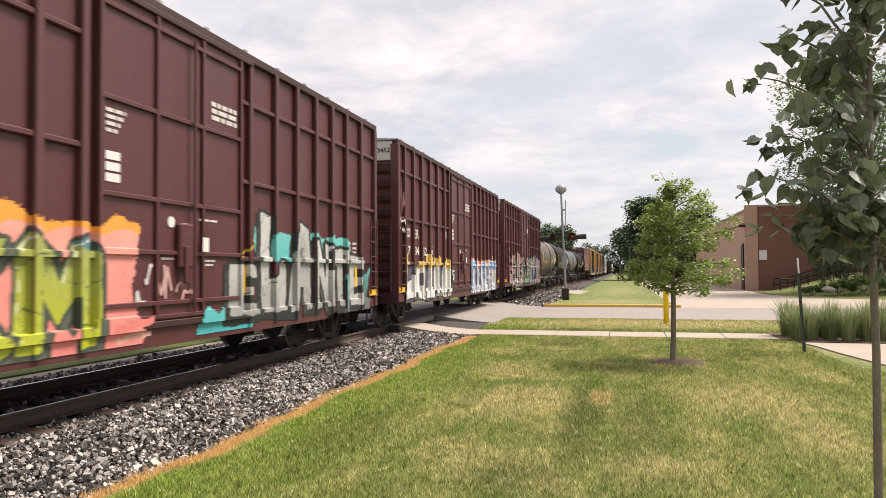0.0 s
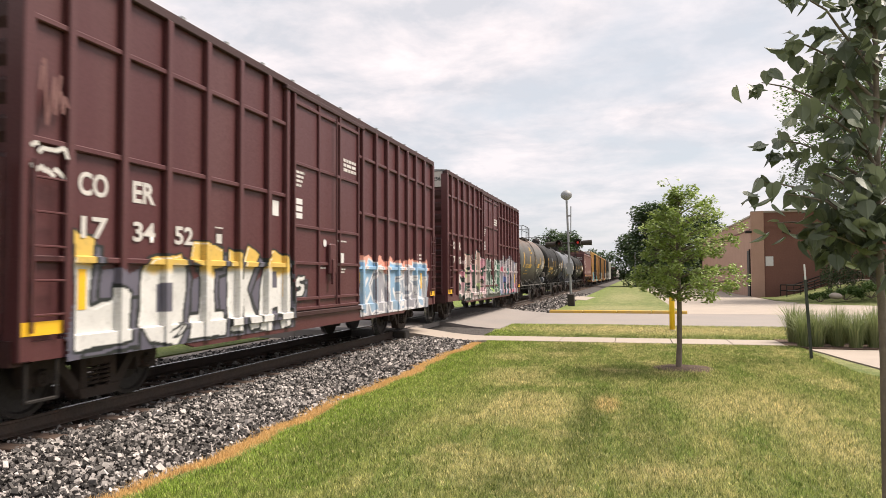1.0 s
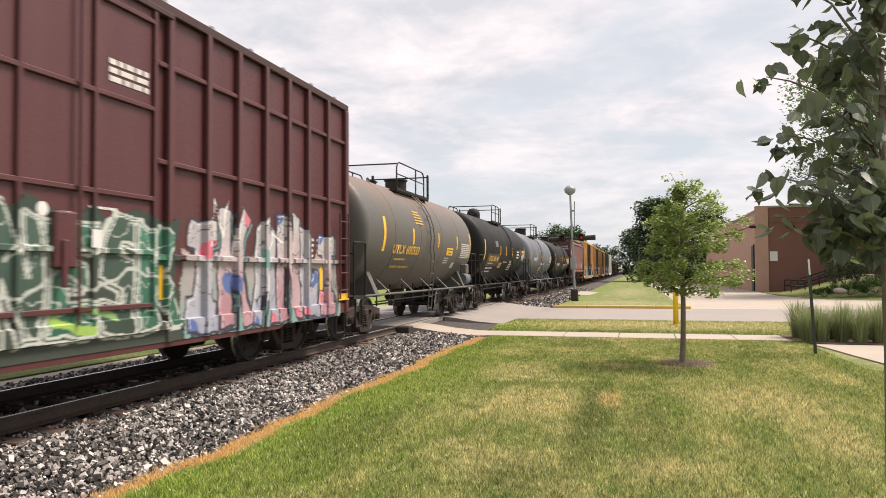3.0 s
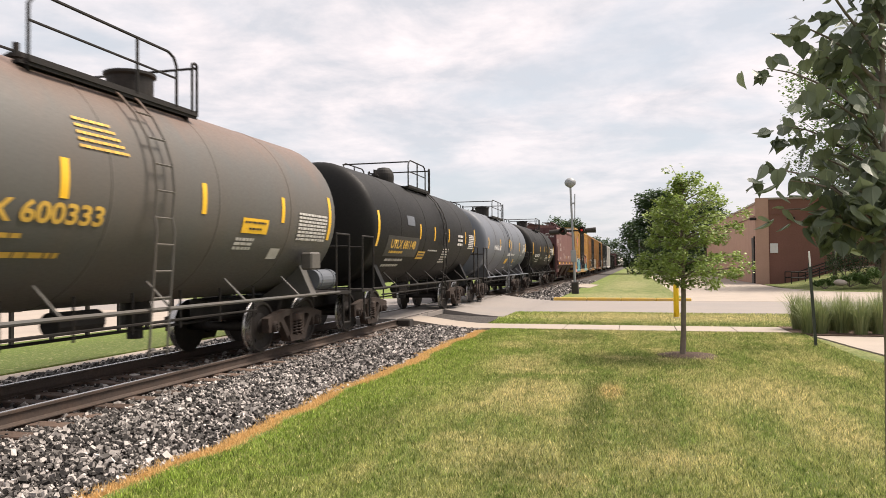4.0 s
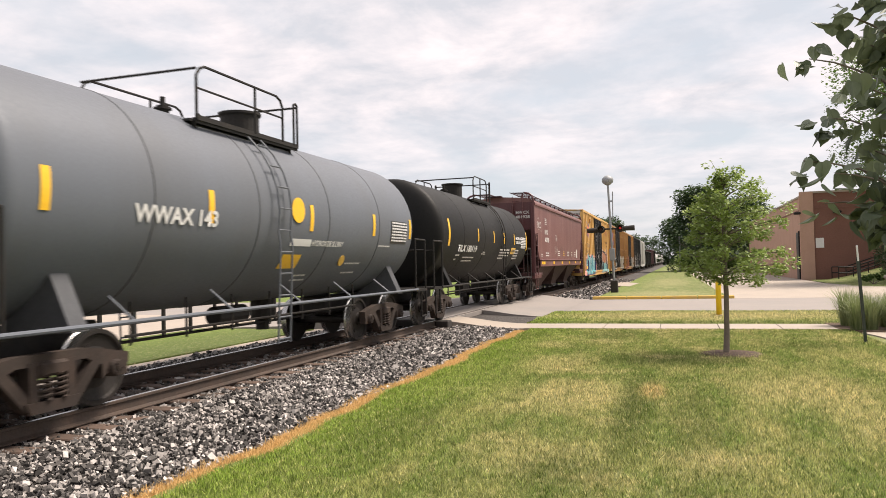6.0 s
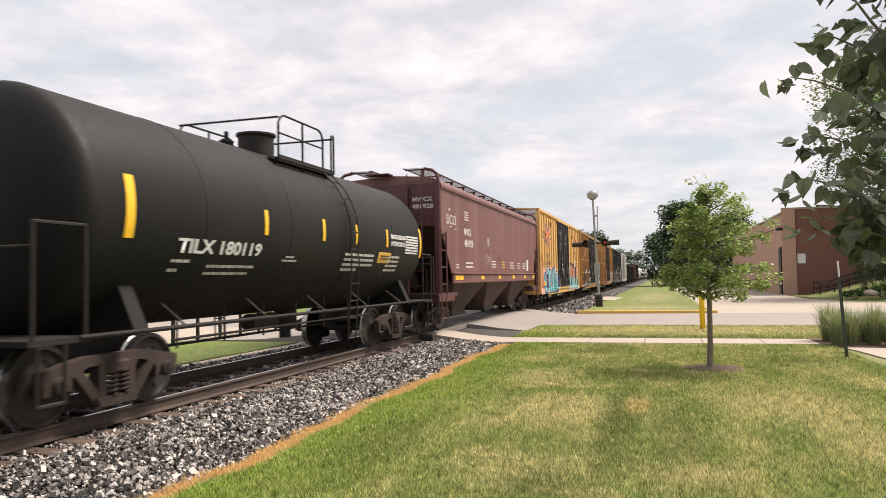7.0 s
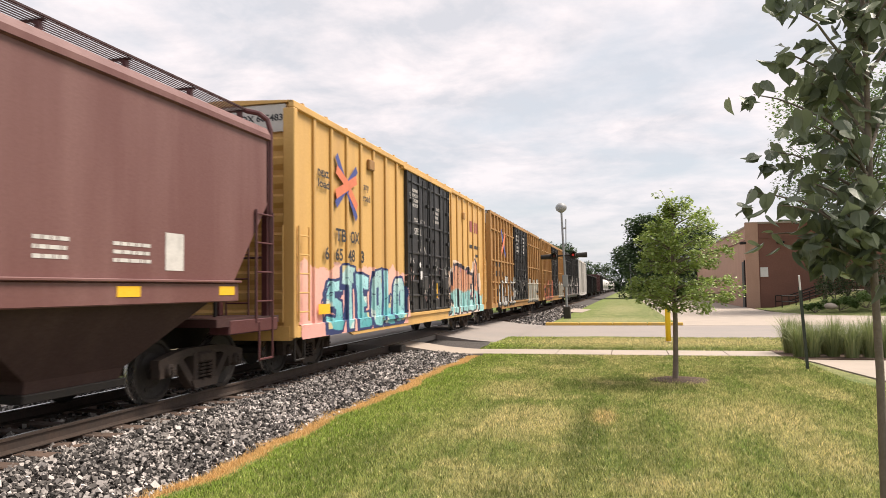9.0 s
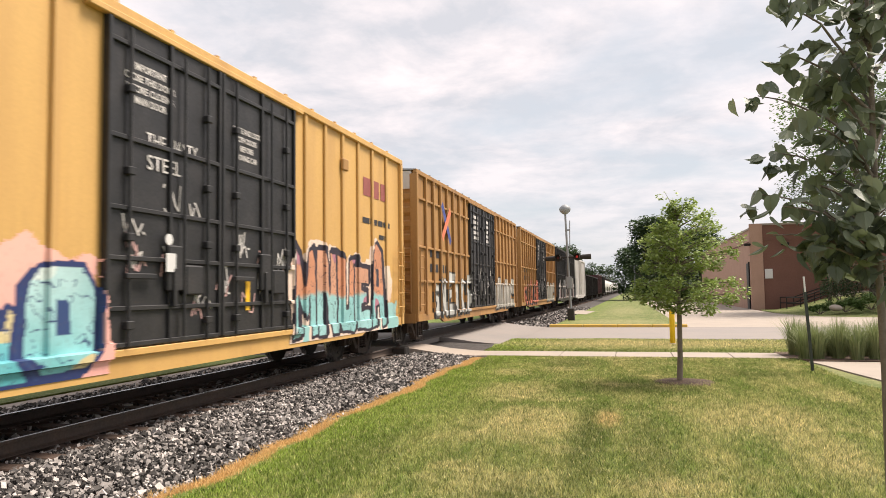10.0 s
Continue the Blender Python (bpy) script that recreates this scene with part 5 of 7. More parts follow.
car_1 = red_boxcar(0.87, "oxide red ribbed boxcar with green and silver graffiti", "", ())
car_2 = red_boxcar(17.95, "oxide red ribbed boxcar with white and yellow graffiti", "COER 173452", ("17", "34", "52"))
car_3 = red_boxcar(34.95, "oxide red ribbed boxcar with pink and green graffiti", "COER 173256", ("17", "32", "56"))
SOOT, CHALK = (0.018, 0.022, 0.022), (0.74, 0.73, 0.72)
graffiti(car_1, red_depth, [("N", -6.6, -5.35, 0.86, 2.05), ("A", -5.3, -4.1, 0.84, 2.08), ("K", -4.05, -2.95, 0.86, 2.10), ("M", -2.9, -1.75, 0.84, 2.10)], [(0.44, 0.47, 0.02), (0.30, 0.33, 0.10)], (0.05, 0.065, 0.05), (0.10, 0.12, 0.09), None, [(-7.0, -1.05, 0.80, 2.36, (0.70, 0.22, 0.20), (0.76, 0.34, 0.28))], (0.80, 0.33, 0.05), None, 0.035, (0.10, -0.08), [(0.10, 0.22, 0.26)], [((0.66, 0.20, 0.17), 0.05, -1.5, 1.05, -0.6, 1.12), ((0.68, 0.38, 0.30), 0.04, -1.4, 0.92, -0.8, 0.95)], None, 3, crease=0.03, label="lime green lettering on a pink and orange cloud")
graffiti(car_1, red_depth, [("E", 1.0, 2.1, 0.98, 1.85), ("L", 2.1, 3.05, 0.96, 2.72), ("A", 3.1, 4.15, 0.95, 2.55), ("N", 4.2, 5.1, 0.95, 2.28), ("T", 5.1, 6.0, 0.92, 2.22), ("E", 6.0, 6.9, 0.92, 2.05)], [(0.30, 0.30, 0.29), (0.46, 0.46, 0.45), (0.36, 0.36, 0.35), (0.52, 0.52, 0.50)], SOOT, (0.13, 0.13, 0.13), None, [(2.0, 6.3, 1.9, 2.45, (0.10, 0.42, 0.42), (0.16, 0.50, 0.48)), (0.3, 1.8, 0.80, 1.16, (0.05, 0.38, 0.42), (0.10, 0.44, 0.44)), (5.3, 7.3, 0.85, 1.75, (0.14, 0.14, 0.14), (0.10, 0.40, 0.40))], None, None, 0.052, (-0.09, -0.07), (), [((0.50, 0.36, 0.05), 0.03, 1.4, 1.9, 1.9, 2.15)], None, 11, crease=0.03, label="silver block lettering with a turquoise edge")
for k, (y, z, w, h) in enumerate(((-1.1, 1.25, 0.35, 0.55), (-0.7, 1.35, 0.3, 0.5), (-0.3, 1.2, 0.4, 0.4), (-0.2, 1.7, 0.25, 0.3))):
    tag_strokes(car_1, 1.59, y, z, w, h, M["pale_spray"] if k else M["stencil"], 31 + k, 6, 0.022)
graffiti(car_2, red_depth, [("L", -7.0, -6.0, 0.90, 2.22), ("O", -5.85, -4.9, 0.84, 2.0), ("I", -4.85, -3.9, 0.84, 2.2), ("K", -3.85, -2.95, 0.84, 2.16), ("A", -2.95, -1.8, 0.84, 2.10), ("S", -1.72, -1.35, 1.35, 1.75)], [(0.66, 0.65, 0.63), (0.62, 0.42, 0.10)], SOOT, (0.115, 0.11, 0.145), None, [(-7.05, -1.7, 0.82, 1.85, (0.10, 0.095, 0.13), (0.13, 0.12, 0.16))], None, 1.80, 0.032, (0.12, -0.09), (), [(SOOT, 0.012, -5.3, 1.0, -4.9, 1.12, -5.2, 0.93, -4.8, 1.05)], None, 5, label="white block lettering with yellow tops and dark depth")
graffiti(car_2, red_depth, [("K", 1.5, 2.6, 0.86, 2.05), ("N", 2.7, 3.7, 0.86, 1.95), ("E", 3.75, 4.75, 0.84, 2.05), ("S", 4.8, 5.7, 0.84, 1.98), ("T", 5.7, 6.95, 0.86, 2.08)], [(0.27, 0.37, 0.48), (0.24, 0.42, 0.62), (0.30, 0.30, 0.34), (0.36, 0.36, 0.40)], (0.66, 0.65, 0.66), (0.26, 0.26, 0.30), None, [(1.4, 7.1, 1.7, 2.22, (0.66, 0.26, 0.20), (0.72, 0.36, 0.28)), (1.4, 7.15, 0.82, 1.8, (0.25, 0.26, 0.30), (0.30, 0.36, 0.44))], None, None, 0.035, (0.08, -0.07), (), (), (0.72, 0.71, 0.72), 8, label="grey and blue lettering under a pink cloud")
tag_strokes(car_2, 1.605, -7.6, 2.95, 0.5, 0.14, M["stencil"], 33, 9, 0.024)
tag_strokes(car_2, 1.605, -7.6, 2.75, 0.55, 0.14, M["stencil"], 35, 9, 0.024)
tag_strokes(car_2, 1.605, -7.5, 3.2, 0.4, 0.8, M["hopper"], 34, 10, 0.018)
PINK, MINT = (0.66, 0.28, 0.38), (0.42, 0.50, 0.26)
graffiti(car_3, red_depth, [("S", -5.95, -5.2, 1.0, 1.85), ("E", -5.2, -4.1, 0.84, 2.52), ("U", -4.1, -3.2, 0.82, 2.15), ("A", -3.3, -2.4, 0.80, 2.62), ("S", -2.4, -1.4, 0.82, 2.45)], [(0.52, 0.44, 0.43), PINK, (0.46, 0.42, 0.40), (0.52, 0.36, 0.32)], (0.015, 0.03, 0.025), (0.10, 0.13, 0.11), None, [(-5.4, -1.35, 0.80, 2.3, (0.46, 0.36, 0.38), (0.40, 0.30, 0.30)), (-6.1, -5.2, 1.1, 1.75, (0.20, 0.24, 0.22), (0.32, 0.20, 0.22))], None, None, 0.034, (-0.10, -0.06), [MINT, (0.06, 0.10, 0.08), (0.62, 0.58, 0.55)], [(SOOT, 0.025, -5.0, 1.3, -4.6, 1.5, -4.3, 1.2), (SOOT, 0.025, -4.9, 1.0, -4.5, 1.15, -4.2, 1.0), (CHALK, 0.02, -3.9, 2.3, -3.7, 2.55, -3.5, 2.3, -3.75, 2.28)], None, 21, wobble=0.05, crease=0.045, label="pink and pale green lettering with black edge")
graffiti(car_3, red_depth, [("N", -1.2, -0.4, 1.0, 2.35), ("E", -0.4, 0.35, 1.0, 2.3), ("S", 0.4, 1.1, 1.0, 2.35), ("K", 1.1, 1.9, 1.0, 2.3)], [(0.035, 0.06, 0.045), (0.05, 0.09, 0.07), (0.03, 0.11, 0.07), (0.05, 0.16, 0.11)], (0.50, 0.52, 0.48), (0.02, 0.03, 0.025), None, [(-1.3, 2.0, 0.82, 2.45, (0.05, 0.06, 0.05), (0.03, 0.05, 0.04))], None, None, 0.022, (-0.06, -0.05), (), [((0.30, 0.45, 0.10), 0.05, -0.3, 1.15, 0.3, 1.05), ((0.24, 0.40, 0.16), 0.04, 0.1, 1.3, 0.7, 1.22), ((0.45, 0.47, 0.44), 0.02, -1.2, 1.6, -0.7, 1.45, -0.2, 1.7, 0.3, 1.5, 0.9, 1.75, 1.6, 1.6)], None, 23, wobble=0.05, crease=0.05, label="dark green angular lettering with pale outlines")
graffiti(car_3, red_depth, [("I", 2.1, 2.9, 0.86, 2.5), ("K", 2.9, 3.8, 0.86, 2.65), ("A", 3.8, 4.7, 0.86, 2.55), ("N", 4.7, 5.6, 0.86, 2.7), ("L", 5.6, 6.3, 0.86, 2.5), ("I", 6.3, 7.1, 0.86, 2.45)], [(0.30, 0.32, 0.40), (0.50, 0.46, 0.46), (0.44, 0.24, 0.28), (0.46, 0.44, 0.44)], (0.04, 0.04, 0.06), (0.16, 0.30, 0.28), None, [(2.0, 7.2, 0.84, 2.1, (0.20, 0.34, 0.32), (0.40, 0.30, 0.30))], None, None, 0.03, (0.07, -0.06), [(0.60, 0.16, 0.22), (0.10, 0.15, 0.36)], [(CHALK, 0.02, 2.6, 2.1, 2.8, 2.8, 3.0, 2.2, 3.2, 2.75), (CHALK, 0.018, 4.2, 1.2, 4.5, 2.4, 4.9, 2.2)], None, 27, wobble=0.05, crease=0.04, label="white and blue lettering with red accents")
tag_strokes(car_3, 1.525, -7.0, 3.3, 0.7, 0.5, M["hopper"], 36, 7, 0.012)


def tape_row(car, R, mid, places, z0=2.45, z1=2.95, mat=None):
    for y, w in places:
        shell_patch("reflective_tape", mat or M["reflector"], car, R, mid, y, y + w, z0, z1)


def shell_text(name, text, mat, car, R, mid, y0, y1, z, h):
    return bend_to_shell(lettering(name, text, mat, car, 0, y0, y1, z, h), R, mid, 0.014)


def shell_bars(name, rows, mat, car, R, mid, seed, out=0.014):
    return bend_to_shell(bars(name, rows, mat, car, 0, seed), R, mid, out)


# first tank: grimy grey-brown
S1 = 56.6         # marks are laid out from here
tank_1, L, R, mid = tank_car("tank_car", S1 + 0.45, 11.3, "grimy grey-brown tank car with yellow reflective stripes", M["tank_grime"], False, shift=0.34, dome=0.74, climb=-0.80, near=-2.19)
shell_text("reporting_mark", "UTLX 600333", M["stencil_yellow"], tank_1, R, mid, 53.10 - S1, 55.38 - S1, 2.16, 0.24)
shell_bars("stencil", [(53.4 - S1, 54.3 - S1, 2.0, 0.05), (53.4 - S1, 54.9 - S1, 1.8, 0.06)], M["stencil_yellow"], tank_1, R, mid, 1)
tape_row(tank_1, R, mid, [(52.3 - S1, 0.16), (61.6 - S1, 0.12)], 2.2, 3.05)
tape_row(tank_1, R, mid, [(54.68 - S1, 0.12), (57.28 - S1, 0.11), (59.64 - S1, 0.11)], 2.44, 2.88)
shell_patch("placard", M["reflector"], tank_1, R, mid, 58.4 - S1, 59.2 - S1, 2.22, 2.46, 0.010)
shell_bars("stencil", [(58.45 - S1, 59.15 - S1, 2.38, 0.03), (58.6 - S1, 59.0 - S1, 2.28, 0.03)], M["stencil_black"], tank_1, R, mid, 9, 0.018)
shell_bars("data_panel", [(60.3 - S1, 61.5 - S1, 2.62 - 0.065 * k, 0.042) for k in range(8)], M["stencil"], tank_1, R, mid, 3)
shell_bars("stencil", [(58.3 - S1, 58.85 - S1, 2.10 - 0.07 * k, 0.045) for k in range(3)], M["stencil"], tank_1, R, mid, 4)
shell_bars("stencil", [(55.0 - S1, 55.6 - S1 + 0.05 * k, 3.36 - 0.08 * k, 0.035) for k in range(5)], M["stencil_yellow"], tank_1, R, mid, 5)
shell_bars("stencil", [(59.5 - S1, 59.85 - S1, 1.82, 0.18)], M["stencil"], tank_1, R, mid, 2)
bm = bmesh.new()
rod(bm, (1.28, L - 1.0, 1.42), (1.28, L - 0.15, 1.42), 0.20, 20)
for y in (L - 0.85, L - 0.3):
    rod(bm, (1.28, y - 0.02, 1.42), (1.28, y + 0.02, 1.42), 0.21, 20)
part("air_reservoir", bm, M["tank_grey"], tank_1, "pale grey cylindrical air reservoir")
part("brake_box", boxed(1.40, 1.62, 60.6 - S1, 61.0 - S1, 1.62, 1.95, bevel=0.03), M["tank_grime"], tank_1)

# second tank: black
S2 = 69.95
tank_2, L, R, mid = tank_car("tank_car", S2 + 0.1, 11.2, "black tank car with yellow lettering", M["black"], True, shift=0.06, ball=True)
shell_patch("lettering_panel", M["door_black"], tank_2, R, mid, 65.6 - S2, 68.25 - S2, 1.92, 2.44, 0.006)
shell_text("reporting_mark", "UTLX 681148", M["stencil_yellow"], tank_2, R, mid, 65.9 - S2, 67.95 - S2, 2.12, 0.23)
shell_bars("stencil", [(65.9 - S2, 67.0 - S2, 2.0, 0.06)], M["stencil_yellow"], tank_2, R, mid, 1)
shell_bars("stencil", [(65.9 - S2, 67.3 - S2, 1.80, 0.06), (65.9 - S2, 67.2 - S2, 1.66, 0.06)], M["stencil"], tank_2, R, mid, 2)
shell_patch("placard", M["stencil_yellow"], tank_2, R, mid, 68.4 - S2, 69.1 - S2, 1.86, 2.08, 0.010)
shell_bars("stencil", [(68.45 - S2, 69.05 - S2, 2.0 - 0.08 * k, 0.04) for k in range(2)], M["door_black"], tank_2, R, mid, 6, 0.020)
shell_patch("grey_plate", M["tank_grey"], tank_2, R, mid, 67.1 - S2, 67.75 - S2, 2.76, 3.02, 0.010)
tape_row(tank_2, R, mid, [(68.25 - S2, 0.10), (69.75 - S2, 0.10), (71.45 - S2, 0.10), (73.8 - S2, 0.08)], 2.42, 2.84)
tape_row(tank_2, R, mid, [(64.8 - S2, 0.14), (75.3 - S2, 0.10)], 2.15, 3.0)
shell_bars("data_panel", [(74.3 - S2, 75.1 - S2, 2.72 - 0.065 * k, 0.042) for k in range(8)], M["stencil"], tank_2, R, mid, 3)
shell_bars("stencil", [(72.7 - S2, 73.4 - S2, 2.62 - 0.14 * k, 0.08) for k in range(3)], M["stencil"], tank_2, R, mid, 4)
shell_bars("stencil", [(71.0 - S2, 71.7 - S2, 2.16 - 0.08 * k, 0.045) for k in range(6)], M["stencil"], tank_2, R, mid, 5)
shell_bars("stencil", [(69.3 - S2, 70.3 - S2, 2.10, 0.04)], M["stencil"], tank_2, R, mid, 7)
lettering("end_number", "681148", M["stencil_yellow"], tank_2, -L + 0.16, 0.15, 0.95, 3.25, 0.12, face=0)
for k in range(4):
    bm = bmesh.new()
    for q in range(3):
        bm.faces.new([bm.verts.new(p) for p in ((0.15 + 0.3 * q, -L + 0.13, 2.2 - 0.09 * k), (0.38 + 0.3 * q, -L + 0.13, 2.2 - 0.09 * k), (0.38 + 0.3 * q, -L + 0.13, 2.25 - 0.09 * k), (0.15 + 0.3 * q, -L + 0.13, 2.25 - 0.09 * k))])
    part("end_stencil", bm, M["stencil"], tank_2)

# third tank: pale grey
S3 = 83.4
tank_3, L, R, mid = tank_car("tank_car", S3 + 0.05, 11.5, "pale grey tank car with white lettering", M["tank_grey"], False, radius=1.47, middle=2.62, shift=-0.13, dome=0.70, climb=-0.62, near=-1.9)
shell_patch("name_board", M["white"], tank_3, R, mid, 83.25 - S3, 83.95 - S3, 2.09, 2.21, 0.008)
shell_text("commodity_name", "HYDROXIDE SLURRY", M["white"], tank_3, R, mid, 83.98 - S3, 85.2 - S3, 2.10, 0.10)
shell_text("reporting_mark", "WWAX 143", M["white"], tank_3, R, mid, 79.6 - S3, 81.2 - S3, 2.30, 0.22)
tape_row(tank_3, R, mid, [(78.3 - S3, 0.12), (81.0 - S3, 0.12), (83.82 - S3, 0.12), (86.5 - S3, 0.12), (88.6 - S3, 0.13)], 2.35, 2.80)
bm = bmesh.new()
lathe(bm, [(0, 0.21), (0.008, 0.21), (0.008, 0.02)], "x", 28)
disc = part("yellow_disc", bm, M["reflector"], tank_3)
disc.matrix_basis = pose(on_shell(R, mid, 2.68, 0.004), 83.4 - S3, 2.68)
shell_patch("placard", M["reflector"], tank_3, R, mid, 83.15 - S3, 83.75 - S3, 1.72, 1.95, 0.010)
shell_patch("data_plate", M["door_black"], tank_3, R, mid, 87.5 - S3, 88.45 - S3, 2.22, 2.72, 0.006)
shell_bars("data_panel", [(87.52 - S3, 88.43 - S3, 2.66 - 0.065 * k, 0.036) for k in range(7)], M["white"], tank_3, R, mid, 3)
shell_bars("stencil", [(86.9 - S3, 87.5 - S3, 2.14, 0.03), (85.6 - S3, 86.3 - S3, 1.78, 0.03), (85.7 - S3, 86.3 - S3, 1.6, 0.03), (83.9 - S3, 84.4 - S3, 1.5, 0.03), (83.9 - S3, 84.3 - S3, 1.58, 0.03)], M["white"], tank_3, R, mid, 4)
bm = bmesh.new()
lathe(bm, [(0, 0.11), (0.012, 0.11), (0.012, 0.02)], "x", 24)
seal = part("seal", bm, M["stencil_yellow"], tank_3)
seal.matrix_basis = pose(on_shell(R, mid, 1.85, 0.002), 85.4 - S3, 1.85, 0, 25, 0)

# fourth tank: black
S4 = 96.8
tank_4, L, R, mid = tank_car("tank_car", S4, 11.9, "black tank car with white lettering", M["black"], True, radius=1.5, middle=2.62, shift=0.50)
shell_text("reporting_mark", "TILX 180119", M["white"], tank_4, R, mid, 92.65 - S4, 94.68 - S4, 2.10, 0.20)
shell_bars("stencil", [(92.6 - S4, 93.0 - S4, 1.98, 0.04), (93.4 - S4, 94.6 - S4, 1.92, 0.04), (93.4 - S4, 94.5 - S4, 1.82, 0.04), (92.6 - S4, 92.8 - S4, 1.86, 0.04)], M["stencil"], tank_4, R, mid, 1)
tape_row(tank_4, R, mid, [(91.65 - S4, 0.15), (102.3 - S4, 0.12)], 2.25, 3.0)
tape_row(tank_4, R, mid, [(94.72 - S4, 0.10), (96.75 - S4, 0.10), (98.25 - S4, 0.10), (99.95 - S4, 0.10)], 2.44, 2.84)
shell_patch("placard", M["stencil_yellow"], tank_4, R, mid, 99.55 - S4, 100.3 - S4, 2.08, 2.32, 0.010)
shell_bars("stencil", [(99.65 - S4, 100.2 - S4, 2.22 - 0.06 * k, 0.03) for k in range(2)], M["stencil_black"], tank_4, R, mid, 8, 0.018)
shell_bars("data_panel", [(101.2 - S4, 102.1 - S4, 2.72 - 0.065 * k, 0.042) for k in range(7)], M["white"], tank_4, R, mid, 3)
shell_text("contents_mark", "MAGNESIUM", M["white"], tank_4, R, mid, 100.22 - S4, 101.15 - S4, 2.64, 0.11)
shell_text("contents_mark", "HYDROXIDE", M["white"], tank_4, R, mid, 100.22 - S4, 101.15 - S4, 2.48, 0.11)
for k, y in enumerate((97.8, 98.55, 100.1)):
    shell_bars("stencil", [(y - S4, y + 0.75 - S4, 2.20 - 0.10 * i, 0.05) for i in range(4 - (k == 1))], M["stencil"], tank_4, R, mid, 5 + k)
shell_bars("stencil", [(95.4 - S4, 95.9 - S4, 2.04, 0.03), (95.5 - S4, 95.8 - S4, 2.10, 0.03)], M["stencil"], tank_4, R, mid, 9)
lettering("end_number", "180119", M["white"], tank_4, -L + 0.16, 0.3, 0.95, 2.95, 0.10, face=0)

hopper = hopper_car(104.3 + 7.85, 16.2, "faded brown covered hopper car with a roof walk")

# yellow boxcar with black double doors
yellow_posts = [1.0, 1.85, 2.7, 3.55, 4.4, 5.3, 6.2, 12.3, 13.2, 14.1, 15.0, 15.9, 16.9]
YD = (6.9, 11.75, 2)
car_5 = boxcar("boxcar", 121.1 + 9.05, 18.1, "yellow boxcar with black double doors and turquoise graffiti", M["yellow"], M["yellow"], M["door_black"], yellow_posts, YD, (), group="yellow boxcars", style="smooth", end_number="TBOX 665483", rib_posts=0.05)
y_depth = relief(yellow_posts, (), YD, 18.1, 0.05)
L, x = 9.05, 1.523
o = 122.4 + L      # marks are laid out from here
# crossed-arrows emblem as plain strips
for k, (ya, za, yb, zb, mat) in enumerate(((124.45, 4.55, 125.6, 3.30, "blue_sign"), (124.42, 3.50, 125.62, 4.42, "blue_sign"), (124.45, 4.25, 125.2, 3.95, "orange_sign"), (124.42, 3.72, 125.6, 4.18, "orange_sign"), (125.15, 3.9, 125.62, 3.55, "orange_sign"))):
    d = Vector((yb - ya, zb - za))
    n = Vector((-d.y, d.x)).normalized() * (0.085 if mat == "blue_sign" else 0.10)
    bm = bmesh.new()
    xx = 1.568 + 0.001 * k
    bm.faces.new([bm.verts.new((xx, ya - o + n.x, za + n.y)), bm.verts.new((xx, ya - o - n.x, za - n.y)), bm.verts.new((xx, yb - o - n.x, zb - n.y)), bm.verts.new((xx, yb - o + n.x, zb + n.y))])
    part("emblem", bm, M[mat], car_5)
for text, y0, y1, z in (("next", 123.50, 124.05, 3.98), ("load", 123.52, 124.08, 3.76), ("any", 126.05, 126.40, 3.98), ("road", 126.02, 126.48, 3.76)):
    lettering("slogan", text, M["stencil_black"], car_5, 1.568, y0 - o, y1 - o, z, 0.17)
for text, y0, y1, z in (("TB", 124.40, 124.98, 2.74), ("OX", 125.22, 125.75, 2.74), ("6", 123.85, 124.05, 2.33), ("65", 124.38, 124.78, 2.33), ("48", 125.08, 125.48, 2.33), ("3", 125.85, 126.05, 2.33)):
    lettering("reporting_mark", text, M["stencil_black"], car_5, 1.570, y0 - o, y1 - o, z, 0.27)
NAVY, TEAL, ICE = (0.02, 0.035, 0.13), (0.10, 0.42, 0.46), (0.36, 0.64, 0.68)
graffiti(car_5, y_depth, [("S", -7.5, -6.55, 0.88, 1.95), ("T", -6.6, -5.75, 0.86, 2.25), ("E", -5.75, -4.9, 0.84, 2.10), ("O", -4.85, -3.95, 0.84, 2.22), ("L", -3.95, -3.2, 0.84, 2.20), ("O", -3.2, -2.2, 0.88, 2.05)], [TEAL, ICE, (0.18, 0.50, 0.52), (0.44, 0.62, 0.62)], NAVY, (0.03, 0.06, 0.17), None, [(-8.75, -2.05, 0.80, 2.28, (0.78, 0.38, 0.34), (0.80, 0.46, 0.38))], None, None, 0.045, (-0.10, -0.06), [(0.60, 0.70, 0.66), (0.62, 0.52, 0.28)], [(NAVY, 0.03, -7.5, 0.9, -7.7, 1.5, -7.3, 1.85)], None, 41, crease=0.035, label="turquoise lettering with navy edge on a pink cloud")
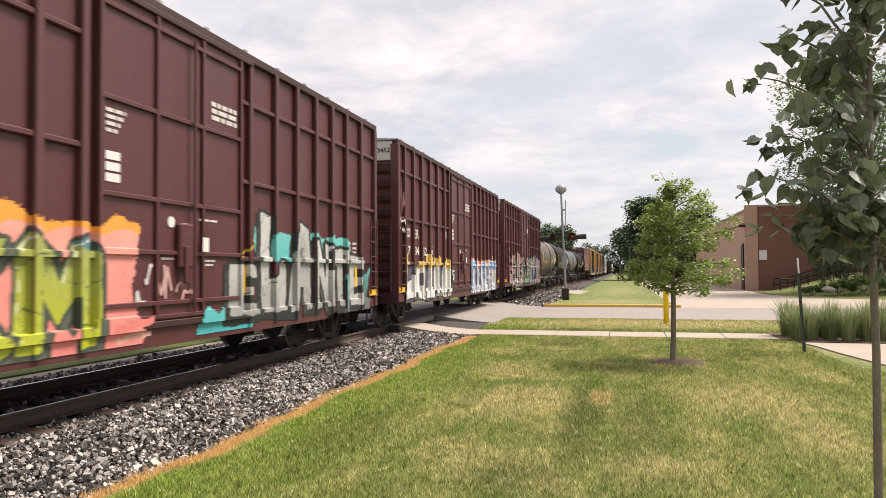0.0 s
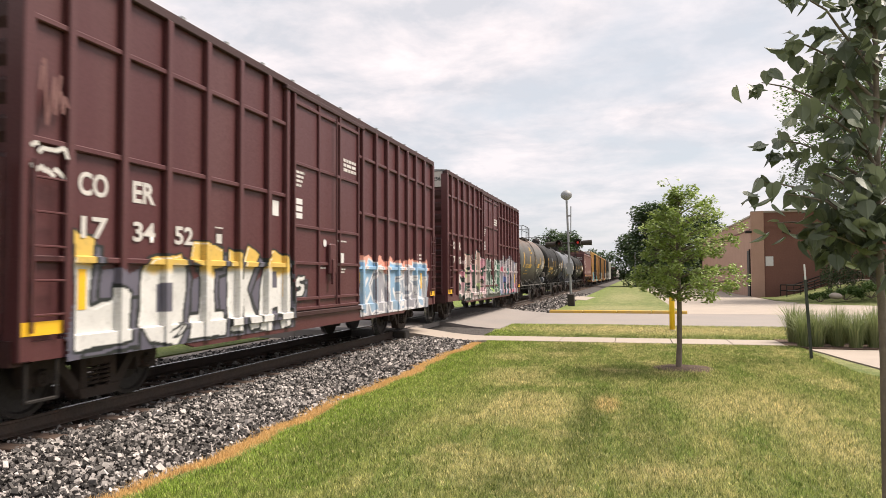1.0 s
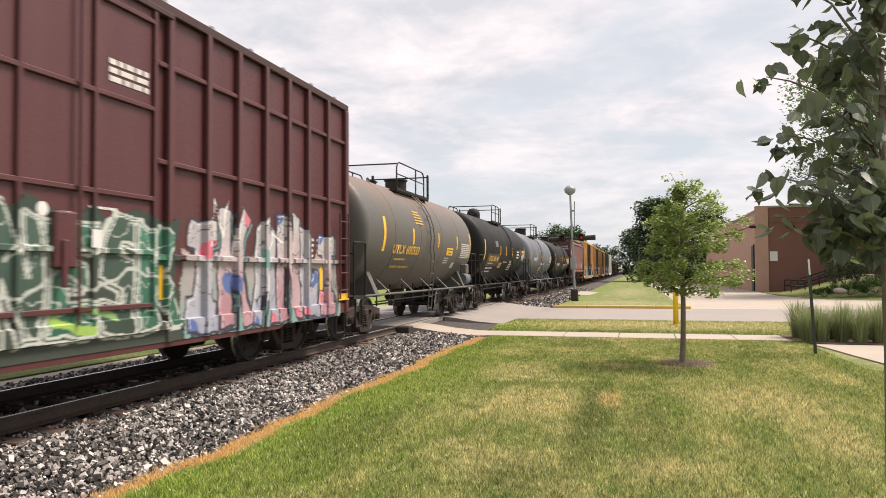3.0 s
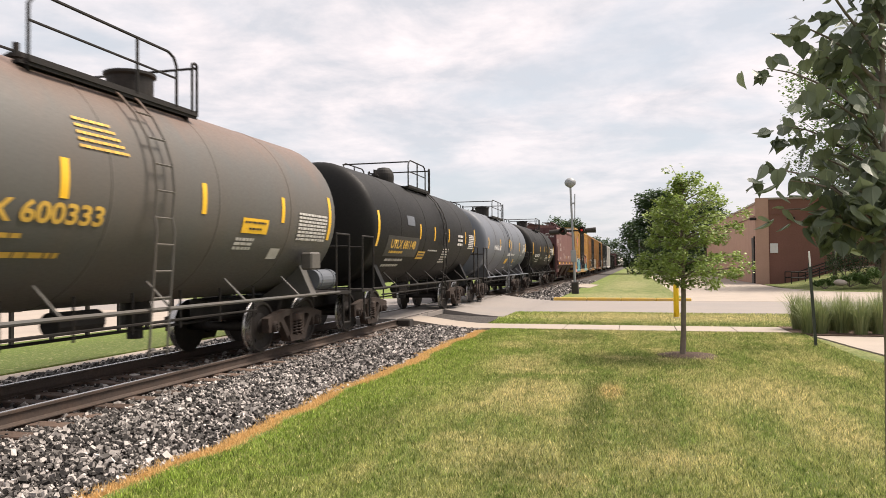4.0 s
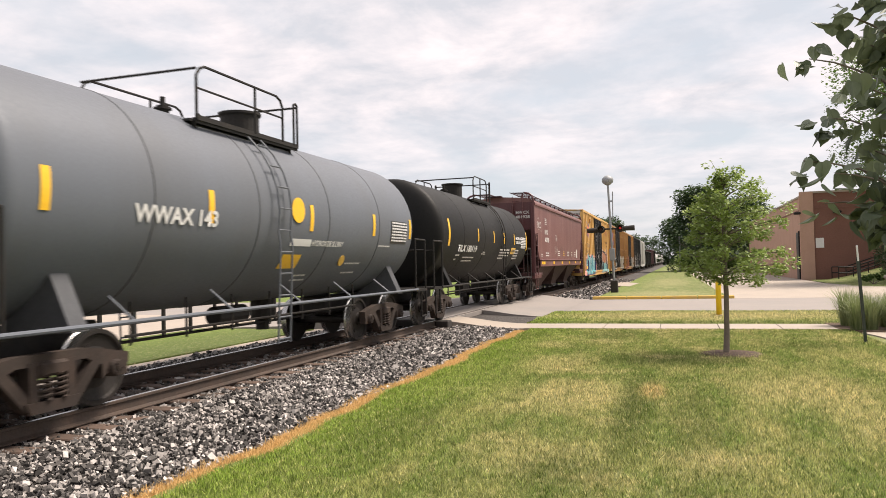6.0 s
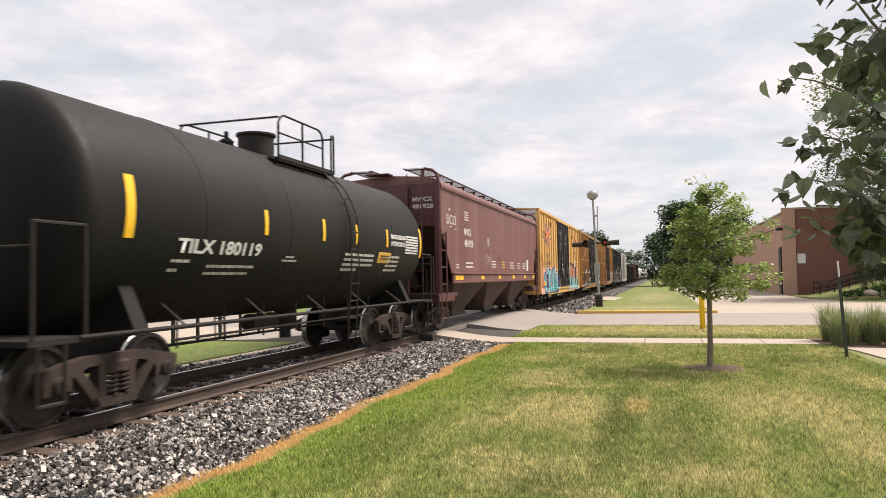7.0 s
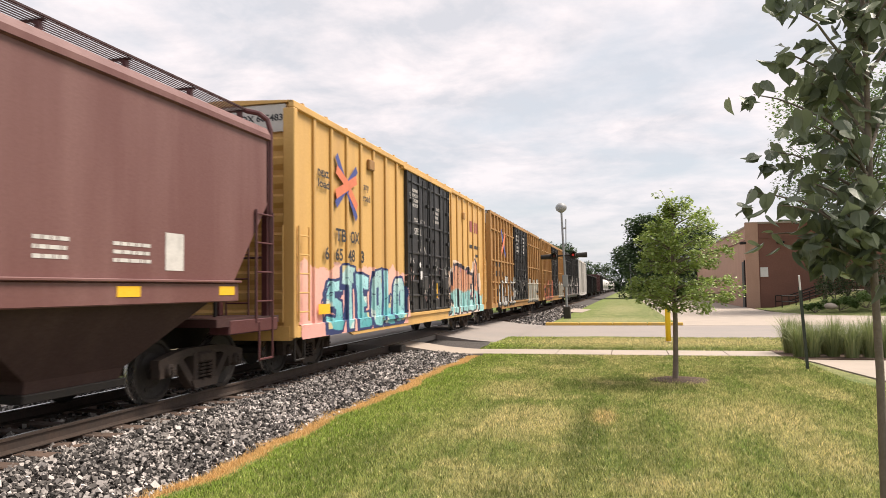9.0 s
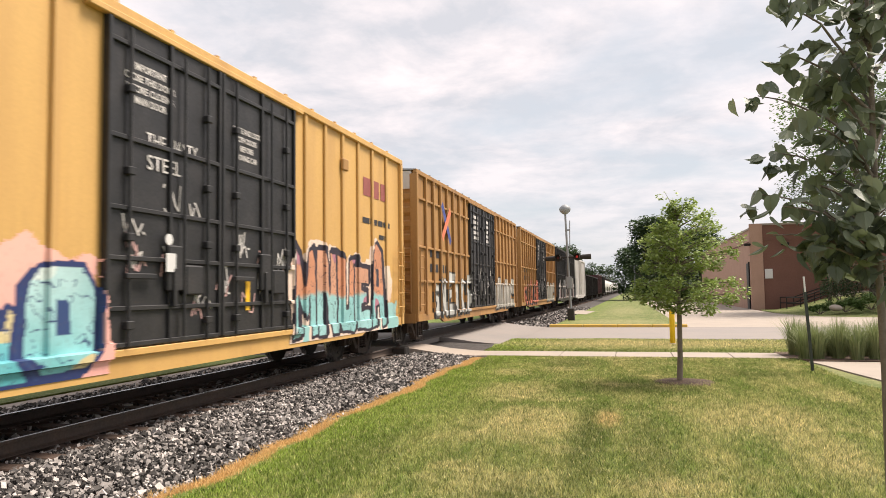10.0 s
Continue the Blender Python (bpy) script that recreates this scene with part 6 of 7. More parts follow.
graffiti(car_5, y_depth, [("M", 2.65, 3.75, 0.86, 2.52), ("N", 3.75, 4.75, 0.86, 2.55), ("U", 4.75, 5.75, 0.86, 2.45), ("E", 5.75, 6.7, 0.88, 2.3), ("A", 6.7, 7.75, 0.88, 2.75)], [(0.26, 0.52, 0.52), (0.56, 0.25, 0.14), (0.30, 0.54, 0.54), (0.58, 0.30, 0.19)], (0.025, 0.02, 0.035), (0.04, 0.04, 0.06), (0.76, 0.60, 0.50), [(2.5, 8.6, 0.80, 1.55, (0.28, 0.54, 0.53), (0.34, 0.56, 0.55)), (2.5, 8.2, 1.5, 2.45, (0.70, 0.50, 0.38), (0.80, 0.66, 0.54))], None, 1.66, 0.05, (0.09, 0.05), [(0.42, 0.18, 0.24)], [((0.62, 0.62, 0.58), 0.02, 2.7, 1.0, 2.8, 2.0, 2.65, 2.4)], None, 44, crease=0.035, label="peach and turquoise lettering with black edge")
# worn and scrawled black doors
lettering("scrawl", "THE NASTY", M["stencil"], car_5, 1.590, -1.42, -0.32, 3.58, 0.17, bold=0.004)
lettering("scrawl", "STEEL", M["stencil"], car_5, 1.590, -1.40, -0.70, 3.28, 0.19, bold=0.004)
bm = bmesh.new()
lathe(bm, [(0, 0.075), (0.004, 0.075), (0.004, 0.01)], "x", 18)
mark_disc = part("door_mark", bm, M["white"], car_5)
mark_disc.matrix_basis = pose(1.64, -1.02, 2.42)
bars("placard", [(-1.12, -0.92, 2.0, 0.24)], M["white"], car_5, 1.676, 2)
for k in range(22):
    r = random.Random(60 + k)
    tag_strokes(car_5, 1.585, -L + 7.2 + (k % 7) * 0.64 + r.uniform(0, 0.2), 1.2 + r.uniform(0, 1.6), r.uniform(0.2, 0.45), r.uniform(0.2, 0.5), M["stencil" if k % 3 else "pale_spray"], 70 + k, 6, 0.014)
for k, (a, wa, b, wb) in enumerate((("IMPORTANT", 0.62, "CLOSE AND LOCK", 0.84), ("CLOSE THIS DOOR", 1.0, "BOTH DOORS", 0.62), ("BEFORE CLOSING", 0.95, "BEFORE", 0.40), ("MAIN DOOR", 0.62, "MOVING CAR", 0.64))):
    lettering("door_notice", a, M["stencil"], car_5, 1.583, -L + 7.72 - wa / 2, -L + 7.72 + wa / 2, 4.48 - 0.14 * k, 0.095)
    lettering("door_notice", b, M["stencil"], car_5, 1.583, -L + 10.08 - wb / 2, -L + 10.08 + wb / 2, 4.20 - 0.14 * k, 0.09)
for y0, y1 in ((6.30, 6.78), (6.92, 7.36), (7.48, 8.02)):
    bars("emblem", [(y0, y1, 3.94, 0.42)], M["faded_red"], car_5, 1.5245, 5)
bars("stencil", [(6.25, 8.2, 3.30, 0.13), (7.35, 8.0, 2.98, 0.11)], M["stencil_black"], car_5, 1.5245, 6)
part("reflective_tape", boxed(1.60, 1.607, 123.45 - o, 124.0 - o, 1.25, 1.45), M["reflector"], car_5)
part("reflective_tape", boxed(1.581, 1.587, -L + 10.05, -L + 10.17, 1.45, 1.90), M["reflector"], car_5)
part("route_box", boxed(1.52, 1.60, 136.4 - o, 136.7 - o, 4.30, 4.55, bevel=0.02), M["yellow_dull"], car_5)
part("route_box", boxed(1.52, 1.60, 126.4 - o, 126.75 - o, 4.55, 4.8, bevel=0.02), M["yellow_dull"], car_5)


def dull_boxcar(start_end, label, fills, cloud, seed):
    car = boxcar("boxcar", start_end + 9.05, 18.1, label, M["yellow_dull"], M["yellow_dull"], M["door_black"], yellow_posts, YD, (2.0, 3.0, 4.4), group="yellow boxcars", rolls=False)
    d = relief(yellow_posts, (2.0, 3.0, 4.4), YD, 18.1, 0.085)
    graffiti(car, d, [(g, -7.2 + 0.86 * k, -6.42 + 0.86 * k, 0.92, 1.95 + 0.2 * (k % 3)) for k, g in enumerate("SNEAKS")], fills, (0.03, 0.03, 0.03), (0.04, 0.04, 0.04), None, cloud, seed=seed, cell=0.035, label="sprayed lettering along the lower side")
    graffiti(car, d, [(g, 3.0 + 0.9 * k, 3.82 + 0.9 * k, 0.92, 2.05 + 0.22 * (k % 2)) for k, g in enumerate("KNULES")], [(0.42, 0.40, 0.34), (0.56, 0.53, 0.47)], (0.03, 0.03, 0.03), (0.04, 0.04, 0.04), seed=seed + 2, cell=0.035, label="white sprayed lettering along the lower side")
    for k in range(6):
        tag_strokes(car, 1.59, -1.8 + 0.7 * k, 1.3 + 0.3 * (k % 3), 0.6, 0.8, M["stencil"], seed + k, 8, 0.03)
    bars("stencil", [(-7.5, -6.2, 2.75, 0.22), (-7.5, -5.4, 2.3, 0.25)], M["stencil_black"], car, 1.525, seed)
    bars("stencil", [(-1.6, -0.6, 4.5 - 0.2 * k, 0.12) for k in range(5)] + [(0.8, 1.6, 4.5 - 0.2 * k, 0.12) for k in range(5)], M["stencil"], car, 1.583, seed + 1)
    return car


car_6 = dull_boxcar(140.5, "dull yellow ribbed boxcar with silver graffiti", [(0.42, 0.42, 0.40), (0.55, 0.55, 0.52)], (), 101)
for k, (ya, za, yb, zb, mat) in enumerate(((-6.3, 4.5, -5.2, 3.3, "blue_sign"), (-6.3, 3.4, -5.2, 4.4, "orange_sign"))):
    bm = bmesh.new()
    d = Vector((yb - ya, zb - za))
    n = Vector((-d.y, d.x)).normalized() * 0.13
    bm.faces.new([bm.verts.new((1.604 + 0.002 * k, ya + n.x, za + n.y)), bm.verts.new((1.604 + 0.002 * k, ya - n.x, za - n.y)), bm.verts.new((1.604 + 0.002 * k, yb - n.x, zb - n.y)), bm.verts.new((1.604 + 0.002 * k, yb + n.x, zb + n.y))])
    part("emblem", bm, M[mat], car_6)
car_7 = dull_boxcar(160.1, "dull yellow ribbed boxcar with orange-red graffiti", [(0.55, 0.14, 0.08), (0.62, 0.24, 0.15)], [(-7.4, -1.9, 0.85, 1.9, (0.55, 0.16, 0.10), (0.60, 0.22, 0.14))], 111)
car_8 = boxcar("boxcar", 179.8 + 9.05, 18.1, "black boxcar with pale graffiti", M["door_black"], M["steel_dark"], M["door_black"], yellow_posts, YD, (2.0, 3.0, 4.4), group="", rolls=False)
graffiti(car_8, relief(yellow_posts, (2.0, 3.0, 4.4), YD, 18.1, 0.085), [(g, -8.0 + 1.25 * k, -6.85 + 1.25 * k, 0.95, 2.3 + 0.3 * (k % 3)) for k, g in enumerate("SALONKEMUTINS")], [(0.36, 0.36, 0.36), (0.52, 0.50, 0.49), (0.40, 0.28, 0.27), (0.50, 0.48, 0.46)], (0.03, 0.03, 0.03), seed=121, cell=0.05, label="pale sprayed lettering along the side")
car_9 = boxcar("boxcar", 199.4 + 8.0, 16.0, "dirty white boxcar with smooth sides", M["white_dirty"], M["white_dirty"], M["white_dirty"], [1.0 + 1.1 * k for k in range(14)], (6.0, 9.0, 1), (), style="smooth", rolls=False, rib_posts=0.03)
for k in range(4):
    gondola(217.1 + 8 + 17.6 * k, 16.0, "dark rusty open gondola car", M["steel_dark"] if k != 2 else M["maroon"], 3.6 if k < 2 else 4.3)
for k in range(9):
    tank_car("tank_car", 296 + 17.0 * k, 15.0, "pale grey tank car far along the train", M["white_dirty"], False, rolls=False)
for k in range(3):
    gondola(450 + 17.6 * k, 16.0, "dark rusty open gondola car", M["steel_dark"], 4.0)

# ---- roadside things ----


def crossing_signal():
    s = thing("crossing_signal", "grey railway crossing signal mast with black-hooded flashers", "crossing signal", pose(-3.5, 43.0, 0.0, 0, -2.0, 0))
    bm = bmesh.new()
    rod(bm, (0, 0, 0.3), (0, 0, 6.3), 0.075, 14, 0.06)
    part("mast", bm, M["galv"], s, smooth=False)
    part("base", boxed(-0.2, 0.2, -0.2, 0.2, 0, 0.75, bevel=0.04), M["timber_dark"], s)
    bm = bmesh.new()
    lathe(bm, [(6.28, 0.05), (6.32, 0.14), (6.45, 0.30), (6.60, 0.34), (6.72, 0.30), (6.84, 0.16), (6.88, 0.03)], "z", 18)
    part("bell", bm, M["galv"], s, "grey weathered bell on top", smooth=True)
    bm = bmesh.new()
    rod(bm, (0.16, -0.05, 4.3), (0.24, -0.05, 5.9), 0.03, 6)
    box(bm, 0.0, 0.2, -0.08, -0.02, 5.3, 5.4)
    part("gate_arm", bm, M["galv"], s)
    part("crossbar", boxed(-0.75, 0.75, -0.05, 0.05, 3.70, 3.80, bevel=0.02), M["timber_dark"], s)
    for x in (-0.55, 0.55):
        for y, d in ((-0.12, -1), (0.12, 1)):
            lamp = part("flasher", rod(bmesh.new(), (x, y, 3.75), (x, y + d * 0.05, 3.75), 0.22, 24), M["timber_dark"], s)
            bm = bmesh.new()
            # hood: open half tube
            ring = []
            for yy in (y + d * 0.05, y + d * 0.45):
                ring.append([bm.verts.new((x + r * math.cos(a), yy, 3.75 + r * math.sin(a))) for r in (0.17, 0.155) for a in [math.pi * (-0.2 + 1.4 * i / 12) for i in range(13)]])
            for o in (0, 13):
                for i in range(12):
                    bm.faces.new((ring[0][o + i], ring[0][o + i + 1], ring[1][o + i + 1], ring[1][o + i]))
            part("hood", bm, M["timber_dark"], lamp)
            lit = x > 0 and d < 0
            part("lens", rod(bmesh.new(), (x, y + d * 0.05, 3.75), (x, y + d * 0.08, 3.75), 0.07, 18), M["red_lit"] if lit else M["red"], lamp)
    for x0, x1 in ((-1.35, -0.75), (0.75, 1.35)):
        bm = bmesh.new()
        rod(bm, (x0, -0.05, 3.72), (x1, -0.05, 3.72), 0.13, 14, 0.16)
        part("side_hood", bm, M["timber_dark"], s)
    bm = boxed(-0.16, 0.16, -0.13, -0.06, 1.9, 2.6, bevel=0.02)
    part("control_box", bm, M["galv"], s)
    return s


M["red_lit"] = glow("lit_red_lens", (0.6, 0.04, 0.03), 0.3)
crossing_signal()


def bollard():
    b = thing("bollard", "yellow steel safety bollard on the verge", "bollard", pose(1.22, 24.75, 0.02))
    bm = bmesh.new()
    lathe(bm, [(0, 0.085), (1.10, 0.085), (1.15, 0.075), (1.18, 0.045), (1.19, 0.01)], "z", 18)
    part("post", bm, M["bollard"], b, smooth=True)
    part("collar", lathe(bmesh.new(), [(0.0, 0.12), (0.03, 0.12), (0.04, 0.09)], "z", 18), M["concrete"], b)


bollard()


def sign_post():
    s = thing("sign_post", "dark green steel sign post with a narrow pale sign", "sign post", pose(3.68, 17.05, 0, 0, -3.0, 0))
    bm = boxed(-0.022, 0.022, -0.008, 0.008, 0, 1.8)
    box(bm, -0.030, -0.02, -0.008, 0.025, 0, 1.8)
    box(bm, 0.02, 0.030, -0.008, 0.025, 0, 1.8)
    part("post", bm, M["post_green"], s)
    part("sign", boxed(-0.018, 0.018, -0.03, -0.010, 1.72, 2.05, bevel=0.005), M["white"], s)


M["post_green"] = material("dark_green_enamel", (0.035, 0.045, 0.035), 0.5, vary=0.25, scale=5.0)
sign_post()


def building():
    """Brick block: a west face coloured as sunlit, a south face coloured as shaded, with steps and railing."""
    b = thing("brick_building", "brown brick building with a flat roof, sunlit and shaded wall tones painted in", "building", pose(9.7, 65.0, 0))
    # sunlight on the west face and pier is in the lighter brick colour
    part("west_wall", boxed(0, 0.4, 0.4, 45, -0.2, 6.7), M["brick_sunlit"], b, "brick wall lightened to a sunlit tan")
    part("south_wall", boxed(0.0, 40, 0, 0.4, -0.2, 7.0), M["brick"], b, "brick wall darkened to a shaded red-brown")
    part("corner_pier", boxed(-0.12, 0.9, -0.12, 0.0, -0.2, 7.1), M["brick_sunlit"], b)
    part("roof", boxed(0.4, 40, 0.4, 45, 6.5, 6.65), M["roof"], b)
    part("east_wall", boxed(39.6, 40, 0.4, 45, -0.2, 6.7), M["brick"], b)
    part("north_wall", boxed(0.4, 39.6, 44.6, 45, -0.2, 6.7), M["brick"], b)
    part("coping", boxed(-0.08, 0.5, 0.4, 45.1, 6.7, 6.85), M["concrete"], b)
    part("coping", boxed(-0.05, 40.1, -0.08, 0.5, 7.0, 7.15), M["concrete"], b)
    # shadow line course
    part("string_course", boxed(-0.05, 0.0, 0.4, 45, 5.6, 5.7), M["brick"], b)
    part("string_course", boxed(0.9, 40, -0.05, 0.0, 5.75, 5.85), M["brick"], b)
    d = part("door", boxed(-0.06, 0.02, 1.2, 2.6, 0.0, 3.9), M["door_black"], b, "tall dark door recess")
    part("door_frame", boxed(-0.10, -0.0, 1.05, 1.2, 0.0, 4.0), M["steel_dark"], d)
    lamp = part("wall_lamp", boxed(-0.55, -0.05, -0.35, 0.1, 5.3, 5.5, bevel=0.05), M["steel_dark"], b)
    part("bracket", boxed(-0.1, 0.0, -0.1, 0.0, 5.3, 5.5), M["steel_dark"], lamp)
    part("wall_lamp", boxed(2.3, 2.9, -0.35, -0.0, 5.3, 5.5, bevel=0.05), M["steel_dark"], b)
    part("wall_sign", boxed(1.0, 1.6, -0.06, 0.0, 2.55, 3.35, bevel=0.01), M["white"], b, "white notice board")
    part("window", boxed(13.0, 16.0, -0.02, 0.02, 3.4, 5.0), M["glass_dark"], b)
    part("entrance", boxed(17.5, 20.5, -0.03, 0.02, 1.2, 4.0), M["glass_dark"], b)
    return b


M["glass_dark"] = material("dark_window_glass", (0.03, 0.035, 0.04), 0.12, vary=0.1, bump=0.0)
building()


def steps():
    st = thing("entrance_steps", "concrete entrance steps with a dark steel railing", "steps", pose(11.6, 61.4, 0))
    for i in range(9):
        part("step", boxed(1.2 + 0.42 * i, 8, 0, 2.6, 0.16 * i, 0.16 * (i + 1), bevel=0.01), M["concrete"], st)
    for y in (0.0, 2.5):
        bm = bmesh.new()
        for h in (0.55, 1.0):
            bent(bm, [(0.0, y, h), (1.0, y, h), (5.0, y, h + 1.45), (8.0, y, h + 1.45)], 0.045)
        for k in range(9):
            x = k * 1.0
            base = max(0, min(1.45, (x - 1.0) * 1.45 / 4))
            rod(bm, (x, y, base), (x, y, base + 1.0), 0.04, 6)
        part("railing", bm, M["steel_dark"], st)


steps()
# planted bank before the building
bm = bmesh.new()
N = 26
grid = []
for j in range(N + 1):
    row = []
    for i in range(N + 1):
        x, y = 9.9 + 34 * i / N, 47.0 + 16.5 * j / N
        u = min(1, max(0, (x - 10.5 - max(0, 12 - (y - 47)) * 0.35) / 7)) * min(1, max(0, (y - 46.8 + (x - 14) * 0.08) / 7))
        row.append(bm.verts.new((x, y, 0.0 + 1.35 * u * u * (3 - 2 * u) + 0.05 * noise.noise((x, y, 0)))))
    grid.append(row)
for j in range(N):
    for i in range(N):
        bm.faces.new((grid[j][i], grid[j][i + 1], grid[j + 1][i + 1], grid[j + 1][i]))
tagged(part("planted_bank", bm, M["lawn"], smooth=True), "grassy bank rising towards the brick building", "bank", kind="structure")
rock = bmesh.new()
bmesh.ops.create_icosphere(rock, subdivisions=2, radius=0.4)
for v in rock.verts:
    v.co *= 1 + 0.25 * noise.noise(v.co * 2)
    v.co.z *= 0.55
r = part("boulder", rock, M["concrete"], smooth=True)
r.location = (12.6, 51.5, 0.45)
tagged(r, "pale rounded boulder on the bank", "boulder")

# ---- plants ----


def leaf_cloud(name, centres, count, size, mat, parent, seed, droop=0.5, flat_leaf=False, heart=False):
    """Many separate leaves, each a folded blade, scattered round the centres (x, y, z, radius)."""
    r = np.random.RandomState(seed)
    c = np.array(centres, float)
    w = c[:, 3] ** 2
    pick = r.choice(len(c), count, p=w / w.sum())
    d = r.normal(size=(count, 3))
    d /= np.linalg.norm(d, axis=1)[:, None]
    pos = c[pick, :3] + d * (c[pick, 3] * r.uniform(0.35, 1.0, count) ** 0.6)[:, None]
    a = r.uniform(0, 2 * np.pi, count)
    tilt = r.normal(-droop, 0.45, count)
    fwd = np.stack([np.cos(a) * np.cos(tilt), np.sin(a) * np.cos(tilt), np.sin(tilt)], 1)
    side = np.stack([-np.sin(a), np.cos(a), r.normal(0, 0.3, count)], 1)
    side /= np.linalg.norm(side, axis=1)[:, None]
    up = np.cross(side, fwd)
    s = size * r.uniform(0.65, 1.25, count)[:, None]
    p0 = pos
    p1 = pos + fwd * s * 0.42 + side * s * 0.46 + up * s * 0.10
    p1b = pos + fwd * s * 0.12 + side * s * 0.40 + up * s * 0.10
    p2 = pos + fwd * s * 1.1
    p3 = pos + fwd * s * 0.42 - side * s * 0.46 + up * s * 0.10
    p3b = pos + fwd * s * 0.12 - side * s * 0.40 + up * s * 0.10
    if heart:
        # heart-shaped halves, folded along the midrib, the tip hanging
        rows = [(0.0, 0.0, 0.0), (-0.08, 0.20, 0.05), (0.06, 0.42, 0.10), (0.34, 0.50, 0.12), (0.66, 0.34, 0.07), (0.90, 0.13, -0.03), (1.15, 0.0, -0.16)]
        ring = [pos + s * (fwd * a + side * b + up * c) for a, b, c in rows] + [pos + s * (fwd * a - side * b + up * c) for a, b, c in rows[1:-1]]
        verts = np.stack(ring, 1).reshape(-1, 3)
        base = np.arange(count)[:, None] * 12
        faces = np.concatenate([base + [0, 1, 2, 3], base + [0, 3, 4, 5], base + [0, 9, 8, 7], base + [0, 11, 10, 9]]).tolist() + np.concatenate([base + [0, 5, 6], base + [0, 6, 11]]).tolist()
        return mesh_of(name, verts.tolist(), faces, mat, parent)
    if flat_leaf:
        verts = np.stack([p0, p1, p2, p3], 1).reshape(-1, 3)
        base = np.arange(count)[:, None] * 4
        faces = np.concatenate([base + [0, 1, 2], base + [0, 2, 3]])
    else:
        verts = np.stack([p0, p1b, p1, p2, p3, p3b], 1).reshape(-1, 3)
        base = np.arange(count)[:, None] * 6
        faces = np.concatenate([base + [0, 1, 2, 3], base + [0, 3, 4, 5]])
    ob = mesh_of(name, verts.tolist(), faces.tolist(), mat, parent)
    return ob


def limb(bm, a, b, r0, r1, bow, rnd, n=5):
    a, b = Vector(a), Vector(b)
    pts = []
    for i in range(n + 1):
        f = i / n
        p = a.lerp(b, f) + Vector((rnd.uniform(-1, 1), rnd.uniform(-1, 1), 0)) * 0.03 * (b - a).length * math.sin(math.pi * f) + Vector((0, 0, bow * math.sin(math.pi * f)))
        pts.append(p)
    for i in range(n):
        rod(bm, pts[i], pts[i + 1], r0 + (r1 - r0) * i / n, 7, r0 + (r1 - r0) * (i + 1) / n)
    return pts


def young_tree():
    rnd = random.Random(4)
    t = thing("young_tree", "young slender tree with airy light green crown", "tree", pose(0.84, 14.88, 0))
    bm = bmesh.new()
    lathe(bm, [(-0.05, 0.072), (0.06, 0.058), (0.5, 0.050), (1.2, 0.046), (1.7, 0.042), (2.3, 0.030), (3.0, 0.017), (3.5, 0.006)], "z", 12)
    for v in bm.verts:
        v.co.x += 0.02 * math.sin(v.co.z * 1.9) + 0.015 * v.co.z
        v.co.y += 0.02 * math.sin(v.co.z * 1.4 + 2)
    part("trunk", bm, M["bark"], t, smooth=True)
    centres = []
    # tiers of limbs: height, reach to one side and the other, how many
    for z, west, east, n in ((1.50, 0.55, 0.62, 7), (1.70, 0.92, 1.18, 12), (1.95, 1.00, 1.06, 12), (2.20, 0.74, 0.90, 11), (2.45, 0.70, 0.94, 11), (2.70, 0.74, 0.96, 11), (2.95, 0.52, 0.84, 9), (3.18, 0.22, 0.66, 7), (3.36, 0.16, 0.34, 5)):
        for k in range(n):
            a = 2 * math.pi * (k + rnd.uniform(-0.35, 0.35)) / n + z
            f = 0.5 + 0.5 * math.cos(a)
            q = (west * 0.86 * (1 - f) + east * 1.02 * f) * rnd.uniform(0.66, 1.1)
            tip = Vector((q * math.cos(a) + 0.05, q * math.sin(a), z + rnd.uniform(-0.06, 0.08) + (0.06 if z > 2 else -0.04)))
            bm = bmesh.new()
            pts = limb(bm, (0.03, 0, z - 0.18), tip, 0.014, 0.004, 0.05, rnd, 4)
            part("limb", bm, M["bark"], t)
            for p in pts[2:]:
                centres.append((*p, 0.10 + 0.05 * rnd.random()))
            for _ in range(2):
                centres.append((tip.x + rnd.uniform(-0.1, 0.1), tip.y + rnd.uniform(-0.1, 0.1), tip.z + rnd.uniform(-0.04, 0.03), 0.12))
    bm = bmesh.new()
    pts = limb(bm, (0.05, 0, 3.2), (-0.16, 0, 3.72), 0.010, 0.003, 0.02, rnd, 4)
    part("limb", bm, M["bark"], t)
    centres += [(p.x, p.y, p.z, 0.07) for p in pts[2:]] + [(-0.28, 0, 3.66, 0.08), (0.04, 0, 3.70, 0.07)]
    crown = leaf_cloud("crown", centres, 9800, 0.066, M["leaf_light"], t, 3, 0.12, True)
    tagged(crown, "airy crown of small light green leaves")
    # mulch ring
    bm = bmesh.new()
    lathe(bm, [(0.0, 0.62), (0.03, 0.55), (0.05, 0.3), (0.05, 0.05)], "z", 22)
    for v in bm.verts:
        v.co.x *= 1 + 0.2 * noise.noise(v.co * 3)
        v.co.y *= 1 + 0.2 * noise.noise(v.co * 3 + Vector((5, 0, 0)))
    m = part("mulch_ring", bm, M["mulch"])
    m.location = (0.95, 14.9, 0)
    tagged(m, "dark mulch ring round the young tree", "mulch", kind="structure")


young_tree()


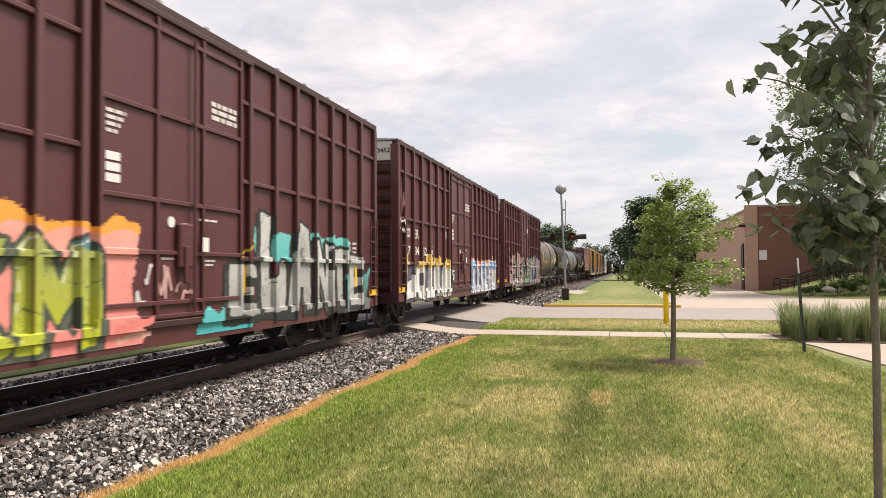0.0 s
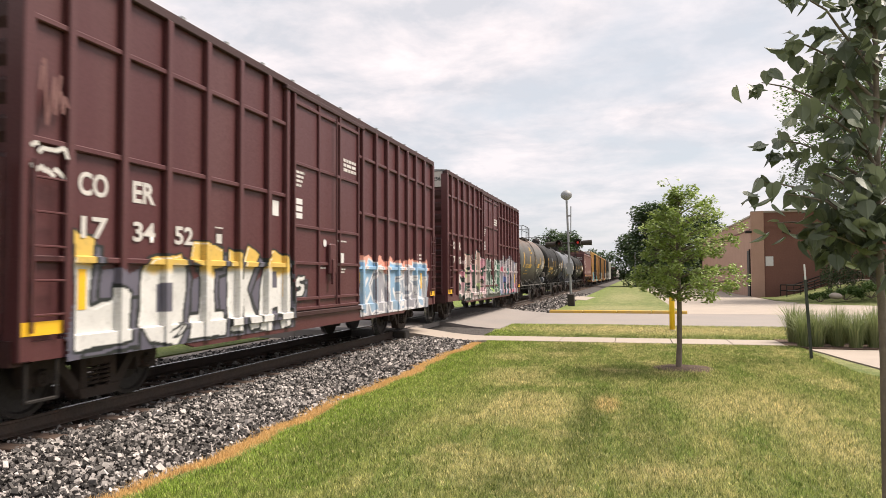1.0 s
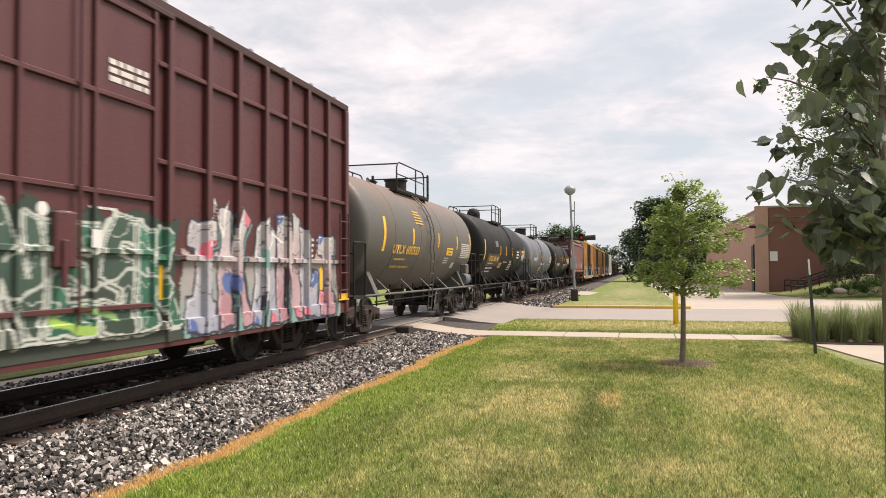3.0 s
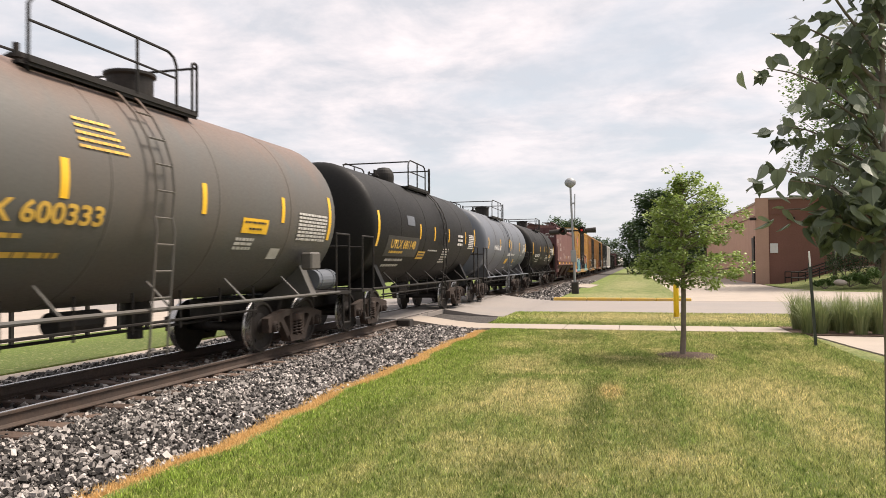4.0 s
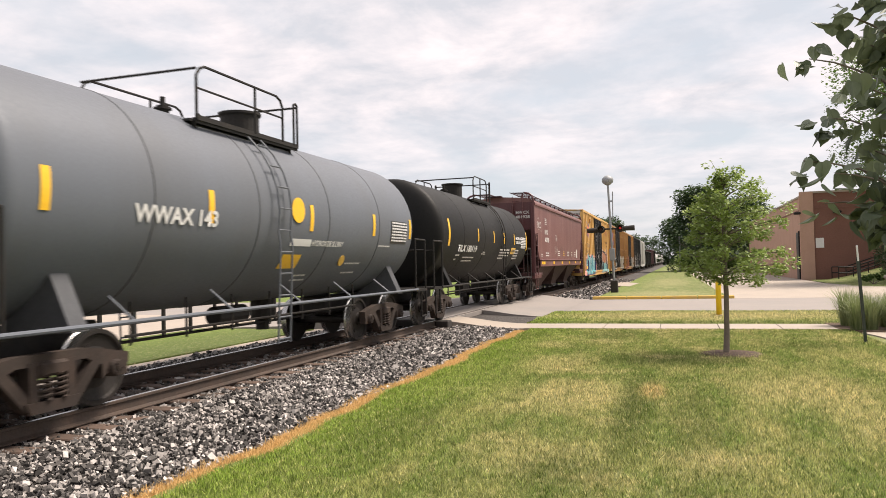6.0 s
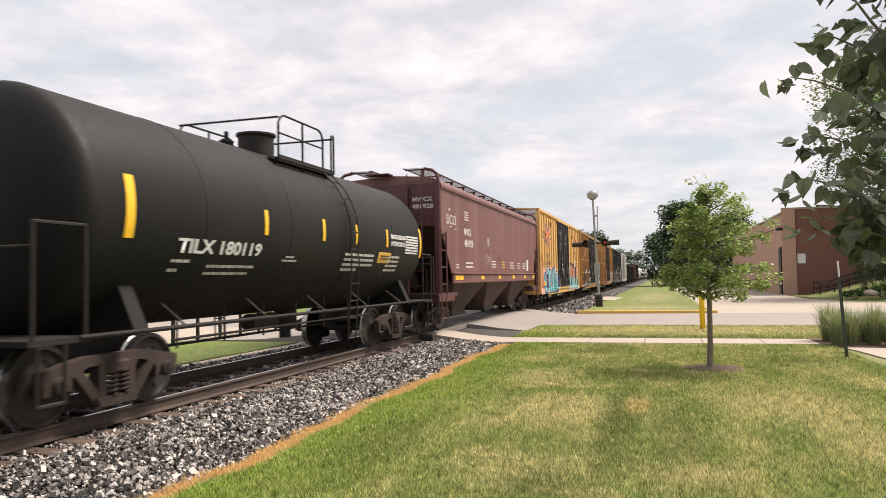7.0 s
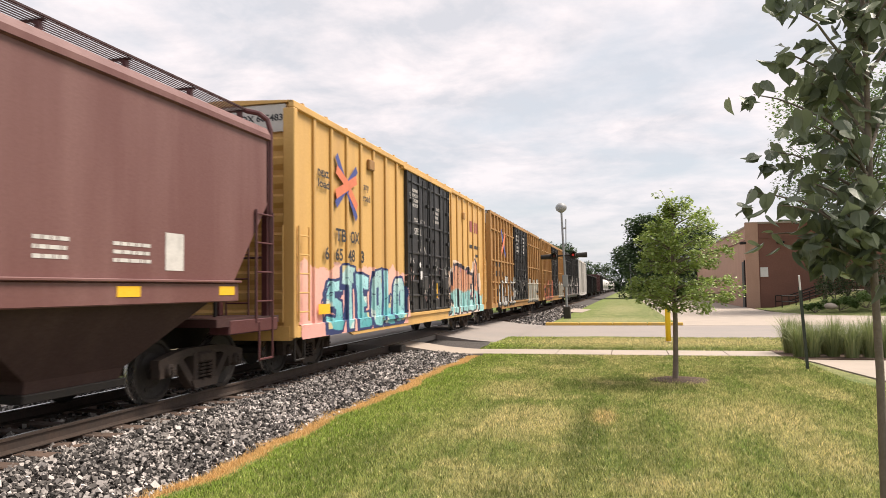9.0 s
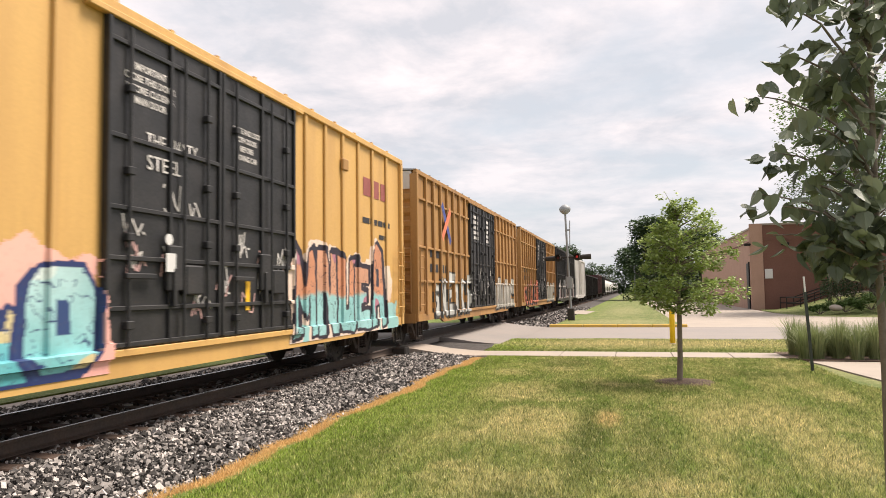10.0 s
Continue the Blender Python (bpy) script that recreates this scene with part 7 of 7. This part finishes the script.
def near_tree():
    rnd = random.Random(9)
    x0, y0 = 1.76, 5.95
    t = thing("broadleaf_tree", "broadleaf tree with large dark hanging leaves", "tree", pose(x0, y0, 0))
    bm = bmesh.new()
    prof = [(-0.05, 0.036), (0.05, 0.032), (1.2, 0.029), (2.2, 0.026), (3.4, 0.019), (4.4, 0.012), (5.2, 0.006)]
    lathe(bm, prof, "z", 10)
    for v in bm.verts:
        v.co.x += 0.012 * math.sin(v.co.z * 2.1)
        v.co.y += 0.012 * math.sin(v.co.z * 1.7 + 1)
    part("trunk", bm, M["bark"], t, smooth=True)
    left = Vector((-math.cos(radians(15)), -math.sin(radians(15)), 0))
    ahead = Vector((-left.y, left.x, 0)) * -1
    centres = []
    limbs = []
    # reach to the side, depth, tip height, height on the trunk
    for side, deep, z, zb in ((0.86, -0.10, 3.92, 3.3), (0.74, 0.15, 3.62, 3.1), (1.00, 0.10, 3.28, 2.8), (0.82, -0.15, 3.04, 2.6), (0.78, 0.20, 2.86, 2.4), (1.14, 0.0, 2.52, 2.1), (0.98, -0.20, 2.40, 2.05), (0.88, 0.15, 2.22, 1.95), (0.66, -0.10, 2.10, 1.85), (0.50, -0.30, 2.34, 2.0), (0.46, 0.30, 2.64, 2.2), (0.48, -0.20, 2.98, 2.5), (0.40, 0.25, 3.42, 2.9), (0.55, 0.0, 4.35, 3.7), (0.30, 0.30, 4.2, 3.6), (0.30, -0.25, 2.55, 2.1), (0.35, 0.15, 2.16, 1.9)):
        limbs.append((left * side * 0.80 + ahead * deep, z, zb))
    for k in range(9):
        a = rnd.uniform(-1.6, 1.6)
        d = left * -math.cos(a) * rnd.uniform(0.4, 1.0) + ahead * math.sin(a) * 0.9
        z = rnd.uniform(2.2, 4.9)
        limbs.append((d * (1.15 if z < 3.6 else 0.7), z + 0.1, z - 0.4))
    for d, z, zb in limbs:
        bm = bmesh.new()
        tip = Vector((d.x, d.y, z))
        pts = limb(bm, (0.01, 0, zb), tip, 0.014, 0.004, 0.10, rnd, 5)
        part("limb", bm, M["bark"], t)
        for i, p in enumerate(pts[1:]):
            for _ in range(2):
                centres.append((p.x + rnd.uniform(-0.12, 0.12), p.y + rnd.uniform(-0.12, 0.12), p.z - 0.02 + rnd.uniform(-0.05, 0.04), 0.10 + 0.05 * rnd.random() + (0.02 if i < 3 else -0.02)))
        centres.append((tip.x, tip.y, tip.z - 0.03, 0.10))
        centres.append((tip.x * 1.04, tip.y * 1.04, tip.z - 0.06, 0.09))
    crown = leaf_cloud("crown", centres, 780, 0.118, M["leaf_dark"], t, 8, 0.95, heart=True)
    tagged(crown, "crown of large dark green heart-shaped leaves")


near_tree()


def tree(name, label, x, y, h, spread, mat, seed, trunk=0.25, leaves=6000, size=0.3, low=0.3, z=0.0, blobs=26):
    rnd = random.Random(seed)
    t = thing(name, label, "tree", pose(x, y, z))
    bm = bmesh.new()
    limb(bm, (0, 0, -0.3), (0, 0, h * 0.55), trunk, trunk * 0.5, 0, rnd)
    part("trunk", bm, M["bark"], t, smooth=True)
    centres = []
    bm = bmesh.new()
    for k in range(blobs):
        f = rnd.random()
        zz = h * (low + (0.92 - low) * f)
        rr = spread * math.sin(math.pi * (0.22 + 0.70 * f)) * math.sqrt(rnd.uniform(0.05, 1.0))
        a = rnd.uniform(0, 2 * math.pi)
        c = (rr * math.cos(a), rr * math.sin(a), zz)
        centres.append((*c, spread * rnd.uniform(0.20, 0.36)))
        limb(bm, (0, 0, h * low * rnd.uniform(0.7, 1.3)), c, trunk * 0.3, trunk * 0.08, 0.1, rnd, 3)
    part("limb", bm, M["bark"], t)
    leaf_cloud("crown", centres, leaves, size, mat, t, seed + 1, 0.2, True)
    return t


tree("broadleaf_tree", "large dark green tree far along the street", 3.6, 122, 13.2, 6.8, M["leaf_far"], 31, 0.35, 16000, 0.45, 0.05, blobs=70)
tree("broadleaf_tree", "large dark green tree far along the street", 11, 128, 12.0, 6.5, M["leaf_far"], 32, 0.35, 10000, 0.45, 0.06, blobs=36)
tree("broadleaf_tree", "dark green tree beyond the brick building", 21, 150, 11, 6.0, M["leaf_far"], 33, 0.35, 6000, 0.45, 0.12)
tree("broadleaf_tree", "green tree far beyond the train", -16, 190, 13.0, 7.0, M["leaf_far"], 34, 0.4, 7000, 0.55, 0.15)
tree("broadleaf_tree", "green tree far beyond the train", -24, 215, 15.0, 8.0, M["leaf_far"], 35, 0.4, 7000, 0.6, 0.15)
tree("broadleaf_tree", "green tree beyond the train", -40, 125, 13.0, 6.0, M["leaf_mid"], 36, 0.35, 5000, 0.45, 0.2)
tree("broadleaf_tree", "green tree beyond the train", -34, 150, 13.0, 6.0, M["leaf_mid"], 42, 0.35, 5000, 0.45, 0.2)
tree("broadleaf_tree", "spreading airy tree on the bank before the building", 16.4, 57.0, 18.0, 6.5, M["leaf_mid"], 37, 0.26, 15000, 0.22, 0.36, 0.9, blobs=44)
tree("broadleaf_tree", "slender tree on the bank before the building", 14.2, 59.5, 11.0, 3.6, M["leaf_mid"], 38, 0.14, 3500, 0.16, 0.6, 0.9)
for k in range(16):
    tree("broadleaf_tree", "tree in the far wood line", -60 + 11 * k + (k % 3) * 3, 330 + (k * 37 % 50), 12 + (k * 7 % 5), 8.5, M["leaf_far"], 50 + k, 0.4, 1500, 1.1, 0.08)


def shrub(x, y, z, w, h, mat, seed, label, size=0.12, leaves=1800):
    rnd = random.Random(seed)
    s = thing("shrub", label, "shrub", pose(x, y, z))
    centres = [(rnd.uniform(-w, w) * 0.7, rnd.uniform(-w, w) * 0.5, h * rnd.uniform(0.2, 0.72), h * rnd.uniform(0.22, 0.4)) for _ in range(12)]
    bm = bmesh.new()
    for c in centres[:6]:
        limb(bm, (0, 0, -0.2), c[:3], 0.03, 0.01, 0, rnd, 2)
    part("stem", bm, M["bark"], s)
    leaf_cloud("foliage", centres, leaves, size, mat, s, seed, 0.1, True)


for k, (x, y, z, w, h) in enumerate(((14.2, 56.5, 0.9, 1.6, 2.0), (15.2, 57.5, 1.1, 1.8, 3.2), (16.6, 56.0, 1.1, 1.8, 3.4), (18.0, 56.5, 1.2, 2.0, 3.6), (13.4, 52.5, 0.35, 1.2, 0.7), (14.8, 52.0, 0.5, 1.6, 0.9), (16.2, 51.5, 0.5, 1.6, 0.9), (11.9, 52.5, 0.2, 1.0, 0.5))):
    shrub(x, y, z, w, h, M["leaf_far"] if k < 4 else M["leaf_mid"], 200 + k, "dark green shrub on the planted bank")
for k in range(7):
    shrub(1.0 + 2.3 * k, 118 + (k * 5 % 7), 0, 2.2, 2.6, M["leaf_mid"], 230 + k, "light green roadside bush", 0.3, 1500)
pole = thing("utility_pole", "thin pale pole far beside the track", "pole", pose(0.4, 118, 0))
part("shaft", rod(bmesh.new(), (0, 0, 0), (0, 0, 5.5), 0.12, 8), M["galv"], pole)


def reeds():
    """Clumps of tall ornamental grass."""
    r = np.random.RandomState(6)
    for k in range(16):
        cx = 4.05 + 0.42 * k + r.uniform(-0.1, 0.1)
        for row in range(2):
            cy = 20.0 + row * 0.9 + r.uniform(-0.2, 0.2)
            n = 420
            c = thing("ornamental_grass", "clump of tall green ornamental grass", "ornamental grass", pose(cx, cy, 0.03), "ornamental grass clumps in the bed")
            a = r.uniform(0, 2 * np.pi, n)
            q = r.uniform(0, 0.16, n)
            base = np.stack([q * np.cos(a), q * np.sin(a), np.zeros(n)], 1)
            h = r.uniform(0.35, 1.15, n) ** 0.8 * r.uniform(0.85, 1.1)
            lean = np.abs(r.normal(0, 0.42, n))
            out = np.stack([np.cos(a), np.sin(a), np.zeros(n)], 1)
            side = np.stack([-np.sin(a), np.cos(a), np.zeros(n)], 1) * 0.0055
            mid = base + out * (lean * h * 0.3)[:, None] + np.array([0, 0, 1]) * (h * 0.6)[:, None]
            tip = base + out * (lean * h)[:, None] + np.array([0, 0, 1]) * (h * (1 - lean * 0.25))[:, None]
            v = np.stack([base - side, base + side, mid + side, mid - side, tip], 1).reshape(-1, 3)
            b = np.arange(n)[:, None] * 5
            f = (b + [0, 1, 2, 3]).tolist() + (b + [3, 2, 4]).tolist()
            tagged(mesh_of("blades", v.tolist(), f, M["reed"], c), kind="stuff")


reeds()


def far_railing():
    f = thing("railing", "low dark steel railing beyond the track", "railing", pose(-14.0, 0, 0))
    first = part("post", boxed(-0.04, 0.04, -0.04, 0.04, 0, 0.9), M["steel_dark"], f)
    first.location.y = -8
    for i in range(1, 28):
        share("post", first.data, f, pose(0, -8 + 1.2 * i, 0))
    for z in (0.5, 0.88):
        part("rail_bar", boxed(-0.03, 0.03, -8, 24.4, z - 0.04, z + 0.04), M["steel_dark"], f)


far_railing()

# ---- many small pieces ----


def ties():
    bm = boxed(-1.30, 1.30, -0.115, 0.115, -0.16, 0.0, bevel=0.012)
    first = part("tie", bm, M["tie"])
    top = RAIL - 0.175 - 0.012
    r = random.Random(2)
    n = 0
    holder = tagged(thing("sleepers", "weathered timber sleepers under the rails", "sleepers"), kind="structure")
    y = -6.0
    while y < 140:
        if not 19.9 < y < 35.8:
            if n == 0:
                ob = first
                ob.parent = holder
            else:
                ob = share("tie", first.data, holder, Matrix())
            ob.matrix_basis = pose(TRACK + r.uniform(-0.05, 0.05), y, top + r.uniform(-0.01, 0.004), 0, 0, r.uniform(-1.2, 1.2))
            n += 1
        y += 0.53


ties()


def stone_protos(seed, n=8):
    r = np.random.RandomState(seed)
    base = np.array([(-1, -1, -1), (1, -1, -1), (1, 1, -1), (-1, 1, -1), (-1, -1, 1), (1, -1, 1), (1, 1, 1), (-1, 1, 1)], float)
    return [base * r.uniform(0.45, 1.0, (8, 3)) * np.array([1.0, r.uniform(0.6, 1.0), r.uniform(0.4, 0.8)]) for _ in range(n)]


BOX_FACES = np.array([(0, 3, 2, 1), (4, 5, 6, 7), (0, 1, 5, 4), (1, 2, 6, 5), (2, 3, 7, 6), (3, 0, 4, 7)])


def turned(r, n):
    q = r.normal(size=(n, 4))
    q /= np.linalg.norm(q, axis=1)[:, None]
    w, x, y, z = q.T
    return np.stack([np.stack([1 - 2 * (y * y + z * z), 2 * (x * y - z * w), 2 * (x * z + y * w)], 1), np.stack([2 * (x * y + z * w), 1 - 2 * (x * x + z * z), 2 * (y * z - x * w)], 1), np.stack([2 * (x * z - y * w), 2 * (y * z + x * w), 1 - 2 * (x * x + y * y)], 1)], 1)


def stones():
    r = np.random.RandomState(12)
    protos = np.array(stone_protos(3))
    sets = []
    for n, x0, x1, y0, y1, size in ((4500, -6.75, -4.22, -4.0, 2.0, 0.026), (23000, -6.75, -4.22, 2.0, 13.0, 0.0225), (9000, -6.75, -4.25, 13.0, 20.0, 0.026), (3500, -8.1, -6.75, 4.0, 20.0, 0.028), (4000, -10.0, -8.25, 4.0, 20.0, 0.030), (2600, -6.6, -3.9, 36.3, 75.0, 0.05)):
        x, y = r.uniform(x0, x1, n), r.uniform(y0, y1, n)
        sets.append(np.stack([x, y, bank(x) + r.uniform(-0.008, 0.032, n), size * r.lognormal(0, 0.32, n)], 1))
    p = np.concatenate(sets)
    p = p[~((np.abs(p[:, 0] - (TRACK + 0.755)) < 0.1) | (np.abs(p[:, 0] - (TRACK - 0.755)) < 0.1))]
    keep = (p[:, 1] > 5.0) & (p[:, 1] < 7.2) & (p[:, 0] > -5.2)
    singles = np.where(keep)[0][:300]
    bed = tagged(thing("ballast_stones", "loose grey and white crushed ballast stones", "ballast"), kind="structure")
    meshes = []
    for k in range(8):
        me = bpy.data.meshes.new("stone")
        me.from_pydata(protos[k].tolist(), [], BOX_FACES.tolist())
        me.materials.append(M["stone"])
        meshes.append(me)
    for i in singles:
        m = Matrix.Translation(p[i, :3]) @ Euler(r.uniform(0, 6, 3)).to_matrix().to_4x4() @ Matrix.Scale(p[i, 3], 4)
        share("stone", meshes[i % 8], bed, m)
    rest = np.delete(p, singles, 0)
    n = len(rest)
    shape_v = protos[r.randint(0, 8, n)] * rest[:, 3][:, None, None]
    v = np.einsum("nij,nkj->nki", turned(r, n), shape_v) + rest[:, None, :3]
    f = (np.arange(n)[:, None, None] * 8 + BOX_FACES[None]).reshape(-1, 4)
    tagged(mesh_of("stones", v.reshape(-1, 3).tolist(), f.tolist(), M["stone"], bed), kind="stuff")


stones()


def blades(name, label, mat, n, places, height, width, seed):
    """Short blades as single bent slips."""
    r = np.random.RandomState(seed)
    x, y, z = places(r, n)
    n = len(x)
    a = r.uniform(0, 2 * np.pi, n)
    h = height * r.uniform(0.5, 1.25, n)
    grow = np.clip(y / 9.0, 1.0, 2.2)
    w = width * grow
    side = np.stack([np.cos(a) * w, np.sin(a) * w, np.zeros(n)], 1)
    lean = r.normal(0, 0.45, (n, 2)) * h[:, None]
    base = np.stack([x, y, z], 1)
    tip = base + np.concatenate([lean, h[:, None]], 1)
    v = np.stack([base - side, base + side, tip], 1).reshape(-1, 3)
    me = bpy.data.meshes.new(name)
    me.vertices.add(3 * n)
    me.vertices.foreach_set("co", v.ravel())
    me.loops.add(3 * n)
    me.loops.foreach_set("vertex_index", np.arange(3 * n, dtype=np.int32))
    me.polygons.add(n)
    me.polygons.foreach_set("loop_start", np.arange(0, 3 * n, 3, dtype=np.int32))
    me.update(calc_edges=True)
    me.materials.append(mat)
    tagged(new(name, me), label, "grass", kind="stuff")


def lawn_places(r, n):
    y = 3.5 + 16.5 * r.uniform(0, 1, n) ** 1.5
    y = np.where(np.arange(n) % 7 == 0, r.uniform(-5.0, 3.5, n), y)
    x = r.uniform(-4.1, 5.2, n)
    ok = (x > EDGE + 0.12 + 0.07 * np.sin(y * 1.1) + 0.05 * np.sin(y * 2.9 + 1)) & (x < 4.0 + np.clip(15 - y, 0, 9) * 0.35)
    x, y = x[ok], y[ok]
    return x, y, np.zeros(len(x))


blades("lawn_grass", "short mown grass blades, green with dry straw", M["blade"], 540000, lawn_places, 0.050, 0.0046, 5)


def verge_places(r, n):
    y = r.uniform(WALK_Y1 + 0.05, ROAD_Y0 + 0.3, n)
    x = r.uniform(-4.4, 7, n)
    return x, y, np.full(n, 0.02)


blades("verge_grass", "short mown grass blades on the verge", M["blade"], 40000, verge_places, 0.05, 0.004, 6)


def orange_places(r, n):
    y = -4.0 + 23.5 * r.uniform(0, 1, n) ** 1.1
    off = r.normal(0, 0.075, n)
    x = EDGE - 0.05 + 0.07 * np.sin(y * 1.1) + 0.05 * np.sin(y * 2.9 + 1) + off + 0.04 * np.sin(y * 6.1)
    return x, y, np.full(n, -0.01)


blades("dead_grass", "orange-brown dead grass strip along the ballast", M["blade_orange"], 52000, orange_places, 0.045, 0.005, 7)


# metres by which the train lags behind an even pace: it surges a little
SURGE = [(0, 0.20), (0.5, 0.12), (1, -0.03), (1.5, -0.25), (2, -0.30), (2.5, 0.15), (4, -0.38), (4.5, 0.0), (5, -0.10), (6.5, -0.10), (7, 0.0), (7.5, 0.0), (8, 0.10), (8.5, -0.05), (9, -0.25), (9.5, 0.05), (10, 0.0)]


def motions():
    """The train passes at a nearly even pace, its wheels rolling."""
    for car, start in MOVING:
        walk(car, [(t, pose(TRACK, start + lag - SPEED * t, BODY)) for t, lag in SURGE])
    step = 1.0 / FPS
    for wheel, y, flipped in WHEELS:
        rows = []
        for i in range(301):
            t = i * step
            gone = SPEED * t - float(np.interp(t, [a for a, b in SURGE], [b for a, b in SURGE]))
            a = math.degrees(gone / WHEEL_R) % 360
            rows.append((t, pose(0, y, WHEEL_R, -a if flipped else a, 0, 180 if flipped else 0)))
        walk(wheel, rows)


motions()
